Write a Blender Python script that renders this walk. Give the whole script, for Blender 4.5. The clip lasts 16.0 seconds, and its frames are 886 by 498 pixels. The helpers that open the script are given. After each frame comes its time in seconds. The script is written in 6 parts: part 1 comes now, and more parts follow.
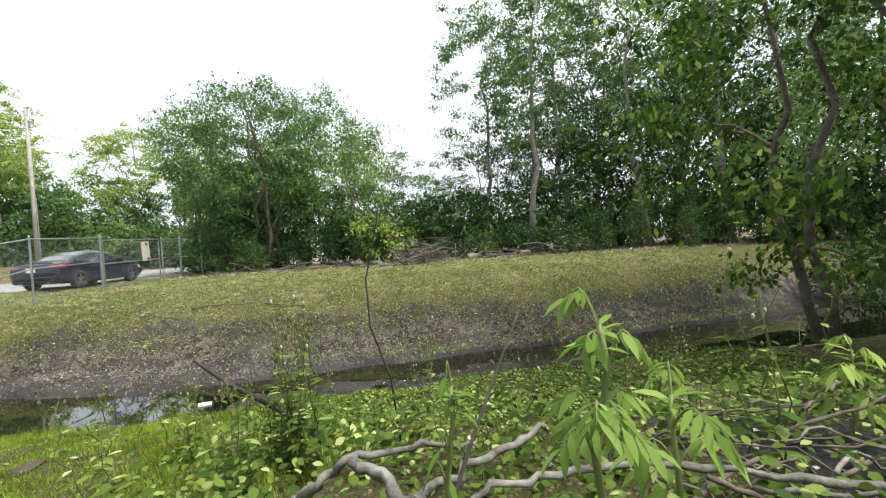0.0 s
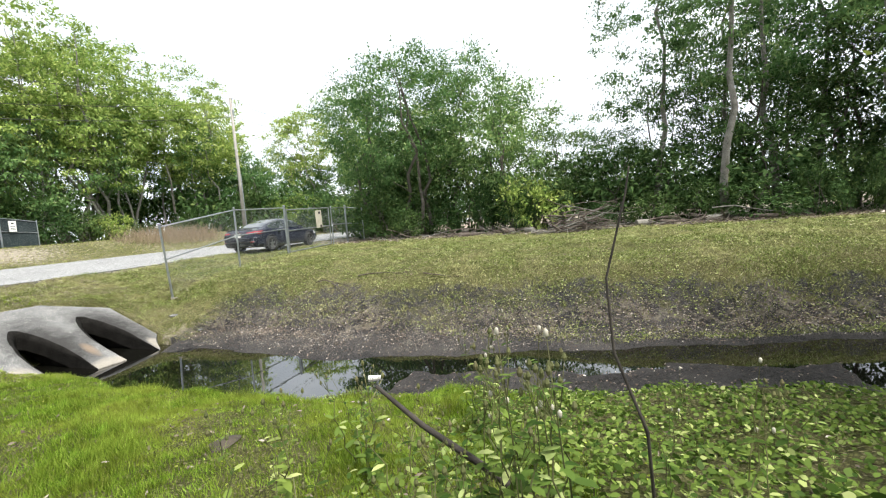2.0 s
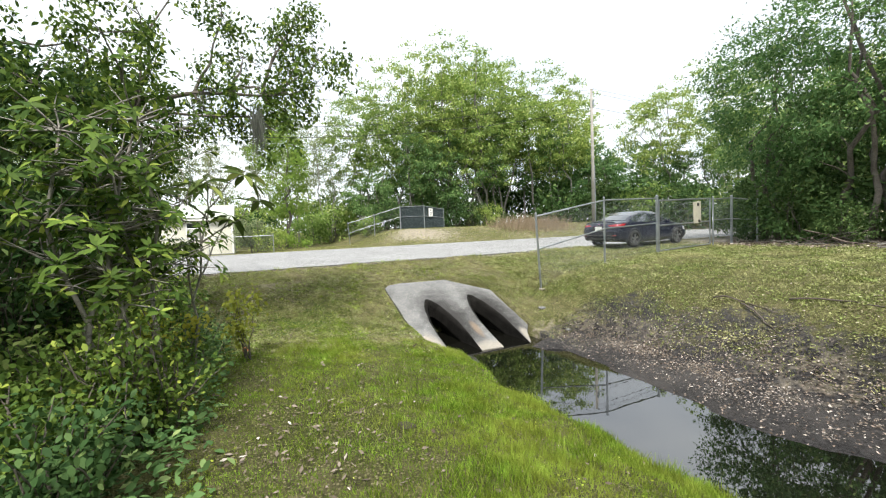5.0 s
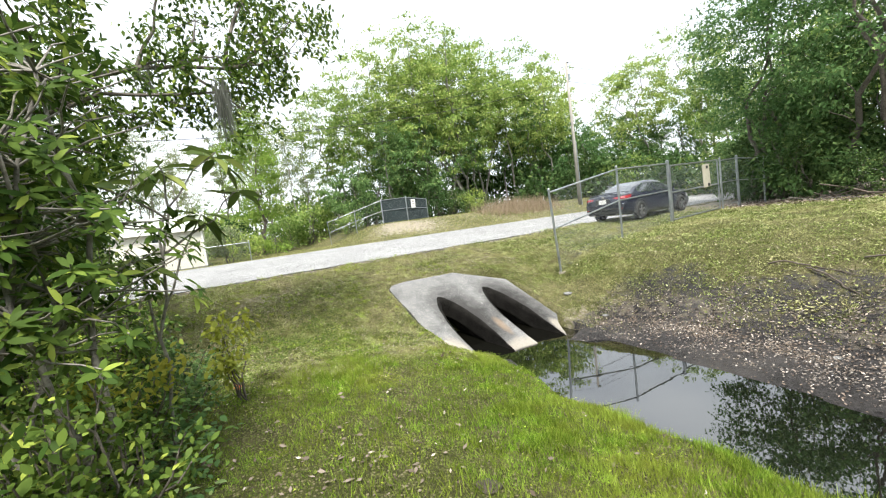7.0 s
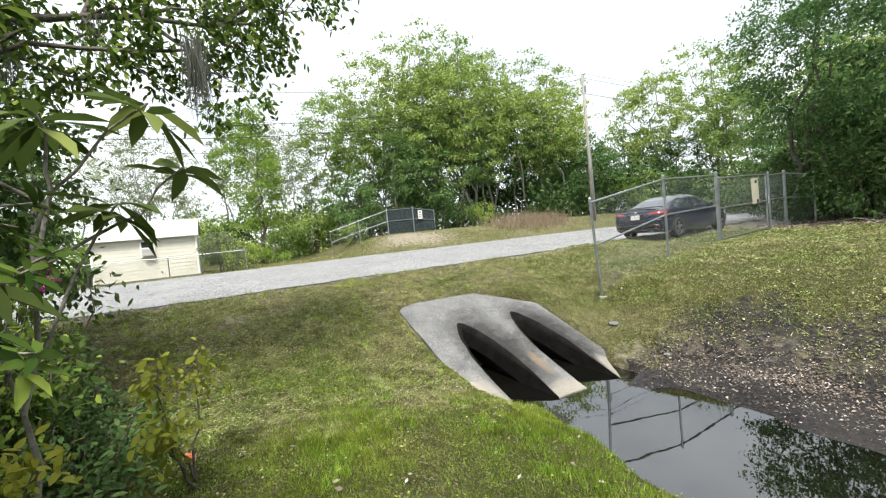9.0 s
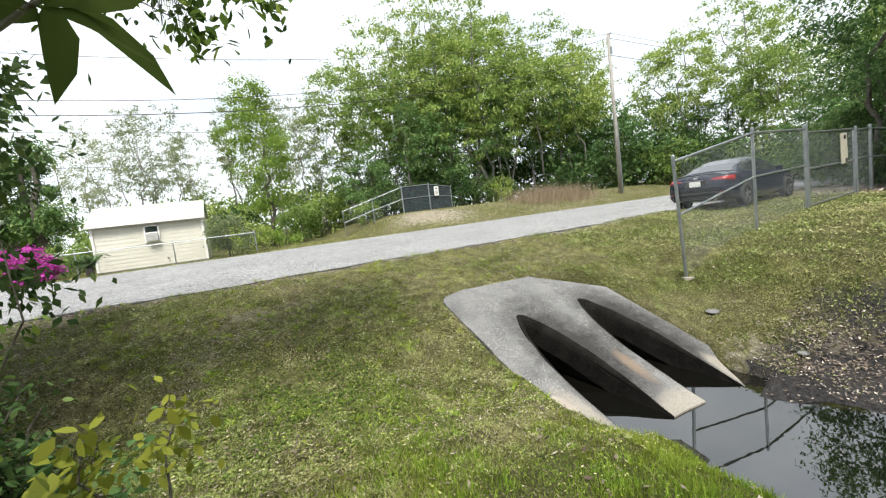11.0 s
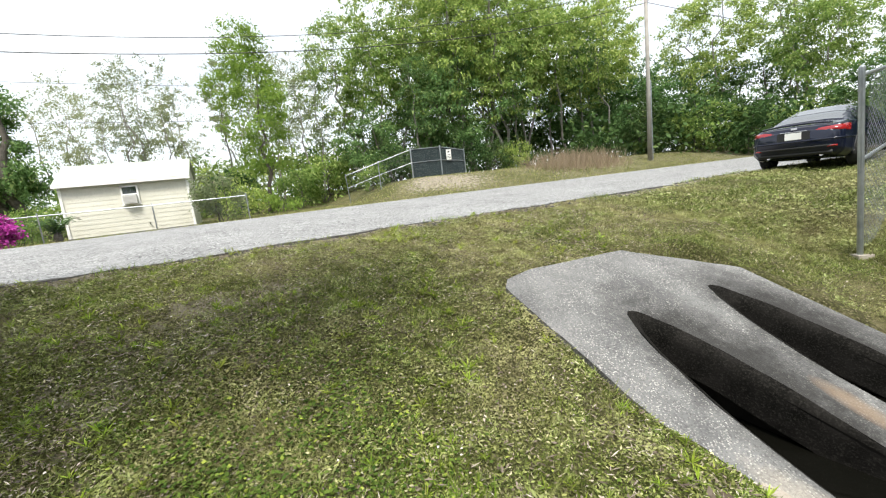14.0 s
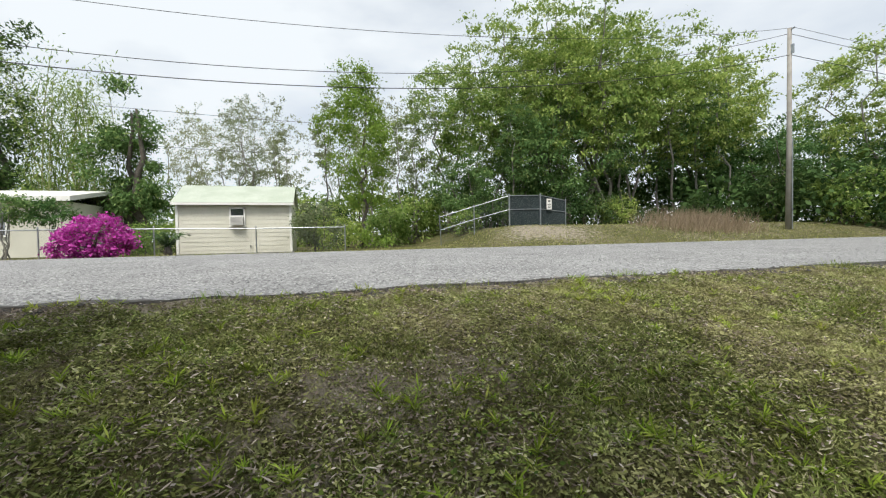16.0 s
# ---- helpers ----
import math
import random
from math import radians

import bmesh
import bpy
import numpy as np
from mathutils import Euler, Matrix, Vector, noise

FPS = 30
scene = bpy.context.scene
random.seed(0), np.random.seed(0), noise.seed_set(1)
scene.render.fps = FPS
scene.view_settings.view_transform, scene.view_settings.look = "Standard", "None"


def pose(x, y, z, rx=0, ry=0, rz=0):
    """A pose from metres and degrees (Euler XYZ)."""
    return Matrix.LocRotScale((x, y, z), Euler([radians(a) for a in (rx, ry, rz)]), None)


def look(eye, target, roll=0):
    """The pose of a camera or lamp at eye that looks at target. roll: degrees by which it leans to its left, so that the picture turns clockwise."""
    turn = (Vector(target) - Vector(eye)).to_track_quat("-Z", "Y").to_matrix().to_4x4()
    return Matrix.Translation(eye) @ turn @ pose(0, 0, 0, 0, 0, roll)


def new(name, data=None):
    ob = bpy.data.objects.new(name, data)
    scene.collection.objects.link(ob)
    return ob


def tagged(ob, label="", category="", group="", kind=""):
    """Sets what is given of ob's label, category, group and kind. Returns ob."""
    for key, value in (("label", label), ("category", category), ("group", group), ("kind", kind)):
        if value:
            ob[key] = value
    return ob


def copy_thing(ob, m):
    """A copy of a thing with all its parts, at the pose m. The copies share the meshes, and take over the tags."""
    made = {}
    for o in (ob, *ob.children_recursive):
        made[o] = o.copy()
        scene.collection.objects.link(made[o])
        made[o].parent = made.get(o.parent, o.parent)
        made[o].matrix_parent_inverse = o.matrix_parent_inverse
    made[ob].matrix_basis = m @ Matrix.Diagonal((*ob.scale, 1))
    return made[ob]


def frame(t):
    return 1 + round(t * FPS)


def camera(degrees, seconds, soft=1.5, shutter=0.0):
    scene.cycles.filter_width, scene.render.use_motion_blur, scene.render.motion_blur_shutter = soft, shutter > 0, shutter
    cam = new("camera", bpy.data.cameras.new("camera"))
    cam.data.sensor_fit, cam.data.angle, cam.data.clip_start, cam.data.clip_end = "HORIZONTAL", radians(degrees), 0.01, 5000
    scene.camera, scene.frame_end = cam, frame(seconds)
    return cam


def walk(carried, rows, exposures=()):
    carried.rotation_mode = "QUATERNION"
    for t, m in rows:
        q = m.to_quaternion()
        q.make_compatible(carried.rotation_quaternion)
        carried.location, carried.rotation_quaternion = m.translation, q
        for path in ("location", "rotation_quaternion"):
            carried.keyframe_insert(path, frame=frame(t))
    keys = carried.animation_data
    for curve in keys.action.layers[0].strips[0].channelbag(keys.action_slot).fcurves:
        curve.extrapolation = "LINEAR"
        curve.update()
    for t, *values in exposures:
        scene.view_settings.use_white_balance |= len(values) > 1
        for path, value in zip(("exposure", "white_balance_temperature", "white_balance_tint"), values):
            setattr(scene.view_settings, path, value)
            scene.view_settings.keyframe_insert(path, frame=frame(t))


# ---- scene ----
cam = camera(93.9, 16.0, soft=1.2)
PATH = [
    (0, (0.298, 0.238, 2.339), (0.225, 2.237, 2.305), -3.70),
    (0.5, (0.078, 0.479, 2.340), (-0.236, 2.452, 2.257), -1.69),
    (1, (-0.145, 0.639, 2.397), (-0.722, 2.548, 2.241), -1.41),
    (1.5, (-0.345, 1.001, 2.399), (-1.116, 2.839, 2.231), -3.69),
    (2, (-0.396, 1.177, 2.457), (-1.127, 3.031, 2.297), -4.41),
    (2.5, (-0.629, 1.349, 2.436), (-1.430, 3.173, 2.262), -4.05),
    (3, (-0.920, 1.503, 2.540), (-2.012, 3.171, 2.377), -1.50),
    (3.5, (-1.227, 1.811, 2.503), (-2.575, 3.282, 2.359), 1.64),
    (4, (-1.569, 1.994, 2.580), (-3.100, 3.276, 2.458), 2.22),
    (4.5, (-2.018, 1.970, 2.531), (-3.743, 2.976, 2.422), -0.40),
    (4.7, (-2.182, 1.941, 2.536), (-3.979, 2.814, 2.447), -0.71),
    (6.8, (-3.669, 1.734, 2.476), (-5.489, 2.545, 2.301), -7.05),
    (7, (-3.827, 1.806, 2.489), (-5.598, 2.724, 2.334), -7.28),
    (7.5, (-4.145, 1.909, 2.470), (-5.878, 2.897, 2.322), -8.62),
    (8, (-4.572, 1.953, 2.469), (-6.234, 3.060, 2.348), -7.60),
    (8.5, (-4.902, 2.040, 2.468), (-6.634, 3.034, 2.351), -8.01),
    (9, (-5.305, 2.151, 2.467), (-7.080, 3.069, 2.377), -5.57),
    (9.2, (-5.479, 2.154, 2.451), (-7.278, 3.022, 2.353), -5.31),
    (11.3, (-7.170, 2.327, 2.386), (-8.953, 3.210, 2.179), -7.31),
    (11.5, (-7.336, 2.395, 2.367), (-9.081, 3.347, 2.147), -7.25),
    (12, (-7.701, 2.463, 2.342), (-9.395, 3.499, 2.107), -6.98),
    (12.5, (-8.087, 2.507, 2.306), (-9.743, 3.598, 2.048), -6.02),
    (13, (-8.471, 2.607, 2.207), (-10.181, 3.599, 1.908), -4.93),
    (13.5, (-8.847, 2.601, 2.169), (-10.632, 3.441, 1.837), -4.96),
    (14, (-9.183, 2.689, 2.113), (-10.973, 3.522, 1.796), -6.26),
    (14.5, (-9.562, 2.605, 2.056), (-11.464, 3.171, 1.806), -5.89),
    (15, (-10.127, 2.411, 1.957), (-12.029, 2.986, 1.729), -4.48),
    (15.5, (-10.807, 2.319, 1.913), (-12.720, 2.900, 1.859), -2.26),
    (16, (-11.219, 2.112, 2.008), (-13.141, 2.662, 1.947), -1.07),
]
walk(cam, [(t, look(eye, target, roll)) for t, eye, target, roll in PATH],
     exposures=[(0, 0.46), (0.5, 0.54), (1.0, 0.66), (1.5, 0.76), (2, 0.58), (2.5, 0.62), (3, 0.38), (3.5, 0.3), (4, -0.18), (4.5, 0.2), (7, 0.72), (9, 0.38), (11.5, 0.28), (12.5, 0.24), (13, 0.28), (14, 0.36), (14.5, 0.1), (15, -0.22), (15.5, 0.33), (16, -0.2)])

# ---- light ----
SUN_EL, SUN_AZ = 60.0, 112.0
world = bpy.data.worlds.new("overcast_sky")
scene.world = world
world.use_nodes = True
wn, wl = world.node_tree.nodes, world.node_tree.links
wn.clear()
w_out = wn.new("ShaderNodeOutputWorld")
w_sky = wn.new("ShaderNodeTexSky")
w_sky.sky_type, w_sky.sun_disc = "NISHITA", False
w_sky.sun_elevation, w_sky.sun_rotation = radians(SUN_EL), radians(SUN_AZ)
w_sky.air_density, w_sky.dust_density = 1.0, 2.0
w_bsky = wn.new("ShaderNodeBackground")
w_bsky.inputs["Strength"].default_value = 0.15
wl.new(w_sky.outputs[0], w_bsky.inputs["Color"])
w_cloud = wn.new("ShaderNodeBackground")
w_cloud.inputs["Color"].default_value = (0.90, 0.955, 1.0, 1)
w_cloud.inputs["Strength"].default_value = 1.15
w_tc = wn.new("ShaderNodeTexCoord")
w_map = wn.new("ShaderNodeMapping")
w_map.inputs["Scale"].default_value = (1.0, 1.0, 2.6)
w_noise = wn.new("ShaderNodeTexNoise")
w_noise.inputs["Scale"].default_value, w_noise.inputs["Detail"].default_value = 2.2, 6.0
w_ramp = wn.new("ShaderNodeMapRange")
w_ramp.inputs["From Min"].default_value, w_ramp.inputs["From Max"].default_value = 0.36, 0.56
w_ramp.inputs["To Min"].default_value, w_ramp.inputs["To Max"].default_value = 0.68, 1.0
w_mix = wn.new("ShaderNodeMixShader")
wl.new(w_tc.outputs["Generated"], w_map.inputs["Vector"])
wl.new(w_map.outputs[0], w_noise.inputs["Vector"])
wl.new(w_noise.outputs["Fac"], w_ramp.inputs["Value"])
wl.new(w_ramp.outputs[0], w_mix.inputs["Fac"])
wl.new(w_bsky.outputs[0], w_mix.inputs[1])
wl.new(w_cloud.outputs[0], w_mix.inputs[2])
wl.new(w_mix.outputs[0], w_out.inputs["Surface"])

sun = new("sun", bpy.data.lights.new("sun", "SUN"))
sun.data.energy, sun.data.angle, sun.data.color = 5.0, radians(20), (1.0, 0.965, 0.88)
_d = Vector((math.sin(radians(SUN_AZ)) * math.cos(radians(SUN_EL)), math.cos(radians(SUN_AZ)) * math.cos(radians(SUN_EL)), math.sin(radians(SUN_EL))))
sun.matrix_world = look(_d * 60, (0, 0, 0))


# ---- materials ----
def nodes_of(name):
    m = bpy.data.materials.new(name)
    m.use_nodes = True
    nt = m.node_tree
    return m, nt.nodes, nt.links, nt.nodes["Principled BSDF"]


def noise_node(n, l, vec, scale, detail=4.0, rough=0.6):
    x = n.new("ShaderNodeTexNoise")
    x.inputs["Scale"].default_value, x.inputs["Detail"].default_value, x.inputs["Roughness"].default_value = scale, detail, rough
    l.new(vec, x.inputs["Vector"])
    return x.outputs["Fac"]


def ranged(n, l, value, a, b, c=0.0, d=1.0):
    x = n.new("ShaderNodeMapRange")
    for key, v in zip(("From Min", "From Max", "To Min", "To Max"), (a, b, c, d)):
        x.inputs[key].default_value = v
    l.new(value, x.inputs["Value"])
    return x.outputs[0]


def mixed(n, l, fac, a, b):
    x = n.new("ShaderNodeMix")
    x.data_type = "RGBA"
    if isinstance(fac, float):
        x.inputs[0].default_value = fac
    else:
        l.new(fac, x.inputs[0])
    for sock, v in ((x.inputs[6], a), (x.inputs[7], b)):
        if isinstance(v, tuple):
            sock.default_value = (*v[:3], 1)
        else:
            l.new(v, sock)
    return x.outputs[2]


def bumped(n, l, bsdf, height, strength=0.4, distance=0.02):
    b = n.new("ShaderNodeBump")
    b.inputs["Strength"].default_value, b.inputs["Distance"].default_value = strength, distance
    l.new(height, b.inputs["Height"])
    l.new(b.outputs[0], bsdf.inputs["Normal"])


def surface(name, c1, c2, scale=3.0, fine=40.0, rough=0.8, metal=0.0, bump=0.3, dist=0.01, c3=None, spec=0.5, coat=0.0):
    """Two-scale noise colour with fine relief."""
    m, n, l, b = nodes_of(name)
    vec = n.new("ShaderNodeTexCoord").outputs["Object"]
    big = ranged(n, l, noise_node(n, l, vec, scale), 0.35, 0.65)
    small = noise_node(n, l, vec, fine, 5.0)
    col = mixed(n, l, big, c1, c2)
    if c3:
        col = mixed(n, l, ranged(n, l, small, 0.5, 0.7), col, c3)
    l.new(col, b.inputs["Base Color"])
    l.new(ranged(n, l, small, 0.2, 0.8, max(rough - 0.12, 0.02), min(rough + 0.12, 1)), b.inputs["Roughness"])
    b.inputs["Metallic"].default_value = metal
    b.inputs["Specular IOR Level"].default_value = spec
    b.inputs["Coat Weight"].default_value = coat
    if bump:
        bumped(n, l, b, small, bump, dist)
    return m


def foliage(name, c1, c2, c3, trans=0.35, rough=0.5, patch=None, spec=0.06):
    """Leaves: colour by leaf, by tree and (patch) by the spot where they grow; light comes through them."""
    m, n, l, b = nodes_of(name)
    isl = n.new("ShaderNodeNewGeometry").outputs["Random Per Island"]
    obr = n.new("ShaderNodeObjectInfo").outputs["Random"]
    col = mixed(n, l, isl, c1, c2)
    col = mixed(n, l, ranged(n, l, isl, 0.86, 1.0), col, c3)
    if patch:
        vec = n.new("ShaderNodeTexCoord").outputs["Object"]
        wide, close = noise_node(n, l, vec, 0.9, 3), noise_node(n, l, vec, 5.0, 4, 0.65)
        col = mixed(n, l, ranged(n, l, wide, 0.46, 0.66, 0.0, 0.75), col, patch)
        vary = n.new("ShaderNodeHueSaturation")
        l.new(ranged(n, l, close, 0.3, 0.7, 0.485, 0.515), vary.inputs["Hue"])
        l.new(ranged(n, l, close, 0.32, 0.68, 0.55, 1.4), vary.inputs["Value"])
        l.new(col, vary.inputs["Color"])
        col = vary.outputs[0]
    hs = n.new("ShaderNodeHueSaturation")
    l.new(ranged(n, l, obr, 0, 1, 0.485, 0.512), hs.inputs["Hue"])
    l.new(ranged(n, l, obr, 0, 1, 1.05, 0.72), hs.inputs["Value"])
    l.new(col, hs.inputs["Color"])
    l.new(hs.outputs[0], b.inputs["Base Color"])
    b.inputs["Roughness"].default_value = rough
    b.inputs["Specular IOR Level"].default_value = spec
    t = n.new("ShaderNodeBsdfTranslucent")
    l.new(hs.outputs[0], t.inputs["Color"])
    mx = n.new("ShaderNodeMixShader")
    mx.inputs[0].default_value = trans
    l.new(b.outputs[0], mx.inputs[1])
    l.new(t.outputs[0], mx.inputs[2])
    l.new(mx.outputs[0], n["Material Output"].inputs["Surface"])
    return m


def plain(name, c, rough=0.5, metal=0.0, coat=0.0, trans=0.0, ior=1.5):
    m, n, l, b = nodes_of(name)
    b.inputs["Base Color"].default_value = (*c, 1)
    b.inputs["Roughness"].default_value, b.inputs["Metallic"].default_value = rough, metal
    b.inputs["Coat Weight"].default_value, b.inputs["Transmission Weight"].default_value = coat, trans
    b.inputs["IOR"].default_value = ior
    b.inputs["Coat Roughness"].default_value = 0.02
    return m


def ground_material():
    """Weedy turf, bare sandy soil and wet mud, mixed by what grows there."""
    m, n, l, b = nodes_of("turf_and_soil")
    vec = n.new("ShaderNodeTexCoord").outputs["Object"]
    # The mud mask also carries shade painted under the thicket and shrubs.
    mud, bare = (n.new("ShaderNodeAttribute") for _ in range(2))
    mud.attribute_name, bare.attribute_name = "mud", "bare"
    big, mid, fine = noise_node(n, l, vec, 0.8, 5), noise_node(n, l, vec, 6.0, 6), noise_node(n, l, vec, 55.0, 6, 0.7)
    grass = mixed(n, l, ranged(n, l, mid, 0.35, 0.65), (0.065, 0.073, 0.021), (0.17, 0.175, 0.06))
    grass = mixed(n, l, ranged(n, l, big, 0.42, 0.66), grass, (0.21, 0.185, 0.095))
    grass = mixed(n, l, ranged(n, l, fine, 0.54, 0.70), grass, (0.03, 0.032, 0.013))
    grass = mixed(n, l, ranged(n, l, noise_node(n, l, vec, 90.0, 3, 0.6), 0.58, 0.70), grass, (0.30, 0.28, 0.17))
    cell = n.new("ShaderNodeTexVoronoi")
    cell.inputs["Scale"].default_value = 42.0
    l.new(vec, cell.inputs["Vector"])
    pick = n.new("ShaderNodeSeparateColor")
    l.new(cell.outputs["Color"], pick.inputs[0])
    leafy = mixed(n, l, pick.outputs[0], (0.05, 0.058, 0.018), (0.22, 0.23, 0.08))
    leafy = mixed(n, l, ranged(n, l, pick.outputs[1], 0.75, 0.85), leafy, (0.36, 0.31, 0.20))
    # Cell rims go dark: shade between the leaves, put into the turf colour.
    leafy = mixed(n, l, ranged(n, l, cell.outputs["Distance"], 0.3, 0.6), leafy, (0.03, 0.031, 0.014))
    grass = mixed(n, l, ranged(n, l, mid, 0.35, 0.6, 0.2, 0.75), grass, leafy)
    soil = mixed(n, l, ranged(n, l, mid, 0.35, 0.65), (0.22, 0.19, 0.145), (0.38, 0.335, 0.27))
    soil = mixed(n, l, ranged(n, l, fine, 0.58, 0.75), soil, (0.06, 0.05, 0.04))
    soil = mixed(n, l, ranged(n, l, pick.outputs[2], 0.72, 0.85), soil, (0.33, 0.29, 0.24))
    crust = noise_node(n, l, vec, 22.0, 5, 0.65)
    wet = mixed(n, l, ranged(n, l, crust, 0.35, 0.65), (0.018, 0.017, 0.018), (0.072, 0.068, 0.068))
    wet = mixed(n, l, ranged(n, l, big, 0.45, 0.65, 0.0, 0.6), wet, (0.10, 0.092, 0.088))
    add = n.new("ShaderNodeMath")
    add.operation = "ADD"
    l.new(bare.outputs["Fac"], add.inputs[0])
    l.new(ranged(n, l, mid, 0.3, 0.7, -0.35, 0.35), add.inputs[1])
    col = mixed(n, l, ranged(n, l, add.outputs[0], 0.35, 0.65), grass, soil)
    add2 = n.new("ShaderNodeMath")
    add2.operation = "ADD"
    l.new(mud.outputs["Fac"], add2.inputs[0])
    l.new(ranged(n, l, mid, 0.3, 0.7, -0.25, 0.25), add2.inputs[1])
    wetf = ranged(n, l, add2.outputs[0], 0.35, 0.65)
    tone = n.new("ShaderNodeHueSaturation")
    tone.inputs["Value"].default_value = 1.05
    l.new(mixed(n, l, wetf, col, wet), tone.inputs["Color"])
    l.new(tone.outputs[0], b.inputs["Base Color"])
    l.new(ranged(n, l, wetf, 0, 1, 0.95, 0.5), b.inputs["Roughness"])
    b.inputs["Specular IOR Level"].default_value = 0.1
    bumped(n, l, b, fine, 1.0, 0.06)
    return m


GROUND = ground_material()
def aggregate():
    """Worn asphalt with its stones showing."""
    m, n, l, b = nodes_of("worn_grey_asphalt")
    vec = n.new("ShaderNodeTexCoord").outputs["Object"]
    big = noise_node(n, l, vec, 0.7, 5)
    v = n.new("ShaderNodeTexVoronoi")
    v.inputs["Scale"].default_value = 46.0
    l.new(vec, v.inputs["Vector"])
    pick = n.new("ShaderNodeSeparateColor")
    l.new(v.outputs["Color"], pick.inputs[0])
    col = mixed(n, l, ranged(n, l, big, 0.35, 0.65), (0.24, 0.24, 0.244), (0.32, 0.32, 0.324))
    col = mixed(n, l, ranged(n, l, pick.outputs[0], 0.75, 0.95), col, (0.52, 0.52, 0.51))
    col = mixed(n, l, ranged(n, l, pick.outputs[1], 0.68, 0.9), col, (0.075, 0.075, 0.08))
    col = mixed(n, l, ranged(n, l, noise_node(n, l, vec, 3.0, 6, 0.7), 0.58, 0.75), col, (0.11, 0.11, 0.112))
    l.new(col, b.inputs["Base Color"])
    b.inputs["Roughness"].default_value, b.inputs["Specular IOR Level"].default_value = 0.92, 0.2
    bumped(n, l, b, v.outputs["Distance"], 0.8, 0.02)
    return m


ASPHALT = aggregate()
ASPHALT_EDGE = surface("broken_asphalt_edge", (0.043, 0.040, 0.036), (0.094, 0.090, 0.086), 5, 50, 0.95, bump=0.8, dist=0.02)
def stained_concrete():
    """Grey pebbly concrete, dark with algae round the pipe mouths and rusty on the rib between them."""
    m, n, l, b = nodes_of("weathered_concrete")
    vec = n.new("ShaderNodeTexCoord").outputs["Object"]
    big, fine = noise_node(n, l, vec, 2.2, 5), noise_node(n, l, vec, 60, 4, 0.7)
    vor = n.new("ShaderNodeTexVoronoi")
    vor.inputs["Scale"].default_value = 80
    l.new(vec, vor.inputs["Vector"])
    col = mixed(n, l, ranged(n, l, big, 0.35, 0.65), (0.115, 0.115, 0.117), (0.195, 0.194, 0.194))
    col = mixed(n, l, ranged(n, l, fine, 0.5, 0.72), col, (0.065, 0.064, 0.064))
    stone = n.new("ShaderNodeTexVoronoi")
    stone.inputs["Scale"].default_value = 78.0
    l.new(vec, stone.inputs["Vector"])
    tint = n.new("ShaderNodeSeparateColor")
    l.new(stone.outputs["Color"], tint.inputs[0])
    share = n.new("ShaderNodeMath")
    share.operation = "MULTIPLY"
    l.new(ranged(n, l, tint.outputs[0], 0.45, 0.6), share.inputs[0])
    l.new(ranged(n, l, stone.outputs["Distance"], 0.5, 0.35), share.inputs[1])
    worn = n.new("ShaderNodeMath")
    worn.operation = "MULTIPLY"
    l.new(share.outputs[0], worn.inputs[0])
    l.new(ranged(n, l, noise_node(n, l, vec, 2.6, 4), 0.36, 0.54, 0.35, 1.0), worn.inputs[1])
    pebble = mixed(n, l, tint.outputs[1], (0.20, 0.195, 0.185), (0.47, 0.46, 0.43))
    sep = n.new("ShaderNodeSeparateXYZ")
    l.new(vec, sep.inputs[0])

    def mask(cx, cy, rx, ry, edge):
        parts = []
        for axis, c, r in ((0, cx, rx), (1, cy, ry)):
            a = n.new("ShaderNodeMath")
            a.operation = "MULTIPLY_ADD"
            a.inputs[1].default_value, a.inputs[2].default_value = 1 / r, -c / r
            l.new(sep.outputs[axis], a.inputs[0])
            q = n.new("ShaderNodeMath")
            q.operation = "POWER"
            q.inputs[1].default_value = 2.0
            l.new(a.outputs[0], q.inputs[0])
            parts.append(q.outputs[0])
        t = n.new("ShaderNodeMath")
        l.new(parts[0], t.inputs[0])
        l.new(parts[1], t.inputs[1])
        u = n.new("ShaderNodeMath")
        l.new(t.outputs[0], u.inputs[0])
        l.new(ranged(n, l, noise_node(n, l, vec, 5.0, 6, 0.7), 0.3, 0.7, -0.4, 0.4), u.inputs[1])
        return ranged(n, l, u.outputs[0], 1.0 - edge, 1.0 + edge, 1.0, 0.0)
    col = mixed(n, l, worn.outputs[0], col, pebble)
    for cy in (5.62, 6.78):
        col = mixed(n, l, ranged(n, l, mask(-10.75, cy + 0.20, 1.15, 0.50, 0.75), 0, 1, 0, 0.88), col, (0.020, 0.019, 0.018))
    col = mixed(n, l, ranged(n, l, mask(-10.35, 6.26, 0.26, 0.08, 0.8), 0, 1, 0, 0.5), col, (0.26, 0.18, 0.115))
    for cx, cy, rx, ry in ((-9.62, 6.25, 0.28, 0.5), (-9.88, 5.10, 0.50, 0.17), (-9.80, 7.28, 0.34, 0.12), (-11.0, 7.64, 1.0, 0.05)):
        col = mixed(n, l, ranged(n, l, mask(cx, cy, rx, ry, 0.5), 0, 1, 0, 0.75), col, mixed(n, l, ranged(n, l, fine, 0.4, 0.65), (0.36, 0.33, 0.285), (0.25, 0.225, 0.19)))
    l.new(col, b.inputs["Base Color"])
    b.inputs["Roughness"].default_value, b.inputs["Specular IOR Level"].default_value = 0.9, 0.2
    bumped(n, l, b, vor.outputs["Distance"], 0.5, 0.012)
    return m


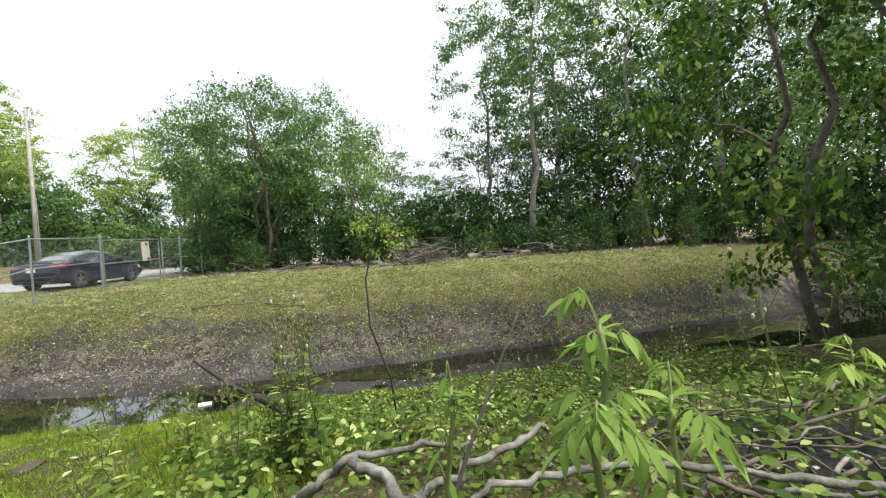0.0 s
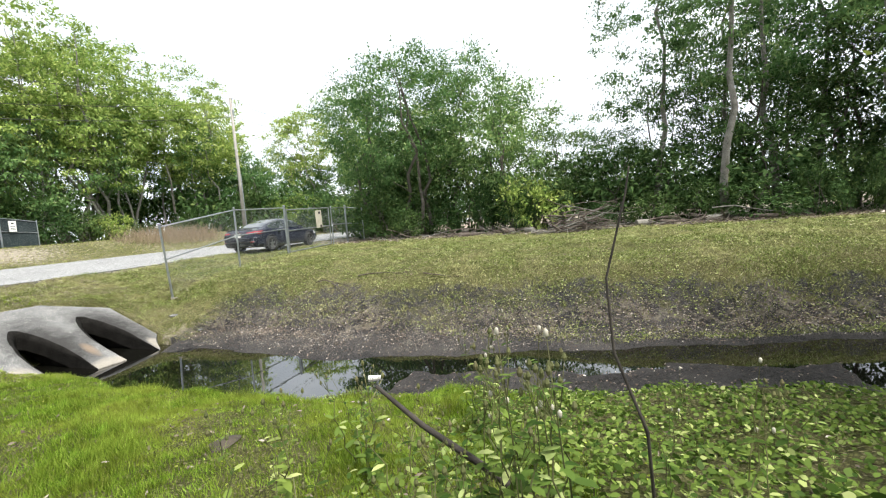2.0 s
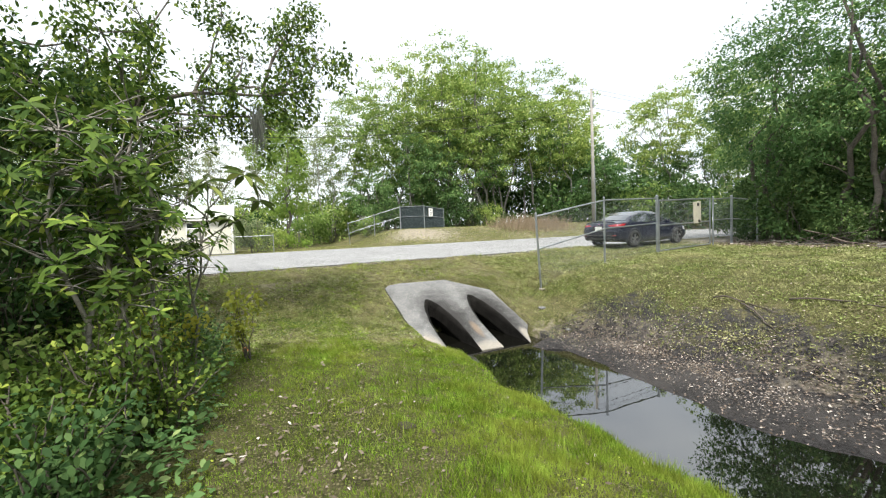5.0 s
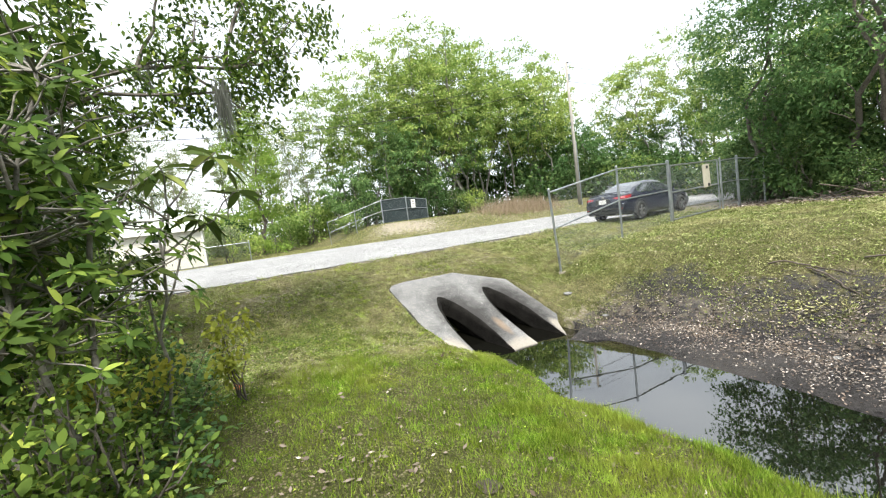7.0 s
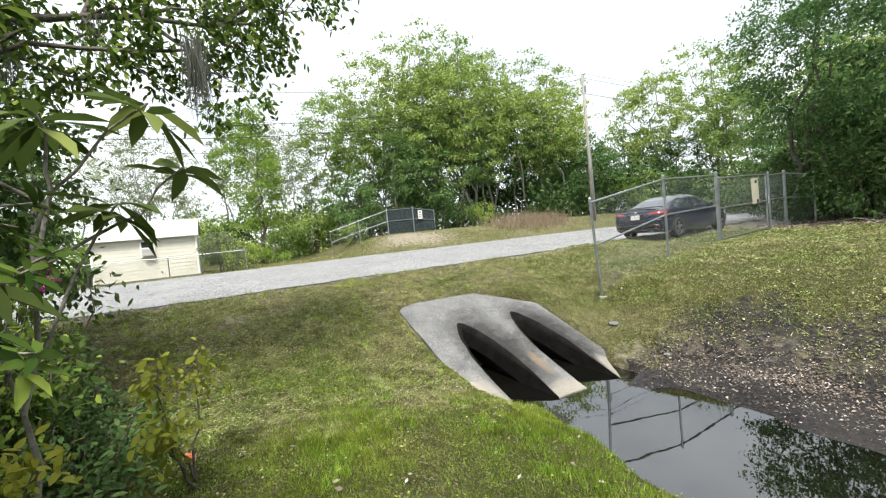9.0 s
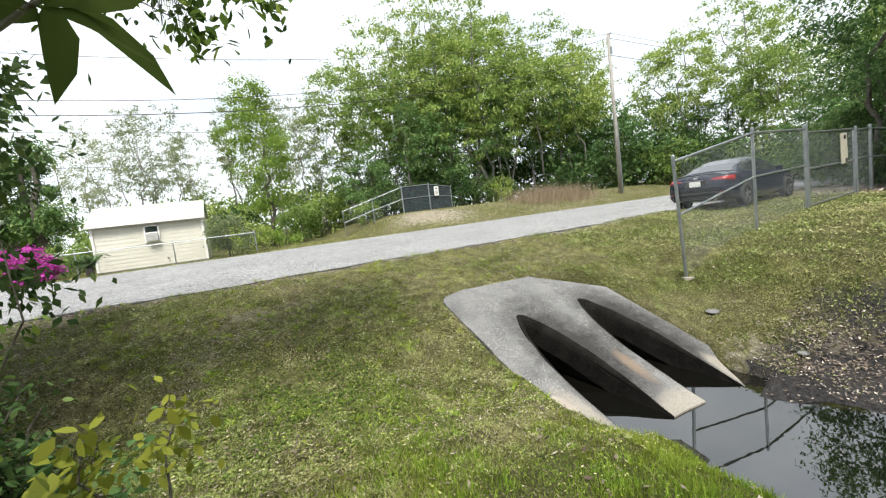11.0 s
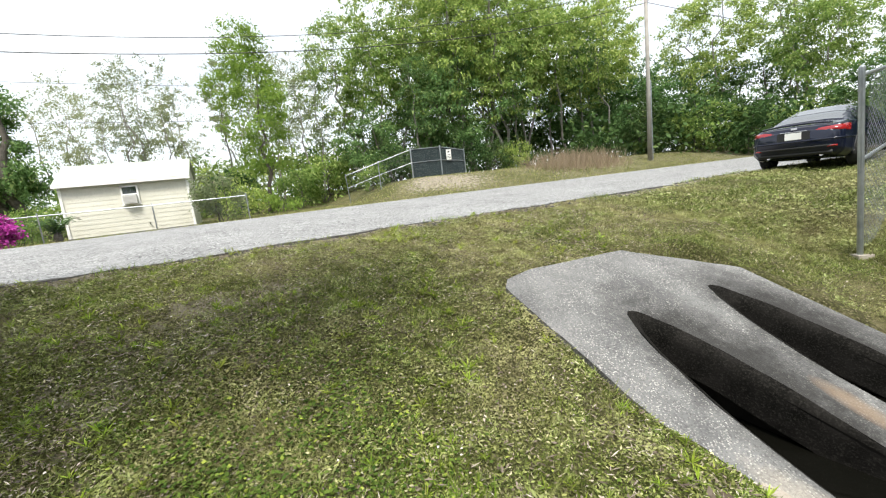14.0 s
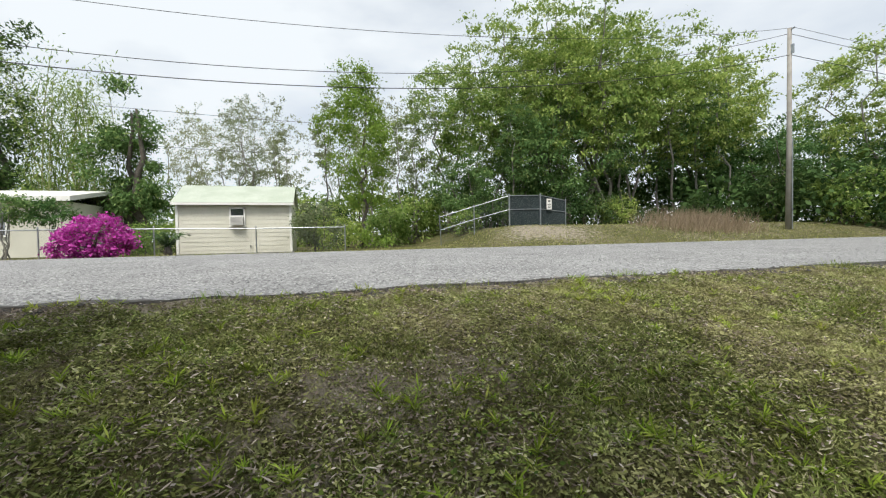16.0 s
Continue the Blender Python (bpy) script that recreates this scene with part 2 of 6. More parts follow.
DARKSTALK = surface("dark_dead_stalk", (0.022, 0.018, 0.015), (0.055, 0.046, 0.038), 8, 50, 0.9, bump=0.4)
CONCRETE = stained_concrete()
# Algae, plus the shade of the pipe mouths put into a near-black colour.
ALGAE_SHADE = surface("algae_shade_concrete", (0.005, 0.0047, 0.0043), (0.014, 0.013, 0.012), 5, 70, 0.9, bump=0.5, dist=0.008, c3=(0.03, 0.028, 0.025), spec=0.05)
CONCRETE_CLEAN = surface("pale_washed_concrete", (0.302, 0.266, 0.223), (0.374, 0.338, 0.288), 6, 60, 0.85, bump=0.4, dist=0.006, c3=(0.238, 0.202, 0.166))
# Near-black: stains and the pipe's inner shade, both put into this colour.
PIPE = surface("stained_wet_shaded_pipe", (0.006, 0.0055, 0.005), (0.016, 0.014, 0.012), 3, 30, 0.85, bump=0.4, spec=0.1)
WATERM, _n, _l, _b = nodes_of("still_brown_water")
_b.inputs["Base Color"].default_value = (0.004, 0.004, 0.003, 1)
_b.inputs["Roughness"].default_value, _b.inputs["IOR"].default_value = 0.012, 2.4
bumped(_n, _l, _b, noise_node(_n, _l, _n.new("ShaderNodeTexCoord").outputs["Object"], 3.0, 3), 0.05, 0.01)
GALV = surface("galvanized_steel", (0.30, 0.325, 0.35), (0.46, 0.48, 0.50), 4, 60, 0.38, 0.85, 0.15, 0.002)
WIRE = surface("galvanized_wire", (0.10, 0.115, 0.125), (0.16, 0.175, 0.185), 4, 60, 0.6, 0.4, 0)
SCREEN = surface("dark_green_windscreen_fabric", (0.012, 0.022, 0.024), (0.02, 0.034, 0.036), 3, 80, 0.9, bump=0.2)
BARK = surface("grey_brown_bark", (0.086, 0.072, 0.058), (0.158, 0.140, 0.119), 4, 30, 0.92, bump=0.9, dist=0.02, c3=(0.043, 0.036, 0.029))
PALE_BARK = surface("pale_lichen_bark", (0.173, 0.162, 0.140), (0.274, 0.259, 0.230), 5, 30, 0.9, bump=0.7, dist=0.012, c3=(0.072, 0.061, 0.047))
DRYWOOD = surface("dry_brown_brush", (0.075, 0.058, 0.048), (0.15, 0.125, 0.105), 5, 30, 0.95, bump=0.6, c3=(0.058, 0.040, 0.029))
POLEWOOD = surface("weathered_pole_wood", (0.26, 0.245, 0.22), (0.36, 0.34, 0.31), 2, 40, 0.9, bump=0.5)
LEAF_DARK = foliage("dark_glossy_leaves", (0.040, 0.085, 0.028), (0.105, 0.18, 0.058), (0.22, 0.30, 0.10), 0.28)
LEAF_MID = foliage("mid_green_leaves", (0.080, 0.165, 0.055), (0.205, 0.335, 0.115), (0.39, 0.49, 0.19), 0.36)
LEAF_EVER = foliage("evergreen_shrub_leaves", (0.032, 0.072, 0.014), (0.16, 0.25, 0.048), (0.38, 0.47, 0.09), 0.32)
LEAF_THICK = foliage("thick_leathery_leaves", (0.055, 0.095, 0.022), (0.14, 0.195, 0.048), (0.28, 0.33, 0.09), 0.3, spec=0.2)
LEAF_SPRING = foliage("fresh_spring_leaves", (0.14, 0.24, 0.055), (0.42, 0.54, 0.15), (0.66, 0.72, 0.28), 0.45)
LEAF_LIME = foliage("lime_green_leaves", (0.19, 0.31, 0.055), (0.34, 0.46, 0.10), (0.13, 0.24, 0.05), 0.4)
LEAF_HERB = foliage("pale_lime_herb_leaves", (0.19, 0.32, 0.062), (0.34, 0.48, 0.125), (0.48, 0.58, 0.24), 0.42)
LEAF_PALE = foliage("pale_grey_green_leaves", (0.22, 0.265, 0.13), (0.33, 0.375, 0.205), (0.40, 0.40, 0.25), 0.35)
LEAF_YELLOW = foliage("yellow_green_young_leaves", (0.34, 0.36, 0.05), (0.42, 0.42, 0.07), (0.24, 0.3, 0.05), 0.4)
GRASSM = foliage("grass_blades", (0.085, 0.155, 0.014), (0.34, 0.475, 0.058), (0.43, 0.48, 0.12), 0.36, 0.6, patch=(0.36, 0.42, 0.072))
LAWNM = foliage("short_turf_blades", (0.08, 0.115, 0.026), (0.42, 0.465, 0.155), (0.64, 0.59, 0.41), 0.3, 0.6, patch=(0.45, 0.42, 0.21))
COVERM = foliage("lawn_weed_leaves", (0.105, 0.15, 0.04), (0.385, 0.43, 0.165), (0.55, 0.51, 0.36), 0.25, 0.6, patch=(0.40, 0.38, 0.19))
VINEM = foliage("bank_vine_leaves", (0.035, 0.075, 0.014), (0.20, 0.29, 0.06), (0.46, 0.52, 0.21), 0.33)
MATM = foliage("matted_weed_leaves", (0.07, 0.10, 0.026), (0.41, 0.455, 0.15), (0.65, 0.585, 0.42), 0.25, 0.6, patch=(0.44, 0.41, 0.215))
FLECKM = foliage("pale_dry_leaves", (0.16, 0.135, 0.115), (0.42, 0.38, 0.34), (0.68, 0.64, 0.59), 0.1, 0.8)
LICHEN = surface("lichened_dead_bark", (0.045, 0.04, 0.035), (0.25, 0.24, 0.215), 11, 45, 0.92, bump=0.7, dist=0.01, c3=(0.16, 0.15, 0.13))
LITTERM = foliage("dead_leaves", (0.10, 0.078, 0.058), (0.34, 0.285, 0.235), (0.66, 0.60, 0.52), 0.1, 0.8)
PINKM = foliage("magenta_blossom", (0.50, 0.045, 0.38), (0.85, 0.16, 0.70), (0.9, 0.36, 0.8), 0.3)
DRYGRASS = foliage("dry_tan_grass", (0.28, 0.22, 0.15), (0.40, 0.33, 0.23), (0.2, 0.2, 0.09), 0.25)
MOSSM = foliage("grey_hanging_moss", (0.12, 0.128, 0.11), (0.19, 0.20, 0.17), (0.09, 0.10, 0.08), 0.25)
SIDING = surface("cream_painted_siding", (0.60, 0.585, 0.50), (0.67, 0.65, 0.565), 1.2, 25, 0.6, bump=0.05, c3=(0.55, 0.53, 0.45))
ROOFM = surface("pale_green_mossy_roof", (0.36, 0.40, 0.33), (0.44, 0.475, 0.41), 1.5, 30, 0.7, bump=0.2, c3=(0.3, 0.37, 0.26))
WHITE = surface("white_paint", (0.74, 0.73, 0.70), (0.80, 0.79, 0.76), 3, 30, 0.6, bump=0.05)
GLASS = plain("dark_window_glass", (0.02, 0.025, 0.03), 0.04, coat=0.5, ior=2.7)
CARPAINT = plain("black_blue_car_paint", (0.003, 0.005, 0.018), 0.35, coat=1.0, ior=1.2)
RUBBER = surface("tyre_rubber", (0.015, 0.015, 0.015), (0.025, 0.025, 0.025), 9, 60, 0.85, bump=0.2)
RIM = plain("silver_alloy", (0.45, 0.45, 0.46), 0.3, 0.9)
CHROME = plain("chrome_trim", (0.6, 0.6, 0.62), 0.12, 1.0)
TAIL = plain("red_lamp_lens", (0.26, 0.008, 0.012), 0.12, coat=1.0)
LENS = plain("clear_lamp_lens", (0.5, 0.5, 0.52), 0.1, coat=1.0)
BLACK = plain("black_plastic", (0.012, 0.012, 0.013), 0.55)
PLATE = surface("white_plate", (0.7, 0.7, 0.68), (0.75, 0.75, 0.73), 5, 30, 0.5, bump=0)
SIGNM = surface("weathered_sign_board", (0.360, 0.338, 0.274), (0.446, 0.418, 0.346), 5, 40, 0.7, bump=0.1)


# ---- mesh helpers ----
class Geo:
    """Gathers vertices and faces for one mesh."""

    def __init__(self):
        self.v, self.f, self.n = [], [], 0

    def add(self, verts, faces):
        verts = np.asarray(verts, float).reshape(-1, 3)
        self.v.append(verts)
        self.f += [tuple(i + self.n for i in f) for f in faces]
        self.n += len(verts)
        return self

    def box(self, c, s, m=None):
        p = np.array([[x, y, z] for x in (-.5, .5) for y in (-.5, .5) for z in (-.5, .5)]) * s + c
        if m is not None:
            p = np.array([m @ Vector(q) for q in p])
        return self.add(p, [(0, 1, 3, 2), (4, 6, 7, 5), (0, 4, 5, 1), (2, 3, 7, 6), (0, 2, 6, 4), (1, 5, 7, 3)])

    def tube(self, pts, radii, sides=6, cap=True):
        pts = np.asarray(pts, float)
        k = len(pts)
        radii = np.broadcast_to(radii, (k,))
        tan = np.gradient(pts, axis=0)
        tan /= np.linalg.norm(tan, axis=1)[:, None] + 1e-9
        ref = np.array((0, 0, 1.0)) if abs(tan[:, 2]).mean() < 0.8 else np.array((1.0, 0, 0))
        a = np.cross(tan, ref)
        a /= np.linalg.norm(a, axis=1)[:, None] + 1e-9
        b = np.cross(tan, a)
        ang = np.arange(sides) * 2 * np.pi / sides
        ring = pts[:, None] + radii[:, None, None] * (np.cos(ang)[None, :, None] * a[:, None] + np.sin(ang)[None, :, None] * b[:, None])
        faces = [(i * sides + j, i * sides + (j + 1) % sides, (i + 1) * sides + (j + 1) % sides, (i + 1) * sides + j) for i in range(k - 1) for j in range(sides)]
        if cap:
            faces += [tuple(range(sides))[::-1], tuple((k - 1) * sides + j for j in range(sides))]
        return self.add(ring, faces)

    def mesh(self, name, material, smooth=False):
        me = bpy.data.meshes.new(name)
        me.from_pydata(np.concatenate(self.v).tolist(), [], self.f)
        me.materials.append(material)
        if smooth:
            me.shade_smooth()
        return me


def quads_mesh(name, verts, per, material):
    """Many small separate faces with 'per' corners each, out of an array of corners."""
    verts = np.asarray(verts, np.float32).reshape(-1, 3)
    k = len(verts) // per
    me = bpy.data.meshes.new(name)
    me.vertices.add(len(verts))
    me.vertices.foreach_set("co", verts.ravel())
    me.loops.add(len(verts))
    me.loops.foreach_set("vertex_index", np.arange(len(verts), dtype=np.int32))
    me.polygons.add(k)
    me.polygons.foreach_set("loop_start", np.arange(0, len(verts), per, dtype=np.int32))
    me.update(calc_edges=True)
    me.materials.append(material)
    return me


def leaf_corners(c, d, up, length, width):
    """Diamond leaves at c, pointing along d, with their faces towards up."""
    d = d / (np.linalg.norm(d, axis=1)[:, None] + 1e-9)
    s = np.cross(d, up)
    s /= np.linalg.norm(s, axis=1)[:, None] + 1e-9
    L, W = np.reshape(length, (-1, 1)), np.reshape(width, (-1, 1))
    nrm = np.cross(s, d)
    mid = c + d * L * 0.45
    return np.stack([c, mid + s * W * 0.5 - nrm * L * 0.06, c + d * L - nrm * L * 0.16, mid - s * W * 0.5 - nrm * L * 0.06], 1)


def part(name, geo, material, parent, label="", smooth=False):
    me = geo.mesh(name, material, smooth) if isinstance(geo, Geo) else geo
    ob = new(name, me)
    ob.parent = parent
    return tagged(ob, label)


def thing(name, at, label, category, group="", rz=0.0, kind=""):
    ob = new(name)
    ob.empty_display_size = 0.2
    ob.matrix_basis = pose(*at, 0, 0, rz)
    return tagged(ob, label, category, group, kind)


# ---- ground ----
def smax(a, b, k=0.25):
    h = np.clip(0.5 + 0.5 * (a - b) / k, 0, 1)
    return b + (a - b) * h + k * h * (1 - h)


def sstep(a, b, x):
    t = np.clip((x - a) / (b - a), 0, 1)
    return t * t * (3 - 2 * t)


def wob(x, y, f=1.0, s=0.0):
    """Soft unevenness from a few waves."""
    return (np.sin(1.3 * f * x + 0.7 * f * y + s) + np.sin(-0.9 * f * x + 1.7 * f * y + 2.1 + s) + np.sin(2.3 * f * x + 2.9 * f * y + 4.0 * s + 1.0) * 0.6) / 2.6


LATTICE = np.random.RandomState(77).rand(97, 97)


def patches(x, y, f, s=0):
    """Smooth random patches between 0 and 1, f to the metre."""
    u, v = np.asarray(x, float) * f + 31.7 * s + 500, np.asarray(y, float) * f + 17.3 * s + 500
    i, j = np.floor(u).astype(int), np.floor(v).astype(int)
    a, b = u - i, v - j
    a, b = a * a * (3 - 2 * a), b * b * (3 - 2 * b)
    g = [LATTICE[(i + p) % 97, (j + q) % 97] for p in (0, 1) for q in (0, 1)]
    return (g[0] * (1 - b) + g[1] * b) * (1 - a) + (g[2] * (1 - b) + g[3] * b) * a


def near_edge(x):
    return 5.35 + 0.24 * np.maximum(0, x + 5.5) - 0.13 * np.maximum(0, x - 3) + 0.09 * np.sin(1.9 * x) + 0.05 * np.sin(5.1 * x)


def far_edge(x):
    return 7.2 + 0.27 * np.maximum(0, x + 5.2) + 0.2 * np.exp(-((x + 8.0) / 1.2) ** 2) + 0.06 * np.sin(2.7 * x) + 0.03 * np.sin(7 * x)


ROAD_X0, ROAD_X1 = -15.35, -25.0


def road_z(x, y):
    return 1.50 + 0.09 * sstep(-15.3, -20, x)


def bank_run(x, y):
    """How far up the far bank a spot lies; steeper ground counts more."""
    df = y - far_edge(np.maximum(x, -9.7))
    return df * (1 + 0.6 * sstep(-3.0, 1.5, x)) + 0.9 * sstep(-8.0, -10.5, x) * (df > 0)


def ground_z(x, y):
    x, y = np.asarray(x, float), np.asarray(y, float)
    xe = np.maximum(x, -9.7)
    ne, fe = near_edge(xe), far_edge(xe)
    dn, df = ne - y, y - fe
    near = 0.10 * sstep(0, 0.12, dn) + 0.68 * (1 - np.exp(-np.maximum(dn, 0) / 1.7)) + 0.02 * np.maximum(dn - 4, 0)
    dfe = bank_run(x, y)
    far = np.interp(dfe, [0, 0.6, 1.2, 1.6, 2, 2.5, 3.2, 4.2, 6, 10, 20], [0, 0.05, 0.13, 0.32, 0.52, 0.80, 1.12, 1.25, 1.42, 1.5, 1.55])
    far = far + 0.10 * (patches(x, y, 1.3, 3) - 0.5) * sstep(1.0, 1.5, dfe) * (1 - sstep(2.6, 3.4, dfe))
    bank = np.where(dn > 0, near, np.where(df > 0, far, 0.0))
    inside = (dn <= 0) & (df <= 0)
    pool = np.minimum(sstep(0, 0.35, -dn), sstep(0, 0.35, -df))
    mudflat = sstep(-4.3, -3.2, x) * (1 - sstep(2.4, 3.4, x)) * sstep(0.1, -0.15, (y - ne - 1.15 - 0.1 * np.sin(3 * x)))
    bed = -0.30 * pool * (1 - mudflat) + mudflat * (0.018 + 0.022 * wob(x, y, 3.1) + 0.014 * wob(x, y, 8.3, 1))
    bank = np.where(inside, bed, bank)
    emb = np.interp(-x, [0, 9.65, 12.1, 12.6, 13.1, 14.4, 14.9, 15.3, 15.6], [-0.4, 0.0, 0.95, 1.10, 1.21, 1.43, 1.47, 1.495, 1.38])
    h = np.where(x < -9.0, smax(bank, emb, 0.3), bank)
    h = np.where((x < -9.65) & (dn < 0) & (df < 0), np.maximum(emb, -0.3), h)
    h = h + 0.018 * wob(x, y, 1.1) * sstep(0.1, 0.5, h) + 0.012 * wob(x, y, 4.3, 2) * sstep(0.1, 0.4, h)
    h = h + (0.05 * (patches(x, y, 1.9, 1) - 0.5) + 0.045 * (patches(x, y, 4.4, 2) - 0.5)) * sstep(0.12, 0.3, h) * (x > -15.2)
    h = h + 0.42 * sstep(-2.6, -0.4, x) * sstep(4.6, 1.9, y)
    # under the road, then the far verge with its mound
    h = np.where(x < -15.5, road_z(x, y) - 0.14, h)
    mound = 0.95 * sstep(7.8, 12.5, y) * sstep(-25.5, -31.5, x) + 0.5 * sstep(30, 60, y) * sstep(-26, -40, x)
    verge = 1.56 - 0.15 * sstep(-25, -28, x) * (1 - sstep(7.8, 11, y)) + mound + 0.02 * wob(x, y, 0.9)
    h = np.where(x < -24.9, np.where(x < -25.3, verge, road_z(x, y) - 0.05), h)
    # the headwall is set into the bank
    slab = sstep(-12.5, -12.35, x) * sstep(-9.45, -9.6, x) * sstep(4.84, 4.96, y - 0.13 * np.maximum(0, x + 10.95) - 0.07 * np.maximum(0, x + 10.3)) * sstep(7.5, 7.35, y)
    return h - 0.75 * slab


def gz(x, y):
    return float(ground_z(x, y))


def graded(fine0, fine1, step, far_lo, far_hi):
    mid = np.arange(fine0, fine1 + 1e-6, step)
    lo, hi, d = [], [], step
    p = fine0
    while p > far_lo:
        d = min(d * 1.16, 60)
        p -= d
        lo.append(p)
    p, d = fine1, step
    while p < far_hi:
        d = min(d * 1.16, 60)
        p += d
        hi.append(p)
    return np.concatenate([lo[::-1], mid, hi])


gx = np.unique(np.concatenate([graded(-16.2, 7.5, 0.11, -600, 600), np.arange(-38, -16.2, 0.45)]))
gy = np.unique(np.concatenate([graded(-0.5, 12.0, 0.11, -600, 600), np.arange(12, 30, 0.5)]))
GX, GY = np.meshgrid(gx, gy, indexing="ij")
GZ = ground_z(GX, GY)
me = bpy.data.meshes.new("ground")
nx, ny = GX.shape
idx = np.arange(nx * ny).reshape(nx, ny)
quads = np.stack([idx[:-1, :-1], idx[1:, :-1], idx[1:, 1:], idx[:-1, 1:]], -1).reshape(-1, 4)
me.vertices.add(nx * ny)
me.vertices.foreach_set("co", np.stack([GX, GY, GZ], -1).astype(np.float32).ravel())
me.loops.add(quads.size)
me.loops.foreach_set("vertex_index", quads.astype(np.int32).ravel())
me.polygons.add(len(quads))
me.polygons.foreach_set("loop_start", np.arange(0, quads.size, 4, dtype=np.int32))
me.update(calc_edges=True)


def turf_z(x, y):
    """Height of the ground's own faces, for what lies on them."""
    i = np.clip(np.searchsorted(gx, x) - 1, 0, nx - 2)
    j = np.clip(np.searchsorted(gy, y) - 1, 0, ny - 2)
    a, b = (x - gx[i]) / (gx[i + 1] - gx[i]), (y - gy[j]) / (gy[j + 1] - gy[j])
    return (GZ[i, j] * (1 - b) + GZ[i, j + 1] * b) * (1 - a) + (GZ[i + 1, j] * (1 - b) + GZ[i + 1, j + 1] * b) * a


def humus_shade(x, y):
    """Soil under the thicket and walkside shrubs, dark with litter and painted shade."""
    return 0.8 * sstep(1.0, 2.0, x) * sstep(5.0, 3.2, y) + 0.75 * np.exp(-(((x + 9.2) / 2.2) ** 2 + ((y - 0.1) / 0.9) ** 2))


def mud_and_shade(x, y):
    dn = near_edge(np.maximum(x, -9.7)) - y
    run = bank_run(x, y) + 0.5 * (patches(x, y, 1.1, 4) - 0.5)
    w = 1 - 0.40 * sstep(0.8, 1.5, run) - 0.60 * sstep(2.2, 3.0, run)
    return np.maximum(w * sstep(0.12, 0.0, dn) * sstep(-10.0, -9.6, x), humus_shade(x, y))


def bare_share(x, y):
    """Where leaf litter and bare soil break the turf."""
    df = bank_run(x, y)
    dn_ = df + 0.35 * wob(x, y, 1.7, 6)
    bank = sstep(0.5, 1.0, df) * (1 - sstep(1.1, 2.5, dn_ + 0.9 * (patches(x, y, 1.0, 8) - 0.5))) * 0.95 * sstep(-10.6, -9.2, x)
    slope = 0.33 * sstep(0.50, 0.75, 0.65 * patches(x, y, 0.9, 5) + 0.35 * patches(x, y, 2.7, 6)) * sstep(-10.6, -12.2, x) * (x > -15.4) * sstep(5.2, 2.6, y)
    patch = 0.75 * np.exp(-(((x + 13.4) / 0.25) ** 2 + ((y - 2.4) / 0.8) ** 2))
    patch2 = 0.4 * np.exp(-(((x + 13.0) / 0.9) ** 2 + ((y + 0.6) / 1.1) ** 2))
    edge = 0.55 * sstep(-14.5, -15.1, x) * (x > -15.6)
    woods = sstep(16.8, 18.2, y) * (x > -14.5) * 0.9
    thicket = 0.6 * sstep(1.2, 2.2, x) * sstep(5.5, 3.5, y)
    shrub = 0.7 * np.exp(-(((x + 9.6) / 1.6) ** 2 + ((y - 0.2) / 0.9) ** 2))
    mnd = 0.45 * np.exp(-(((x + 29.5) / 2.5) ** 2 + ((y - 11.5) / 3.0) ** 2)) + 0.3 * (x < -25.2) * sstep(9, 13, y)
    return np.clip(bank + slope + patch + patch2 + edge + woods + thicket + shrub + mnd + 0.12 * wob(x, y, 0.7, 3), 0, 1)


for key, fn in (("mud", mud_and_shade), ("bare", bare_share)):
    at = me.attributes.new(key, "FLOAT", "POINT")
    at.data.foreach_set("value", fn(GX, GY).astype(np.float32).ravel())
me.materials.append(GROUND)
me.shade_smooth()
tagged(new("ground", me), "weedy green turf with bare sandy patches and a muddy ditch bank", "ground", kind="structure")

# ---- road ----
ry = np.concatenate([np.arange(-260, -12, 8.0), np.arange(-12, 32, 0.16), np.arange(32, 300, 8.0)])
rng = np.random.RandomState(5)
near_x = ROAD_X0 + 0.05 * np.sin(1.1 * ry) + 0.05 * np.sin(3.3 * ry + 1) + rng.uniform(-0.05, 0.05, len(ry))
bend = -0.0016 * np.maximum(0, ry - 26) ** 2
cols = [near_x] + [np.full(len(ry), v) for v in (-16.2, -18, -20.2, -22.5, ROAD_X1)]
road = Geo()
pts = np.stack([np.stack([c + bend, ry, road_z(c, ry) + 0.012 * np.sin(0.5 * ry) * (c > ROAD_X0 - 3)], -1) for c in cols], 1)
low = pts[:, 0] + np.array((0.02, 0, -0.10))
grid = np.concatenate([low[:, None], pts], 1)
m = grid.shape[1]
road.add(grid, [(i * m + j, i * m + j + 1, (i + 1) * m + j + 1, (i + 1) * m + j) for i in range(len(ry) - 1) for j in range(m - 1)])
edge = Geo()
rw = 0.07 + 0.17 * np.clip(np.sin(0.9 * ry + 1) + 0.6 * np.sin(2.7 * ry) + rng.uniform(-0.5, 0.5, len(ry)), 0, 2) * (ry < 6)
e0 = np.stack([near_x + bend + 0.03, ry, road_z(near_x, ry) - 0.11], -1)
e1 = np.stack([near_x + bend + 0.006, ry, road_z(near_x, ry) + 0.004], -1)
e2 = np.stack([near_x + bend - rw, ry, road_z(near_x - rw, ry) + 0.004], -1)
strip = np.stack([e0, e1, e2], 1)
edge.add(strip, [(i * 3 + j, i * 3 + j + 1, i * 3 + j + 4, i * 3 + j + 3) for i in range(len(ry) - 1) for j in range(2)])
tagged(new("road_edge", edge.mesh("road_edge", ASPHALT_EDGE)), "dark crumbling asphalt edge along the grass", "road edge", kind="structure")
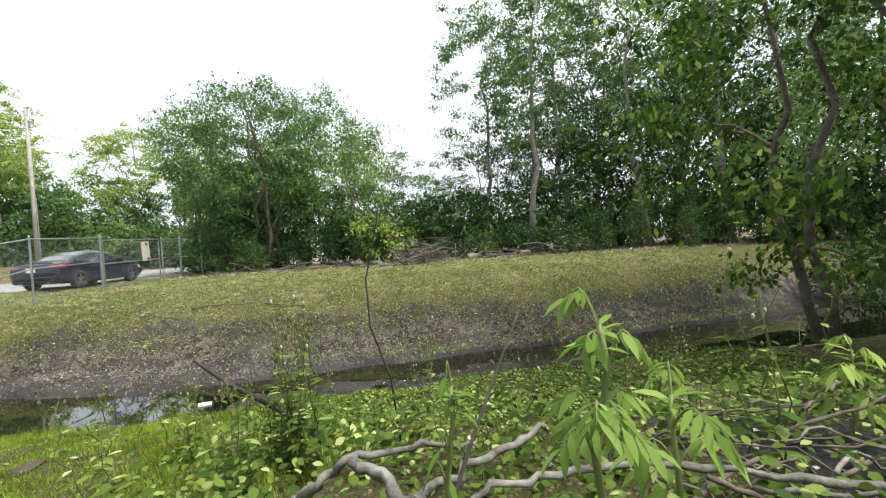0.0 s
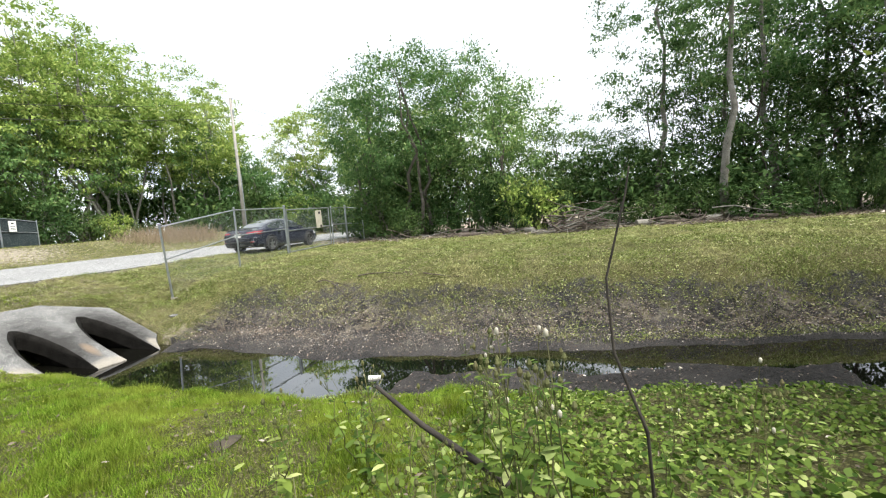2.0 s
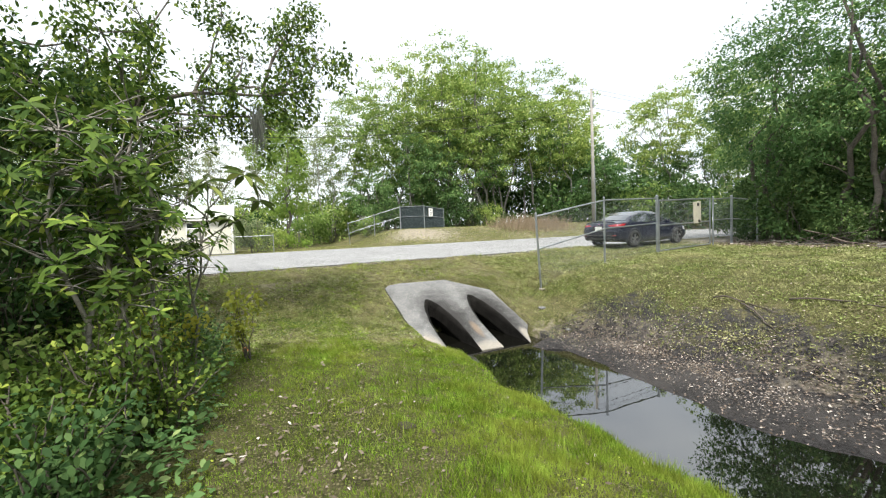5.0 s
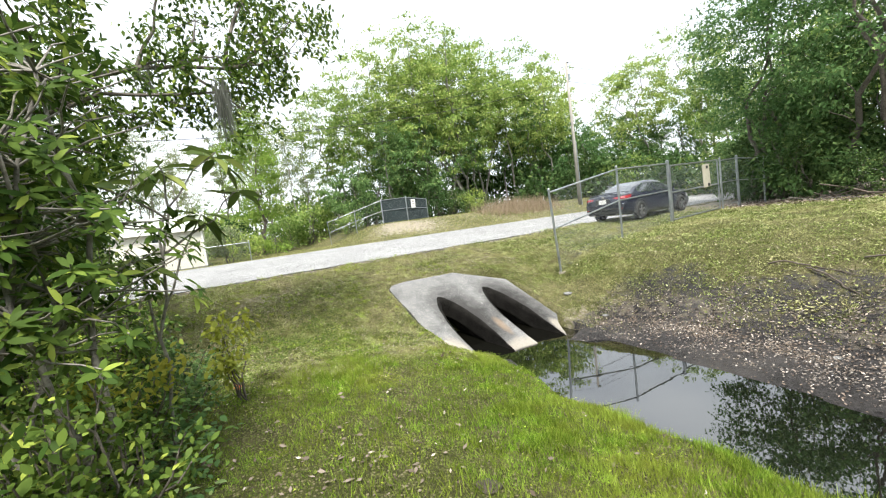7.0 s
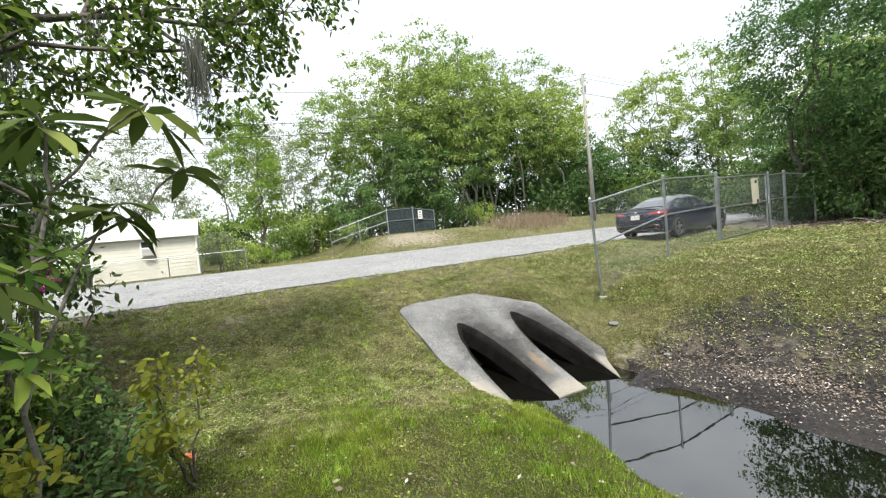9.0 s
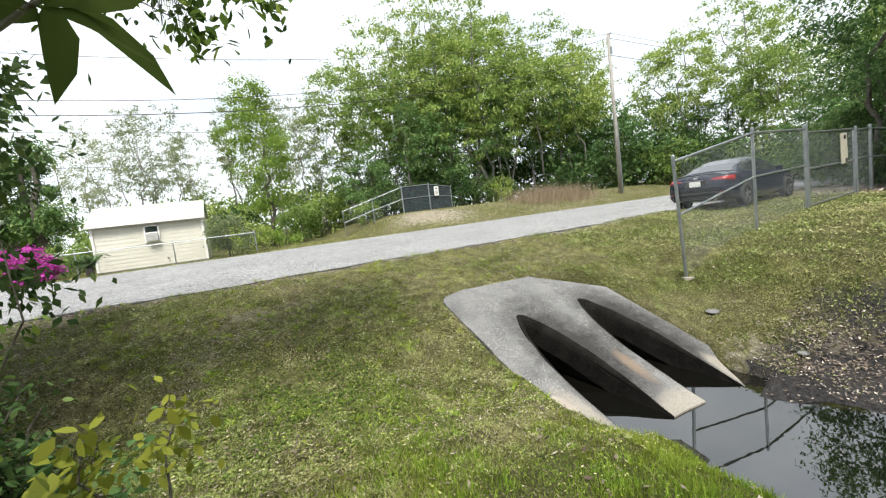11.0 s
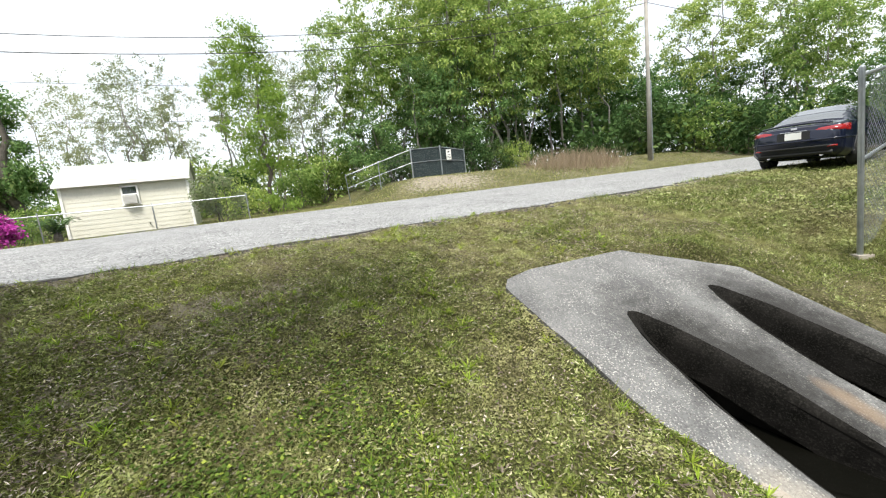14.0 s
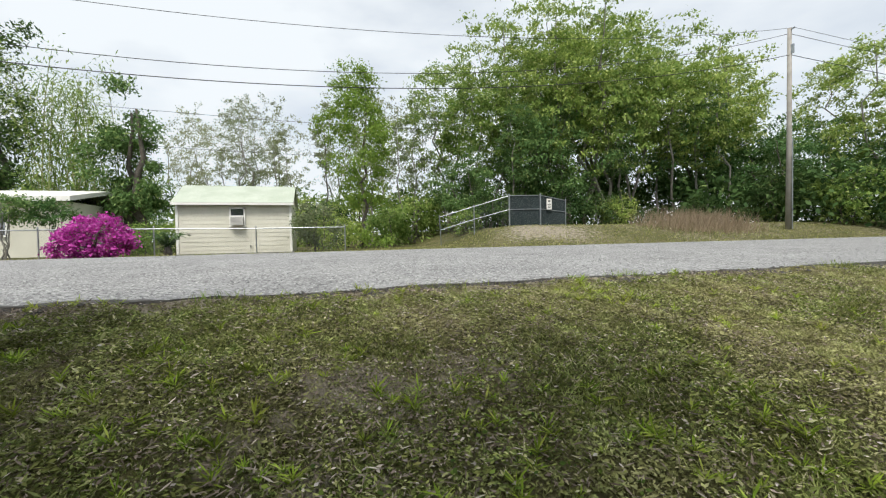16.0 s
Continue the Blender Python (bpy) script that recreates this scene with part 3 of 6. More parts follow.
tagged(new("road", road.mesh("road", ASPHALT)), "worn light grey asphalt road with a broken edge", "road", kind="structure")

# ---- water ----
wat = Geo()
xs = np.arange(-13.5, 14.01, 0.25)
wat.add([[x, y, 0.0] for x in xs for y in (4.9, 11.2)], [(2 * i, 2 * i + 2, 2 * i + 3, 2 * i + 1) for i in range(len(xs) - 1)])
tagged(new("water", wat.mesh("water", WATERM)), "still dark brown ditch water reflecting sky and trees", "water", kind="structure")

# ---- concrete headwall with two mitred pipes ----
SL = 0.37
PIPE_W, PIPE_H, PIPE_Z, PIPE_Y = 0.33, 0.64, 0.10, (5.65, 6.81)
LIP = 0.045


def pipe_rim(a, e=0.0):
    """Edge of a pipe mouth at angle a, widened by e but for its ends at the water."""
    c, s = math.cos(a), math.sin(a)
    e *= min(max(s / 0.45, 0.0), 1.0)
    return math.copysign(abs(c) ** 1.25, c) * (PIPE_W + e), PIPE_Z + (PIPE_H + 0.8 * e) * s


def slab_z(x):
    return SL * (-9.65 - x)


def headwall():
    root = thing("culvert_headwall", (0, 0, 0), "weathered grey concrete culvert apron set into the ditch bank", "culvert")
    bm = bmesh.new()
    out = [(-9.50, 5.10), (-10.3, 4.93), (-10.95, 4.84), (-12.44, 4.82), (-12.56, 4.92), (-12.64, 5.25), (-12.60, 6.55), (-12.36, 6.86), (-11.85, 7.52), (-11.68, 7.62),
           (-11.3, 7.62), (-10.4, 7.66), (-10.2, 7.52), (-9.98, 7.33), (-9.55, 7.14)]
    for cy in PIPE_Y[::-1]:
        for i in range(33):
            w, z = pipe_rim(-0.16 + (math.pi + 0.32) * i / 32, LIP)
            out.append((-9.65 - z / SL, cy + w))
    r2 = random.Random(3)

    def loop(pts):
        vs = [bm.verts.new((x, y, slab_z(x))) for x, y in pts]
        return [bm.edges.new((vs[i], vs[(i + 1) % len(vs)])) for i in range(len(vs))]
    dense = []
    for (x0, y0), (x1, y1) in zip(out, out[1:] + out[:1]):
        k = max(1, int(math.hypot(x1 - x0, y1 - y0) / 0.12))
        dense += [(x0 + (x1 - x0) * i / k + r2.uniform(-.008, .008), y0 + (y1 - y0) * i / k + r2.uniform(-.008, .008)) for i in range(k)]
    edges = loop(dense)
    bmesh.ops.triangle_fill(bm, use_beauty=True, use_dissolve=False, edges=edges)
    bmesh.ops.recalc_face_normals(bm, faces=bm.faces)
    if sum(f.normal.z for f in bm.faces) < 0:
        bmesh.ops.reverse_faces(bm, faces=bm.faces)
    got = bmesh.ops.extrude_face_region(bm, geom=list(bm.faces))
    bmesh.ops.translate(bm, verts=[v for v in got["geom"] if isinstance(v, bmesh.types.BMVert)], vec=(0, 0, 0.02))
    for v in bm.verts:
        if v not in got["geom"]:
            v.co.z -= 0.16
    bmesh.ops.recalc_face_normals(bm, faces=bm.faces)
    me = bpy.data.meshes.new("apron")
    bm.to_mesh(me)
    bm.free()
    me.materials.append(CONCRETE)
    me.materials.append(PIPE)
    # Apron sides within the mouths get the pipe colour, which carries their shade.
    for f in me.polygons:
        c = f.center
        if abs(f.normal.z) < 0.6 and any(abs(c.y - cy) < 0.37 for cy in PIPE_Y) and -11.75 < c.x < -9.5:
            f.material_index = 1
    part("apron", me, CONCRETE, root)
    r3 = random.Random(8)
    for i, (x, y, a, w) in enumerate(((-10.18, 5.02, 0.34, 0.16), (-9.86, 5.10, 0.36, 0.16), (-9.62, 5.18, 0.24, 0.12))):
        k = 9
        ring = [(x + (a * 0.5 * math.cos(j * 2 * math.pi / k)) * r3.uniform(0.85, 1.1), y + 0.22 * a * 0.5 * math.cos(j * 2 * math.pi / k) + w * 0.5 * math.sin(j * 2 * math.pi / k) * r3.uniform(0.85, 1.1)) for j in range(k)]
        g = Geo().add([(px, py, slab_z(px) + 0.034) for px, py in ring] + [(px, py, slab_z(px) - 0.12) for px, py in ring],
                      [tuple(range(k))] + [(j, k + j, k + (j + 1) % k, (j + 1) % k) for j in range(k)])
        part("mortar_chunk", g, CONCRETE_CLEAN, root, "pale broken mortar")
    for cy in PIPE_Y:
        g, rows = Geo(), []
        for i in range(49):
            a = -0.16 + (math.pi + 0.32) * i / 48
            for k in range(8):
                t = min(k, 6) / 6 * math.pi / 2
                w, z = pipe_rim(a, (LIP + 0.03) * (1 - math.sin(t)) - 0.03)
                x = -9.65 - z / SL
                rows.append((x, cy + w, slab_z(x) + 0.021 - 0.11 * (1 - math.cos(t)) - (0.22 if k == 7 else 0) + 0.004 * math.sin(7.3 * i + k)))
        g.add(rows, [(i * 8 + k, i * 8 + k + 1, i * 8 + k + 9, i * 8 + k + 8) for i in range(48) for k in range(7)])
        part("pipe_lip", g, ALGAE_SHADE, root, "rounded concrete lip dark with algae and painted shade", True)
        g = Geo()
        ring = []
        for i in range(32):
            a = 2 * math.pi * i / 32
            w, z = pipe_rim(a, -0.045)
            x = min(-9.65 - z / SL, -9.65) - 0.32 * max(0.0, math.sin(a))
            ring.append([(x, cy + w, z), (x - 0.6, cy + w, z), (-14.9, cy + w, z)])
        g.add(np.array(ring), [(3 * i + k, 3 * ((i + 1) % 32) + k, 3 * ((i + 1) % 32) + k + 1, 3 * i + k + 1) for i in range(32) for k in range(2)] + [tuple(3 * i + 2 for i in range(32))])
        part("pipe", g, PIPE, root, "stained drain pipe with its inner shade in the colour", True)
    return root


headwall()


# ---- chain-link fences ----
def link_panel(p, q, h0, h1, step=0.08, r=0.0013, z0=0.04):
    """Woven wire between two posts, from the ground up to the top rail."""
    g = Geo()
    p, q = np.array(p, float), np.array(q, float)
    W = np.linalg.norm((q - p)[:2])
    H = max(h0, h1)

    def at(u, v):
        s = np.clip(u / W, 0, 1)
        top = h0 + (h1 - h0) * s
        return p + (q - p) * s + np.array((0, 0, z0 + v / H * (top - z0)))
    n = int((W + H) / step)
    for i in range(n + 1):
        c = i * step
        for sgn in (1, -1):
            u0, v0 = (c, 0.0) if c <= W else (W, c - W)
            u1, v1 = (0.0, c) if c <= H else (c - H, H)
            if abs(u0 - u1) < 0.01:
                continue
            a, b = ((u0, v0), (u1, v1)) if sgn > 0 else ((W - u0, v0), (W - u1, v1))
            g.tube([at(*a), at(*b)], r, 3, False)
    return g


def fence(posts, name, label, category="fence", big=(), mid=True, bare=(), screen=(), top_over=0.06, r=0.028, group=""):
    """posts: (x, y, height, lean x, lean y)."""
    x0, y0 = posts[0][:2]
    o = np.array((x0, y0, gz(x0, y0)))
    root = thing(name, tuple(o), label, category, group)
    base = [np.array((x, y, gz(x, y))) - o for x, y, *_ in posts]
    tops = [b + np.array((lx, ly, h)) for b, (_, _, h, lx, ly) in zip(base, posts)]
    for i, (b, t) in enumerate(zip(base, tops)):
        rr = r * (1.55 if i in big else 1.0)
        g = Geo().tube([b - (0, 0, 0.15), t + (t - b) / np.linalg.norm(t - b) * top_over], rr, 10)
        post = part("post", g, GALV, root, smooth=False)
        cap = Geo().tube([t + (0, 0, top_over - 0.02), t + (0, 0, top_over + 0.02), t + (0, 0, top_over + 0.045)], [rr * 1.12, rr * 1.08, rr * 0.4], 10)
        part("cap", cap, GALV, post)
    for i in range(len(posts) - 1):
        b0, b1, t0, t1 = base[i], base[i + 1], tops[i], tops[i + 1]
        part("top_rail", Geo().tube([t0, t1], 0.021, 8), GALV, root)
        if mid:
            part("middle_rail", Geo().tube([b0 + (t0 - b0) * 0.55, b1 + (t1 - b1) * 0.55], 0.019, 8), GALV, root)
        if i in bare:
            continue
        h0, h1 = np.linalg.norm(t0 - b0), np.linalg.norm(t1 - b1)
        part("wire_mesh", link_panel(b0, b1, h0, h1), WIRE, root)
        if i in screen:
            off = np.array((0.03, 0, 0))
            g = Geo().add([b0 - off + (0, 0, .05), b1 - off + (0, 0, .05), t1 - off, t0 - off, b0 - off * 1.3 + (0, 0, .05), b1 - off * 1.3 + (0, 0, .05), t1 - off * 1.3, t0 - off * 1.3],
                          [(0, 1, 2, 3), (7, 6, 5, 4), (0, 4, 5, 1), (1, 5, 6, 2), (2, 6, 7, 3), (3, 7, 4, 0)])
            part("privacy_screen", g, SCREEN, root, "dark green privacy fabric")
    return root


NEAR_FENCE = fence([(-11.28, 8.76, 1.93, -0.03, -0.1), (-11.44, 11.2, 1.84, 0, 0), (-11.66, 13.7, 1.76, 0, 0)], "chain_link_fence", "galvanized chain-link fence stepping down the lawn towards the ditch", big=(2,))
FAR_FENCE = fence([(-33.85, 8.5, 1.62, 0.1, -0.12), (-33.3, 10.3, 1.6, 0, 0), (-32.64, 12.17, 1.72, 0, 0), (-32.78, 14.2, 1.76, 0, 0), (-33.0, 16.0, 1.5, 0, 0)], "chain_link_fence",
                  "galvanized chain-link enclosure with dark screening across the road", big=(2, 3), screen=(2, 3))
YARD_FENCE = fence([(-28.0, y, 1.04, 0, 0) for y in (-16.9, -13.6, -10.3, -6.95, -3.64, -0.33, 2.9)], "yard_fence", "low galvanized chain-link yard fence beside the road", mid=False, r=0.024)


# ---- trees ----
def limb(rs, a, b, r0, r1, k=6, bow=0.12):
    a, b = np.array(a, float), np.array(b, float)
    s = np.linspace(0, 1, k)[:, None]
    d = np.linalg.norm(b - a)
    off = rs.normal(0, 1, 3) * d * bow
    j = rs.normal(0, 0.025 * d, (k, 3)) * np.sin(s * np.pi)
    return a + (b - a) * s + off * (s * (1 - s)) * 2 + j, np.linspace(r0, r1, k)


def crown_points(rs, n, centre, radii, clumps, size, lumps=9, spray=0.7):
    """Leaf places in many clumps, in an uneven crown with gaps."""
    cc = rs.normal(0, 1, (clumps, 3))
    cc /= np.linalg.norm(cc, axis=1)[:, None]
    axes = rs.normal(0, 1, (lumps, 3))
    axes /= np.linalg.norm(axes, axis=1)[:, None]
    bulge = (np.maximum(0, cc @ axes.T) ** 6 * rs.uniform(-0.4, 0.6, lumps)).sum(1)
    rad = rs.uniform(0.25, 1, clumps) ** 0.45 * (0.88 + bulge)
    cc = cc * rad[:, None] * radii + centre
    k = rs.randint(0, clumps, n)
    sz = rs.uniform(0.6, 1.25, clumps) * size
    p = cc[k] + rs.normal(0, 0.5, (n, 3)) * sz[k][:, None] * (1, 1, spray)
    return cc, p, k


def leaves_at(rs, p, away, length, width, droop=0.35):
    n = len(p)
    d = rs.normal(0, 1, (n, 3)) + away * 0.8
    d[:, 2] -= droop
    up = rs.normal(0, 0.55, (n, 3)) + (0, 0, 1)
    L = length * rs.uniform(0.65, 1.3, n)
    return leaf_corners(p, d, up, L, L * width)


def tree(seed, height, radius, base, n_leaf, leaf, mat, bark=BARK, trunk_r=0.16, clumps=60, clump=0.9, stems=1, spread=0.3, name="tree", label="", category="tree", group="", at=(0, 0, 0), width=0.6, flat=1.0, droop=0.35, limbs=60, spray=0.7, fork=0.35):
    """Stems that part into limbs and twigs, each twig ending in a spray of leaves."""
    rs = np.random.RandomState(seed)
    root = thing(name, at, label, category, group)
    centre = np.array((0, 0, (base + height) / 2))
    radii = np.array((radius, radius * flat, (height - base) / 2))
    cc, p, k = crown_points(rs, n_leaf, centre, radii, clumps, clump, spray=spray)
    g = Geo()
    nodes, girth = [], []
    for s in range(stems):
        foot = np.array((rs.uniform(-1, 1), rs.uniform(-1, 1), 0)) * (spread * (stems > 1))
        head = np.array((rs.uniform(-1, 1) * radius * fork, rs.uniform(-1, 1) * radius * fork, height * rs.uniform(0.72, 0.9)))
        line, rr = limb(rs, foot - (0, 0, 0.3), head, trunk_r * rs.uniform(0.75, 1.1), trunk_r * 0.18, 10, 0.06)
        rr[0] *= 1.35
        g.tube(line, rr, 8)
        nodes += list(line[2:])
        girth += list(rr[2:])
    far = np.min(np.linalg.norm(cc[:, None] - np.array(nodes)[None], axis=2), axis=1)
    for c in cc[np.argsort(far)[:limbs]]:
        N = np.array(nodes)
        d = N - c
        cost = np.linalg.norm(d, axis=1) + 1.6 * np.maximum(0, d[:, 2] + 0.45 * np.linalg.norm(d[:, :2], axis=1))
        i = int(np.argmin(cost))
        r0 = min(0.6 * girth[i], 0.008 + 0.016 * float(np.linalg.norm(d[i])))
        line, rr = limb(rs, N[i], c, r0, max(0.4 * r0, 0.005), 5, 0.09)
        g.tube(line, rr, 4, False)
        nodes += [line[2], line[4]]
        girth += [rr[2], rr[4]]
    part("trunk", g, bark, root, smooth=True)
    away = p - centre
    away /= np.linalg.norm(away, axis=1)[:, None] + 1e-6
    v = leaves_at(rs, p, away, leaf, width, droop)
    if leaf >= 0.135:
        back = v[:, 0] - 0.5 * (v[:, 1] + v[:, 3])
        v = np.stack([v[:, 1] + back, v[:, 2], v[:, 3] + back], 1)
    part("crown", quads_mesh("crown", v, v.shape[1], mat), mat, root)
    return root


def again(ob, x, y, s, rz, sink=0.0, sz=None, label=""):
    t = copy_thing(ob, Matrix.Translation((x, y, gz(x, y) - sink)) @ Matrix.Rotation(radians(rz), 4, "Z") @ Matrix.Diagonal((s, s, sz or s, 1)))
    return tagged(t, label)


def standing(x, y):
    return (x, y, gz(x, y))


R = random.Random(11)
EDGE = "trees along the lawn edge"
oakish = tree(1, 9.9, 3.7, 1.9, 13500, 0.14, LEAF_MID, clumps=190, clump=0.62, limbs=190, stems=3, spread=0.8, trunk_r=0.12, spray=0.5, at=standing(-9.3, 19.9), label="broad bushy mid-green tree at the lawn edge", group=EDGE)
oakish2 = tree(2, 7.0, 3.2, 0.8, 10500, 0.14, LEAF_MID, clumps=120, clump=0.7, limbs=110, stems=3, spread=0.8, trunk_r=0.09, spray=0.5, at=standing(-5.0, 20.6), label="bushy dark green tree among undergrowth", group=EDGE)
tallthin = tree(3, 15.0, 2.6, 3.4, 9000, 0.14, LEAF_MID, bark=PALE_BARK, clumps=130, clump=0.5, limbs=130, stems=1, trunk_r=0.16, spray=0.5, at=standing(3.9, 19.6), label="tall slender tree with a pale trunk and airy crown", group=EDGE)
darktree = tree(4, 9.5, 3.4, 0.3, 10000, 0.16, LEAF_DARK, clumps=130, clump=0.7, limbs=70, stems=2, spread=0.6, trunk_r=0.13, spray=0.5, at=standing(16.8, 19.0), label="dense dark evergreen tree at the lawn edge", group=EDGE)
bush = tree(5, 2.8, 1.7, -0.2, 2100, 0.165, LEAF_DARK, clumps=60, clump=0.5, stems=3, spread=0.4, trunk_r=0.035, name="bush", label="dense dark green undergrowth bush", category="bush", group="undergrowth along the lawn edge", at=standing(-10.6, 19.2), limbs=24)
lightbush = tree(6, 2.6, 1.6, -0.1, 2100, 0.18, LEAF_SPRING, clumps=60, clump=0.45, stems=3, spread=0.4, trunk_r=0.03, name="bush", label="light green leafy undergrowth bush", category="bush", group="undergrowth along the lawn edge", at=standing(-3.2, 19.5), limbs=24)
for x, y, s, k in ((-12.2, 21.6, 0.95, oakish), (-7.0, 22.0, 0.98, oakish), (-11.6, 24.5, 0.9, oakish2), (-2.2, 22.2, 0.72, oakish2), (-14.0, 25.0, 0.8, oakish2), (0.0, 24.0, 0.5, oakish),
                   (1.6, 21.5, 0.95, tallthin), (6.0, 21.5, 1.05, tallthin), (9.2, 19.6, 1.1, tallthin), (12.5, 19.0, 1.0, tallthin), (4.4, 23.5, 0.9, tallthin),
                   (4.9, 21.8, 0.72, darktree), (12.0, 20.6, 0.85, darktree), (15.2, 18.8, 0.95, darktree), (18.5, 14.5, 1.0, darktree), (2.2, 23.5, 0.68, darktree), (6.8, 24.6, 0.95, darktree), (21, 10, 1.1, darktree), (9.2, 22.4, 0.88, darktree), (22, 4, 1.1, darktree), (15.5, 19.5, 1.05, tallthin), (10.5, 25.5, 1.35, darktree), (14.5, 23.5, 1.4, darktree), (18.5, 21.5, 1.35, darktree), (19, 17, 1.1, tallthin), (8.0, 24.0, 1.0, tallthin), (12.0, 23.0, 1.1, tallthin),
                   (-9.0, 23.6, 0.62, darktree), (-4.4, 23.4, 0.5, darktree), (-12.4, 23.0, 0.55, darktree)):
    again(k, x, y, s, R.uniform(0, 360))
for i, x in enumerate(np.arange(-12.3, 20, 1.7)):
    y = 19.0 + 0.5 * math.sin(2.3 * i) - 0.22 * max(0, x - 5) + (x < -11) * 1.5
    again(bush, x, y, R.uniform(0.3, 0.85), R.uniform(0, 360), sz=R.uniform(0.35, 0.9))
    again(bush, x + 0.7, y + 1.8, R.uniform(0.6, 1.4), R.uniform(0, 360))

# across the road
OVER = "trees across the road"
spring = tree(7, 17.5, 5.2, 4.6, 12000, 0.25, LEAF_SPRING, bark=PALE_BARK, clumps=260, clump=0.72, stems=4, spread=1.3, trunk_r=0.15, limbs=260, spray=0.45, fork=0.6, at=standing(-40.2, 20.2), label="tall tree in fresh spring leaf across the road", group=OVER)
spring2 = tree(17, 15.5, 4.2, 3.6, 9500, 0.24, LEAF_SPRING, bark=PALE_BARK, clumps=190, clump=0.7, stems=2, spread=0.8, trunk_r=0.14, limbs=190, spray=0.45, fork=0.6, at=standing(-38.5, 25.5), label="open-crowned pale-stemmed tree in spring leaf", group=OVER)
overdark = tree(8, 9.0, 4.0, 0.5, 7000, 0.28, LEAF_MID, clumps=170, clump=0.8, stems=2, spread=0.6, trunk_r=0.16, limbs=100, spray=0.5, at=standing(-39.0, 18.0), label="dense green tree behind the enclosure across the road", group=OVER)
airy = tree(9, 13.0, 2.6, 4.0, 3400, 0.17, LEAF_PALE, bark=PALE_BARK, clumps=130, clump=0.4, stems=2, spread=0.5, trunk_r=0.11, fork=0.5, at=standing(-46, 6.0), label="airy pale tree barely in leaf", group=OVER, limbs=130)
for x, y, s, k in ((-39.4, 11.6, 0.6, overdark), (-43, 21, 0.98, spring), (-44.5, 21.5, 0.75, overdark), (-36.0, 31, 0.9, spring2), (-34.5, 34, 0.8, overdark), (-41, 35, 1.0, spring), (-33, 41, 0.95, spring2), (-37, 45, 1.0, overdark), (-28.5, 47, 0.95, spring),
                   (-20, 50, 0.9, spring), (-18, 44, 0.75, spring2), (-10, 44, 0.85, spring2),
                   (-43.5, 9.0, 0.9, airy), (-50, 3.5, 1.0, airy), (-46, -0.5, 0.8, airy), (-52, -4, 1.05, airy), (-55, 8, 1.1, airy), (-48, -8, 0.85, airy), (-47, -3.4, 0.95, airy), (-44, -5.6, 0.7, airy), (-45, -3, 0.4, overdark), (-50, -12, 0.5, overdark), (-52, -22, 0.8, overdark), (-45, -30, 0.9, spring), (-55, -15, 0.7, overdark),
                   (-16, 33, 0.75, overdark), (-14.5, 29, 0.6, overdark), (-60, -8, 0.5, overdark), (-62, 0, 0.5, overdark), (-48, 16, 0.7, overdark), (-40.6, 14.2, 0.85, spring2), (-44.5, 12.0, 0.85, spring), (-41.5, 17.2, 0.95, spring), (-38.4, 22.6, 1.02, spring), (-38.0, 28.2, 0.95, spring2), (-44, 25.5, 1.1, spring), (-22, 41, 0.7, overdark), (-26, 43, 0.8, spring2), (-19.5, 37.5, 0.55, overdark), (-17, 38, 0.75, spring2), (-46, 28, 0.8, overdark), (-40, 32, 1.0, overdark), (-36, 38, 0.85, overdark), (-31, 44, 0.85, overdark), (-44, 38, 1.3, overdark), (-46, 17.2, 0.8, overdark), (-43.5, 28.4, 0.9, overdark), (-38.2, 18.6, 0.72, tallthin), (-37.6, 23.8, 0.78, tallthin), (-37.9, 15.4, 0.66, tallthin), (-36.6, 30.4, 0.8, tallthin)):
    again(k, x, y, s, R.uniform(0, 360))
for i in range(26):
    y = 10.5 + i * 1.55
    x = -35.6 - 0.6 * math.sin(i * 1.7) + max(0, y - 22) * 0.16
    again(bush if i % 7 else lightbush, x, y, R.uniform(0.45, 1.0), R.uniform(0, 360), label="")
for x, y, s in ((-27.5, 37, 1.5), (-24.5, 40, 1.6), (-21.5, 36, 1.3), (-19, 33.5, 1.3), (-30, 35.5, 1.5), (-17, 30, 1.2), (-33, 33, 1.6), (-15, 26.5, 1.1), (-13.6, 22.5, 1.0)):
    again(bush if int(x) % 2 else lightbush, x, y, s, R.uniform(0, 360))
yardtree = tree(10, 11.2, 2.0, 1.2, 13000, 0.16, LEAF_LIME, clumps=120, clump=0.55, stems=1, trunk_r=0.12, limbs=100, at=standing(-35.2, 4.1), label="upright bright green tree beside the shed", group=OVER, droop=0.6)

# low woods that close the view behind the trees
def far_woods():
    rs = np.random.RandomState(44)
    n = 26000
    s = rs.rand(n)
    a = 165 - 118 * s
    r = 43 + 9 * rs.rand(n) + 5 * wob(s * 40, 0 * s, 1.0, 2)
    cx, cy = r * np.cos(np.radians(a)) * 1.05 - 6, r * np.sin(np.radians(a)) - 4
    top = 3.4 + 1.9 * wob(s * 60, s * 11, 1.0, 1) + 0.8 * wob(s * 300, s, 1.0, 5)
    p = np.stack([cx, cy, ground_z(cx, cy) + rs.rand(n) ** 0.8 * top], -1)
    v = leaves_at(rs, p, np.zeros((n, 3)), 0.42, 0.6)
    tagged(new("far_woods", quads_mesh("far_woods", v, 4, LEAF_DARK)), "dense green far woods behind the roadside trees", "woods", kind="stuff")


far_woods()


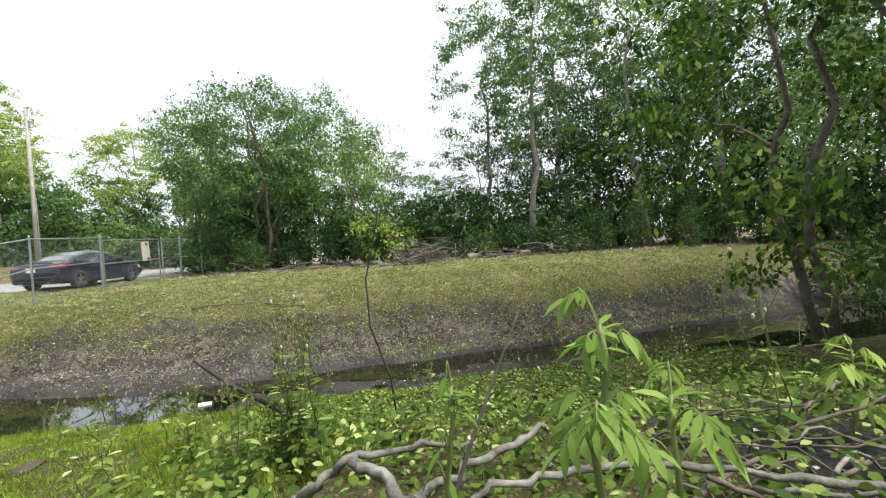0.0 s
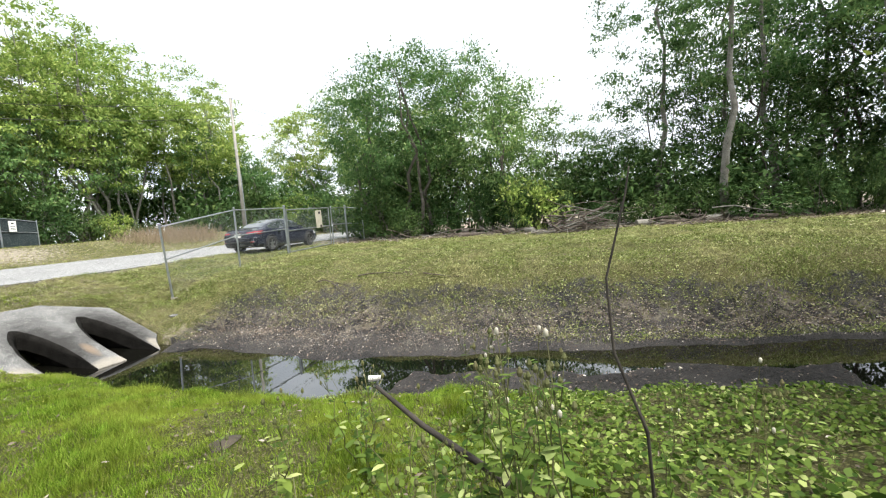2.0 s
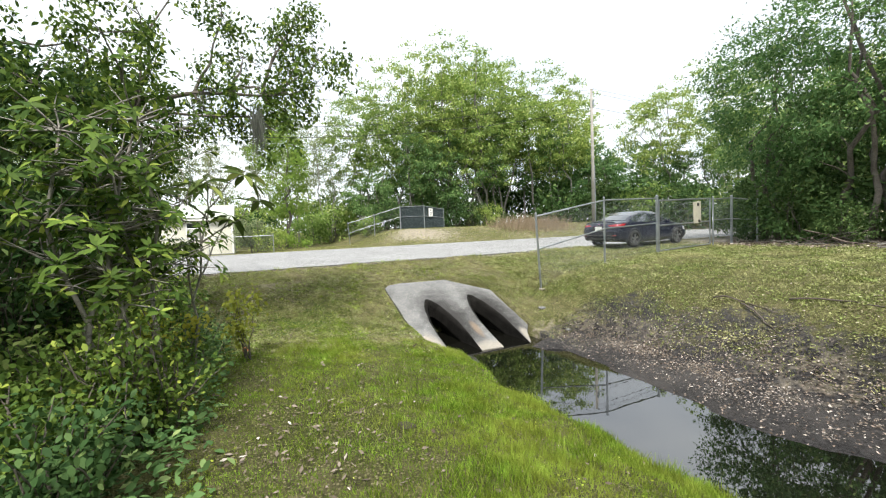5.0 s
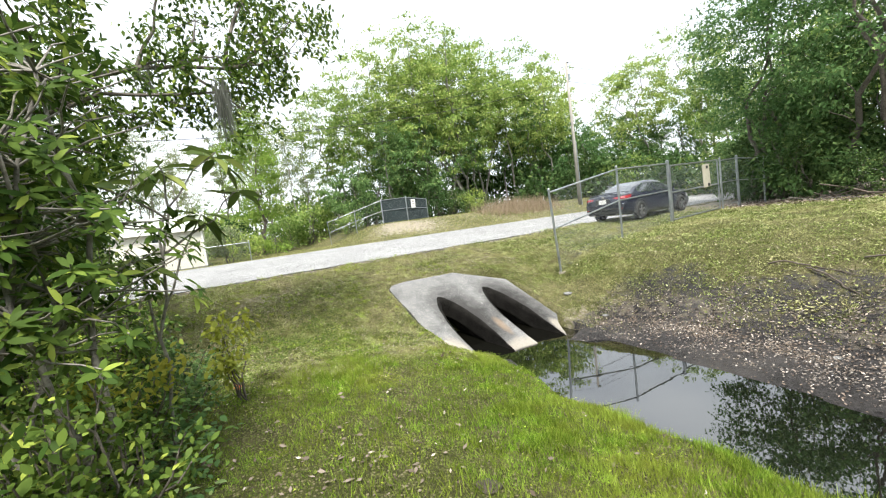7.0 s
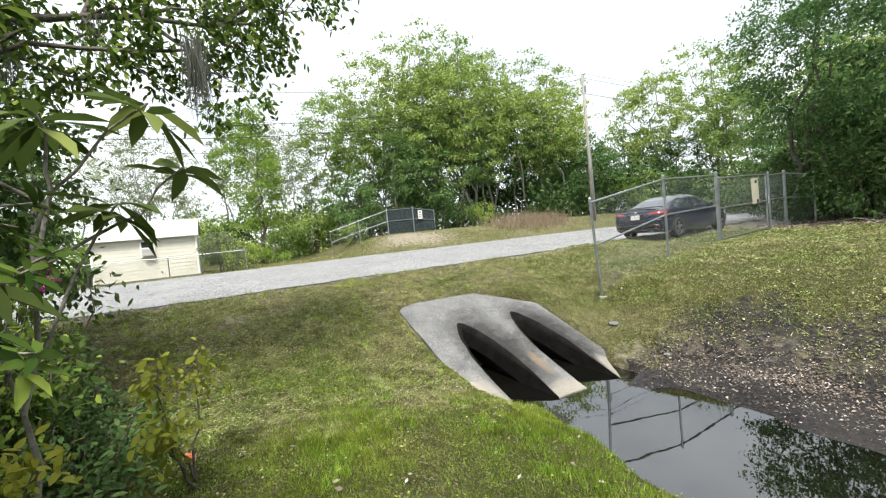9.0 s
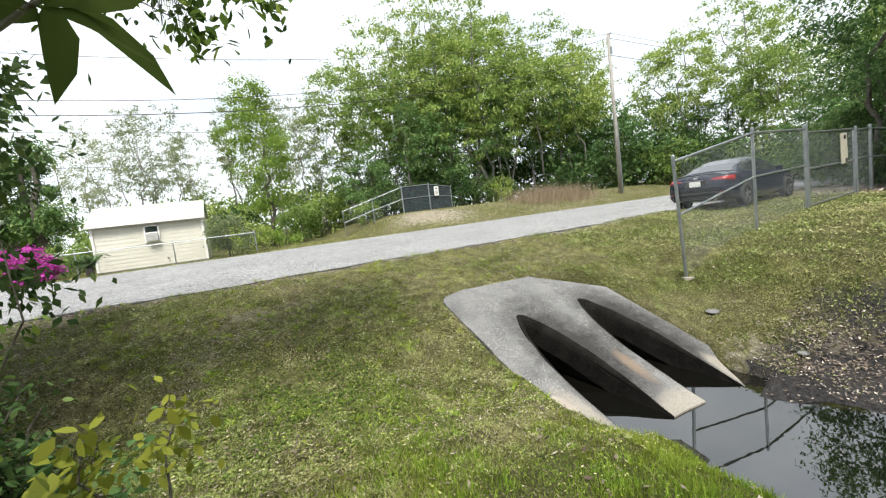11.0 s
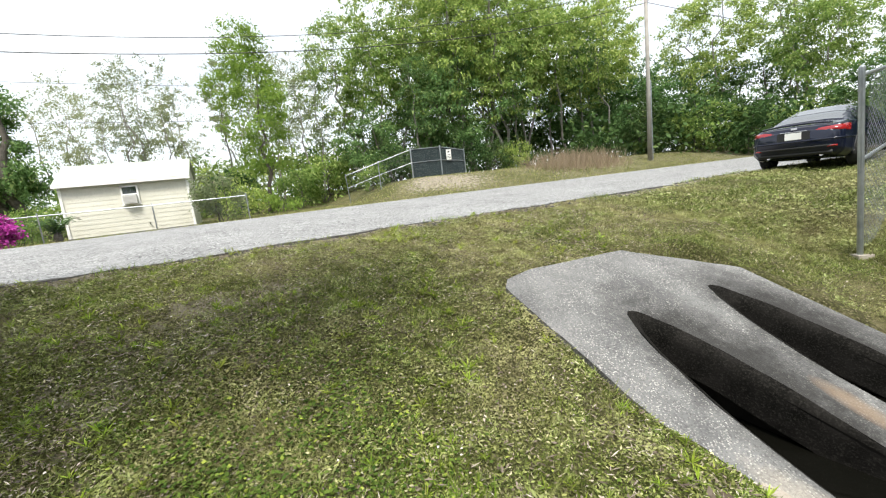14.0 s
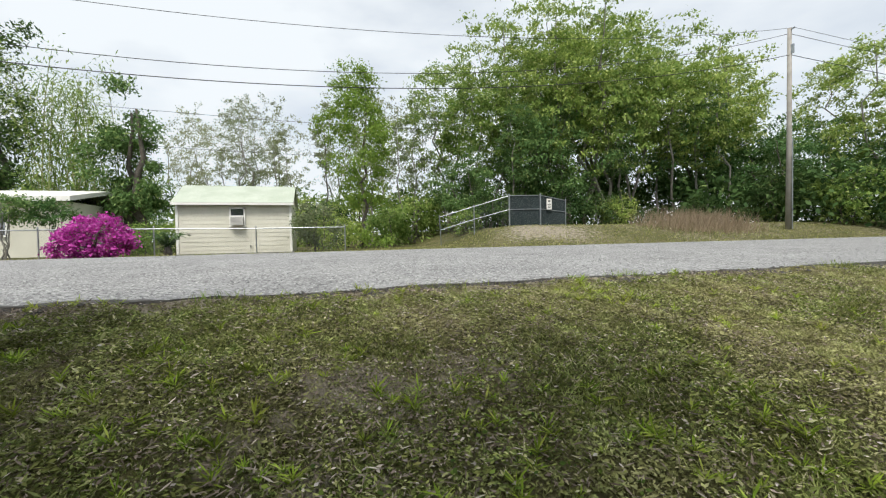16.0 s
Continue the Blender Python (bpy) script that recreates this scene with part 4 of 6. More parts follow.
# ---- gate in the near fence ----
def gate():
    p3, g1, g2, p4 = (np.array((x, y, gz(x, y))) for x, y in ((-11.66, 13.78), (-11.92, 16.75), (-11.94, 16.95), (-12.1, 18.3)))
    root = thing("chain_link_gate", tuple(p3), "closed galvanized chain-link gate with a weathered sign board", "gate")
    a, b = np.zeros(3), g1 - p3
    H = 1.68
    up = np.array((0, 0, 1.0))
    for name, q0, q1 in (("stile", a + 0.06 * up, a + H * up), ("stile", b + 0.06 * up, b + H * up), ("top_rail", a + H * up, b + H * up), ("middle_rail", a + 0.88 * up, b + 0.88 * up), ("bottom_rail", a + 0.06 * up, b + 0.06 * up)):
        part(name, Geo().tube([q0, q1], 0.024, 8), GALV, root)
    part("wire_mesh", link_panel(a, b, H, H), WIRE, root)
    for z in (0.35, 1.45):
        part("hinge", Geo().box((0.0, -0.05, z), (0.07, 0.12, 0.05)), GALV, root)
    c = a + (b - a) * 0.70
    board = Geo()
    d = (b - a) / np.linalg.norm(b - a)
    m = Matrix.Translation(Vector(c + np.array((0.05, 0, 1.22)))) @ Matrix.Rotation(math.atan2(d[1], d[0]), 4, "Z") @ Matrix.Rotation(radians(-3), 4, "Y")
    board.box((0, 0, 0), (0.46, 0.012, 0.74), m)
    sb = part("sign_board", board, SIGNM, root, "weathered tan sign board")
    for x, z in ((0.06, 0.27), (0.1, -0.3)):
        part("clip", Geo().box((x, -0.012, z), (0.10, 0.02, 0.09), m), BLACK, sb, "dark clip")
    fence([(*g2[:2], 1.66, 0, 0), (*p4[:2], 1.74, 0, 0), (-11.6, 19.0, 1.6, 0, 0)], "chain_link_fence", "short galvanized chain-link panel beside the gate", big=(1,))
    return root


gate()
for x, y in ((-11.28, 8.76), (-11.44, 11.2)):
    rs = np.random.RandomState(int(abs(y) * 10))
    k = 9
    ring = [(x + (0.07 + 0.05 * rs.rand()) * math.cos(i * 2 * math.pi / k), y + 0.03 + (0.07 + 0.05 * rs.rand()) * math.sin(i * 2 * math.pi / k), gz(x, y) + 0.018) for i in range(k)]
    g = Geo().add(ring + [(a, b, c - 0.12) for a, b, c in ring], [tuple(range(k))] + [(i, k + i, k + (i + 1) % k, (i + 1) % k) for i in range(k)])
    tagged(new("post_footing", g.mesh("post_footing", CONCRETE_CLEAN)), "pale concrete footing at a fence post", "footing", "fence post footings")


# ---- car ----
def car(x, y, z, rz):
    root = thing("car", (x, y, z), "parked dark blue-black sedan beside the road", "car", rz=rz)
    root.matrix_basis = pose(x, y, z, 0, 0, rz) @ Matrix.Diagonal((0.94, 0.94, 0.94, 1))
    st = np.array([  # y, half width, bottom, belt, top, half width of top
        (0.00, 0.70, 0.42, 0.78, 0.82, 0.60), (0.06, 0.80, 0.34, 0.86, 0.93, 0.66), (0.16, 0.87, 0.28, 0.91, 1.00, 0.69), (0.45, 0.915, 0.22, 0.95, 1.05, 0.70), (0.72, 0.92, 0.2, 0.96, 1.08, 0.68),
        (1.15, 0.925, 0.2, 0.96, 1.28, 0.60), (1.6, 0.925, 0.19, 0.95, 1.42, 0.57), (2.1, 0.925, 0.19, 0.95, 1.465, 0.58), (2.6, 0.925, 0.19, 0.94, 1.45, 0.59), (3.0, 0.92, 0.19, 0.93, 1.34, 0.61),
        (3.35, 0.92, 0.2, 0.92, 1.16, 0.66), (3.62, 0.915, 0.2, 0.90, 1.01, 0.72), (4.1, 0.90, 0.21, 0.84, 0.93, 0.70), (4.5, 0.85, 0.22, 0.76, 0.84, 0.64), (4.74, 0.76, 0.25, 0.66, 0.72, 0.56), (4.87, 0.60, 0.33, 0.56, 0.60, 0.45)])
    ys = np.unique(np.concatenate([np.linspace(0, 4.87, 150), st[:, 0]]))
    col = [np.interp(ys, st[:, 0], st[:, i]) for i in range(1, 6)]
    ker = np.array([1, 2, 3, 4, 3, 2, 1]) / 16
    col = [np.convolve(np.pad(c, 3, mode="edge"), ker, "valid") for c in col]
    hw, zb, bl, tp, tw = col
    s = np.linspace(0, 1, 44)
    grid = []
    for i, yy in enumerate(ys):
        ctrl = np.array([(0, zb[i]), (hw[i] - 0.1, zb[i]), (hw[i] - 0.01, zb[i] + 0.12), (hw[i], 0.5 * zb[i] + 0.5 * bl[i]), (hw[i] - 0.02, bl[i] - 0.10), (hw[i] - 0.06, bl[i]), (tw[i] + 0.3 * (hw[i] - 0.06 - tw[i]), bl[i] + 0.75 * (tp[i] - bl[i])), (tw[i] * 0.92, tp[i] - 0.03), (tw[i] * 0.6, tp[i] - 0.004), (0, tp[i])])
        d = np.concatenate([[0], np.cumsum(np.linalg.norm(np.diff(ctrl, axis=0), axis=1))])
        u = s * d[-1]
        grid.append(np.stack([np.interp(u, d, ctrl[:, 0]), np.full(44, yy), np.interp(u, d, ctrl[:, 1])], -1))
    half = np.array(grid)
    full = np.concatenate([half, (half * (-1, 1, 1))[:, ::-1][:, 1:-1]], 1)
    n, k = full.shape[:2]
    faces = [(i * k + j, i * k + (j + 1) % k, (i + 1) * k + (j + 1) % k, (i + 1) * k + j) for i in range(n - 1) for j in range(k)]
    flat = full.reshape(-1, 3)
    g = Geo().add(flat, faces + [tuple(range(k))[::-1], tuple((n - 1) * k + j for j in range(k))])
    body = part("body", g, CARPAINT, root, "glossy dark paint", True)
    cen = flat[np.array(faces)].mean(1)
    nr = np.cross(flat[np.array(faces)[:, 2]] - flat[np.array(faces)[:, 0]], flat[np.array(faces)[:, 3]] - flat[np.array(faces)[:, 1]])
    nr /= np.linalg.norm(nr, axis=1)[:, None] + 1e-9
    nr *= np.sign((nr * (cen - (0, 2.4, 0.7))).sum(1))[:, None]
    belt, top = np.interp(cen[:, 1], ys, bl), np.interp(cen[:, 1], ys, tp)
    ax = np.abs(cen[:, 0])

    def patch(name, keep, material, label="", off=0.008):
        g = Geo()
        for i in np.nonzero(keep)[0]:
            g.add(flat[list(faces[i])] + nr[i] * off, [(0, 1, 2, 3)])
        bmx = bmesh.new()
        bmx.from_mesh(g.mesh(name, material))
        bmesh.ops.remove_doubles(bmx, verts=bmx.verts, dist=0.004)
        mm = bpy.data.meshes.new(name)
        bmx.to_mesh(mm)
        bmx.free()
        mm.materials.append(material)
        mm.shade_smooth()
        return part(name, mm, material, root, label)

    def contour(z):
        """The body's outline at height z, from the middle of the tail round the corner."""
        rows = [i for i in range(len(ys)) if tp[i] > z + 0.004 and zb[i] < z]
        line = [(0.0, ys[rows[0]])] + [(float(np.interp(z, half[i][:, 2], half[i][:, 0])), ys[i]) for i in rows]
        line = np.array(line)
        return line, np.concatenate([[0], np.cumsum(np.linalg.norm(np.diff(line, axis=0), axis=1))])

    def on_body(arc, z, out):
        line, d = contour(z)
        q = np.array([np.interp(arc, d, line[:, 0]), np.interp(arc, d, line[:, 1])])
        e = np.array([np.interp(arc + 0.03, d, line[:, 0]), np.interp(arc + 0.03, d, line[:, 1])]) - q
        e /= np.linalg.norm(e) + 1e-9
        return q[0] + e[1] * out, q[1] - e[0] * out, z

    def lamp(name, sgn, a0, a1, low, high, material, label):
        """A smooth lens that wraps the corner, thick in the middle."""
        v, n, m = [], 16, 7
        for i in range(n):
            t = i / (n - 1)
            lo, hi = low[0] + (low[1] - low[0]) * t, high[0] + (high[1] - high[0]) * math.sqrt(t)
            for j in range(m):
                u = j / (m - 1)
                x, y, z = on_body(a0 + (a1 - a0) * t, lo + (hi - lo) * u, 0.004 + 0.016 * math.sin(math.pi * u) ** 0.5 * min(1, 6 * t, 6 * (1 - t)))
                v.append((sgn * x, y, z))
        part(name, Geo().add(v, [(i * m + j, i * m + j + 1, i * m + m + j + 1, i * m + m + j) for i in range(n - 1) for j in range(m - 1)]), material, root, label, True)

    def ridge(name, z, a1, r, material, label=""):
        arcs = np.concatenate([-np.linspace(a1, 0.02, 14), np.linspace(0.02, a1, 14)])
        part(name, Geo().tube([(math.copysign(on_body(abs(a), z, 0.0)[0], a), on_body(abs(a), z, 0.0)[1], z) for a in arcs], r, 8), material, root, label, True)
    yy, zz = cen[:, 1], cen[:, 2]
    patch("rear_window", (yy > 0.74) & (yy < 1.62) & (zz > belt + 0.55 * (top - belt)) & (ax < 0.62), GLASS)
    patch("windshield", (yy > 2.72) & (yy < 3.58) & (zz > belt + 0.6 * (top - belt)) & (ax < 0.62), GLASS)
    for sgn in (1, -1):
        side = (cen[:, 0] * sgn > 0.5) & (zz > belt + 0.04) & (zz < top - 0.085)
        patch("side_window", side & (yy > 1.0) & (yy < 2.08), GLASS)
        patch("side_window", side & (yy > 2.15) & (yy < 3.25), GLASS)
        lamp("tail_lamp", sgn, 0.40, 1.16, (0.86, 0.79), (0.885, 0.95), TAIL, "red tail lamp")
        lamp("reflector", sgn, 0.62, 0.80, (0.47, 0.47), (0.50, 0.51), TAIL, "small red bumper reflector")
        patch("headlamp", (cen[:, 0] * sgn > 0.36) & (yy > 4.3) & (zz > 0.58) & (zz < 0.74), LENS, "clear headlamp")
        part("mirror", Geo().box((sgn * 0.98, 3.05, 0.99), (0.16, 0.10, 0.12)), CARPAINT, root)
        for hy in (1.5, 2.55):
            part("door_handle", Geo().box((sgn * 0.935, hy, 0.83), (0.03, 0.17, 0.03)), CHROME, root, "chrome door handle")
        for wy in (0.98, 3.83):
            w = new("wheel")
            w.parent = root
            a = np.linspace(0, 2 * np.pi, 29)[:-1]
            prof = [(0.20, -0.11), (0.31, -0.11), (0.335, -0.07), (0.335, 0.07), (0.31, 0.11), (0.20, 0.11)]
            v = [(sgn * 0.845 + o, wy + r * math.cos(t), 0.335 + r * math.sin(t)) for t in a for r, o in prof]
            m = len(prof)
            part("tyre", Geo().add(v, [(i * m + j, i * m + (j + 1) % m, ((i + 1) % 28) * m + (j + 1) % m, ((i + 1) % 28) * m + j) for i in range(28) for j in range(m)]), RUBBER, w, smooth=True)
            rim = Geo()
            xo = sgn * 0.845 + sgn * 0.085
            for t in np.arange(5) * 2 * np.pi / 5:
                mat = Matrix.Translation((xo, wy, 0.335)) @ Matrix.Rotation(t, 4, "X")
                rim.box((0, 0, 0.11), (0.025, 0.055, 0.2), mat)
            rim.tube([(xo - sgn * 0.03, wy, 0.335), (xo + sgn * 0.012, wy, 0.335)], 0.05, 14)
            rim.add([(xo, wy + r * math.cos(t), 0.335 + r * math.sin(t)) for t in a for r in (0.195, 0.222)], [(2 * i, 2 * i + 1, (2 * i + 3) % 56, (2 * i + 2) % 56) for i in range(28)])
            rim.add([(xo - sgn * 0.06, wy + 0.2 * math.cos(t), 0.335 + 0.2 * math.sin(t)) for t in a], [tuple(range(28))])
            part("rim", rim, RIM, w, "silver five-spoke rim")
            arch = Geo().tube([(sgn * 0.90, wy + 0.385 * math.cos(t), 0.345 + 0.385 * math.sin(t)) for t in np.linspace(-0.25, np.pi + 0.25, 20)], 0.035, 8)
            part("wheel_arch", arch, BLACK, root)
    part("plate_recess", Geo().box((0, 0.004, 0.775), (0.62, 0.02, 0.19)), BLACK, root)
    part("number_plate", Geo().box((0, -0.014, 0.775), (0.31, 0.02, 0.155)), PLATE, root, "white number plate")
    part("boot_trim", Geo().box((0, 0.0, 0.877), (0.50, 0.03, 0.012)), CHROME, root, "thin chrome boot strip")
    ridge("bumper_edge", 0.645, 1.35, 0.022, CARPAINT)
    ridge("bumper_trim", 0.50, 0.72, 0.018, BLACK)
    ridge("valance", 0.36, 0.70, 0.05, BLACK)
    part("spoiler", Geo().tube([(-0.66, 0.14, 1.0), (-0.3, 0.09, 1.035), (0.3, 0.09, 1.035), (0.66, 0.14, 1.0)], 0.022, 8), CARPAINT, root)
    part("badge", Geo().box((0, 0.045, 0.945), (0.12, 0.02, 0.045)), CHROME, root)
    for px_ in (-0.5, 0.5):
        part("exhaust", Geo().tube([(px_, 0.06, 0.31), (px_, 0.2, 0.31)], 0.035, 12), CHROME, root)
    return root


car(-14.22, 13.77, gz(-14.2, 15.8) - 0.01, 5.0)


# ---- shed ----
def shed():
    x0, x1, y0, y1, zg, ze, zr = -30.05, -33.0, -3.55, 0.78, 1.40, 3.55, 4.36
    o = np.array((x0, (y0 + y1) / 2, zg))
    root = thing("shed", tuple(o), "cream clapboard shed with a pale green roof behind a yard fence", "shed")
    L, D, H, RZ = y1 - y0, x0 - x1, ze - zg, zr - zg
    walls = Geo()
    xr = -D / 2
    for yy in (-L / 2, L / 2):
        e = 0.1 if yy < 0 else -0.1
        a = [(0, yy, 0), (-D, yy, 0), (-D, yy, H), (xr, yy, RZ - 0.08), (0, yy, H)]
        b = [(p[0], yy + e, p[2]) for p in a]
        walls.add(a + b, [(0, 1, 2, 3, 4), (9, 8, 7, 6, 5)] + [(i, (i + 1) % 5, 5 + (i + 1) % 5, 5 + i) for i in range(5)])
    walls.box((-D + 0.05, 0, H / 2), (0.1, L - 0.2, H))
    walls.box((-0.05, 0, H / 2), (0.1, L - 0.2, H))
    part("wall", walls, SIDING, root)
    n = int(H / 0.17)
    for i in range(n):
        z = 0.02 + i * H / n
        g = Geo().add([(0.006, -L / 2, z + H / n), (0.016, -L / 2, z), (0.006, -L / 2, z), (0.006, L / 2, z + H / n), (0.016, L / 2, z), (0.006, L / 2, z)], [(0, 1, 4, 3), (1, 2, 5, 4), (0, 2, 1), (3, 4, 5)])
        part("clapboard", g, SIDING, root)
    for sx in (1, -1):
        g = Geo()
        e = (0.22 if sx > 0 else -D - 0.22)
        ez = H - 0.04
        g.add([(e, -L / 2 - 0.12, ez), (e, L / 2 + 0.12, ez), (xr, L / 2 + 0.12, RZ), (xr, -L / 2 - 0.12, RZ), (e, -L / 2 - 0.12, ez + 0.06), (e, L / 2 + 0.12, ez + 0.06), (xr, L / 2 + 0.12, RZ + 0.06), (xr, -L / 2 - 0.12, RZ + 0.06)],
              [(0, 1, 2, 3), (7, 6, 5, 4), (0, 4, 5, 1), (1, 5, 6, 2), (2, 6, 7, 3), (3, 7, 4, 0)])
        part("roof", g, ROOFM, root, "pale green roof")
    part("fascia", Geo().box((0.235, 0, H - 0.05), (0.03, L + 0.24, 0.10)), WHITE, root)
    for yy in (-L / 2 + 0.03, L / 2 - 0.03):
        part("corner_board", Geo().box((0.03, yy, H / 2), (0.05, 0.09, H)), WHITE, root)
    wy, wz = -1.31 - o[1], 2.96 - zg
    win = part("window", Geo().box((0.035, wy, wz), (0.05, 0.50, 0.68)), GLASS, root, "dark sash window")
    for c, s in (((0.05, wy - 0.27, wz), (0.06, 0.06, 0.8)), ((0.05, wy + 0.27, wz), (0.06, 0.06, 0.8)), ((0.05, wy, wz + 0.37), (0.06, 0.6, 0.06)), ((0.06, wy, wz - 0.37), (0.08, 0.64, 0.06)), ((0.055, wy, wz + 0.04), (0.05, 0.5, 0.05))):
        part("window_frame", Geo().box(c, s), WHITE, win)
    ac = Geo().box((0.14, wy, wz - 0.17), (0.26, 0.46, 0.33))
    for i in range(5):
        ac.box((0.275, wy, wz - 0.28 + i * 0.055), (0.012, 0.38, 0.02))
    part("air_conditioner", ac, surface("grey_appliance_metal", (0.45, 0.44, 0.42), (0.52, 0.51, 0.49), 5, 40, 0.5, bump=0.05), root, "window air conditioner")
    part("foundation", Geo().box((0.02, 0, -0.02), (0.16, L + 0.06, 0.2)), CONCRETE, root)
    part("tap", Geo().tube([(0.03, 0.55, 0.38), (0.10, 0.55, 0.38), (0.11, 0.55, 0.3)], 0.02, 6), BLACK, root)


shed()


def long_house():
    root = thing("house", (-34.0, -16.0, 1.4), "long low cream house with a flat pale roof edge", "house")
    part("wall", Geo().box((-3, 0, 1.25), (6, 14, 2.5)), SIDING, root)
    part("roof", Geo().add([(0.5, -7.5, 2.5), (0.5, 7.3, 2.5), (-3, 7.3, 3.1), (-3, -7.5, 3.1), (-6.5, 7.3, 2.5), (-6.5, -7.5, 2.5), (0.5, -7.5, 2.72), (0.5, 7.3, 2.72), (-3, 7.3, 3.3), (-3, -7.5, 3.3), (-6.5, 7.3, 2.72), (-6.5, -7.5, 2.72)],
                           [(0, 1, 2, 3), (3, 2, 4, 5), (6, 9, 8, 7), (9, 11, 10, 8), (0, 6, 7, 1), (1, 7, 8, 2), (2, 8, 10, 4), (3, 9, 6, 0), (5, 11, 9, 3), (4, 10, 11, 5)]), WHITE, root, "white roof")
    for wy in (-4.5, 1.0, 4.2):
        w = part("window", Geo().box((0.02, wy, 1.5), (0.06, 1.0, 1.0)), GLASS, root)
        for c, s in (((0.05, wy, 2.03), (0.05, 1.16, 0.08)), ((0.05, wy, 0.97), (0.05, 1.16, 0.08)), ((0.05, wy - 0.54, 1.5), (0.05, 0.08, 1.0)), ((0.05, wy + 0.54, 1.5), (0.05, 0.08, 1.0))):
            part("window_frame", Geo().box(c, s), WHITE, w)


long_house()


# ---- pole and wires ----
def utility_pole():
    x, y = -28.6, 27.7
    root = thing("utility_pole", standing(x, y), "weathered wooden utility pole beyond the road", "utility pole")
    h = 13.4 - gz(x, y)
    part("shaft", Geo().tube([(0, 0, -0.3), (0.02, 0, h * 0.5), (0, 0, h)], [0.145, 0.125, 0.10], 12), POLEWOOD, root, smooth=True)
    part("insulator", Geo().tube([(0.12, 0, h - 0.1), (0.28, 0, h - 0.05)], [0.04, 0.05], 8), GALV, root)
    part("bracket", Geo().box((0.14, 0, h - 1.2), (0.2, 0.08, 0.5)), GALV, root)
    part("conduit", Geo().tube([(0.19, 0.05, 0), (0.17, 0.05, h * 0.45)], 0.03, 6), GALV, root)


utility_pole()
for dx, z0, z1, r in ((0.0, 8.55, 13.1, 0.014), (0.05, 7.95, 11.9, 0.018), (0.3, 10.2, 13.3, 0.011)):
    ys = np.linspace(-48, 27.7, 60)
    g = Geo().tube([(-28.6 + dx, yy, z0 + (z1 - z0) * ((yy + 3) / 30.7) ** 2) for yy in ys], r, 5, False)
    g2 = g.tube([(-28.6 + dx + 0.08 * i, 27.7 + 3 * i, z1 - 0.9 * math.sin(i / 14 * math.pi)) for i in range(15)], r, 5, False)
    tagged(new("power_line", g2.mesh("power_line", BLACK)), "thin dark overhead power line sagging from the pole", "power line", "overhead power lines")
for z in (9.9, 7.7):
    g = Geo().tube([(-41 - 0.02 * yy, yy, z + 0.0012 * (yy - 5) ** 2) for yy in np.linspace(-45, 35, 40)], 0.013, 5, False)
    tagged(new("power_line", g.mesh("power_line", BLACK)), "distant overhead power line behind the shed", "power line", "overhead power lines")


# ---- yard plants across the road ----
def blossom_bush():
    rs = np.random.RandomState(21)
    root = thing("azalea", standing(-26.9, -4.95), "magenta flowering azalea bush beside the yard fence", "flowering bush")
    g = Geo()
    for i in range(9):
        g.tube(*limb(rs, rs.normal(0, 0.12, 3) * (1, 1, 0) - (0, 0, 0.1), rs.normal(0, 0.55, 3) * (1, 1, 0.2) + (0, 0, 0.8), 0.03, 0.008, 5), 5, False)
    part("branchwork", g, BARK, root)
    cc, p, k = crown_points(rs, 9000, np.array((0, 0, 0.66)), np.array((1.0, 1.32, 0.92)), 130, 0.2)
    p = p[p[:, 2] > 0.02]
    away = p - (0, 0, 0.4)
    away /= np.linalg.norm(away, axis=1)[:, None]
    part("blossoms", quads_mesh("blossoms", leaves_at(rs, p, away, 0.085, 0.9, 0), 4, PINKM), PINKM, root)
    part("leaves", quads_mesh("leaves", leaves_at(rs, p[::6] * 0.93, away[::6], 0.07, 0.5, 0), 4, LEAF_MID), LEAF_MID, root)


blossom_bush()
tree(31, 2.5, 1.0, 0.1, 3200, 0.10, LEAF_PALE, clumps=60, clump=0.3, stems=4, spread=0.3, trunk_r=0.025, name="bush", label="pale twiggy bush beside the shed wall", category="bush", at=standing(-28.9, 1.75), limbs=40)
topped = tree(32, 2.35, 0.75, 1.35, 1800, 0.10, LEAF_MID, bark=PALE_BARK, clumps=26, clump=0.28, stems=5, spread=0.25, trunk_r=0.035, name="small_tree", label="small topped tree with pale bare stems behind the yard fence", category="small tree", group="topped trees at the yard fence", at=standing(-29.0, -8.45), limbs=20)
again(topped, -29.1, -7.1, 0.95, 120)
again(topped, -29.4, -12.0, 1.05, 200)
tree(33, 9.0, 1.9, 0.6, 10000, 0.19, LEAF_MID, clumps=30, clump=0.75, stems=2, spread=0.35, trunk_r=0.3, label="ivy-covered forked tree in the yard", at=standing(-37.6, -8.0), limbs=16)
tree(34, 12.5, 1.8, 1.0, 9000, 0.2, LEAF_DARK, clumps=60, clump=0.8, stems=1, trunk_r=0.25, label="dark dense evergreen at the edge of the yard", at=standing(-37.2, -14.3), limbs=20)
pine = tree(35, 12.5, 0.9, 5.5, 1500, 0.2, LEAF_PALE, clumps=26, clump=0.35, stems=1, trunk_r=0.13, label="tall thin sparse pine behind the shed", at=standing(-49.0, 2.2), limbs=26)
again(pine, -52, -1.5, 0.85, 70)
again(pine, -50, 5.5, 0.8, 170)
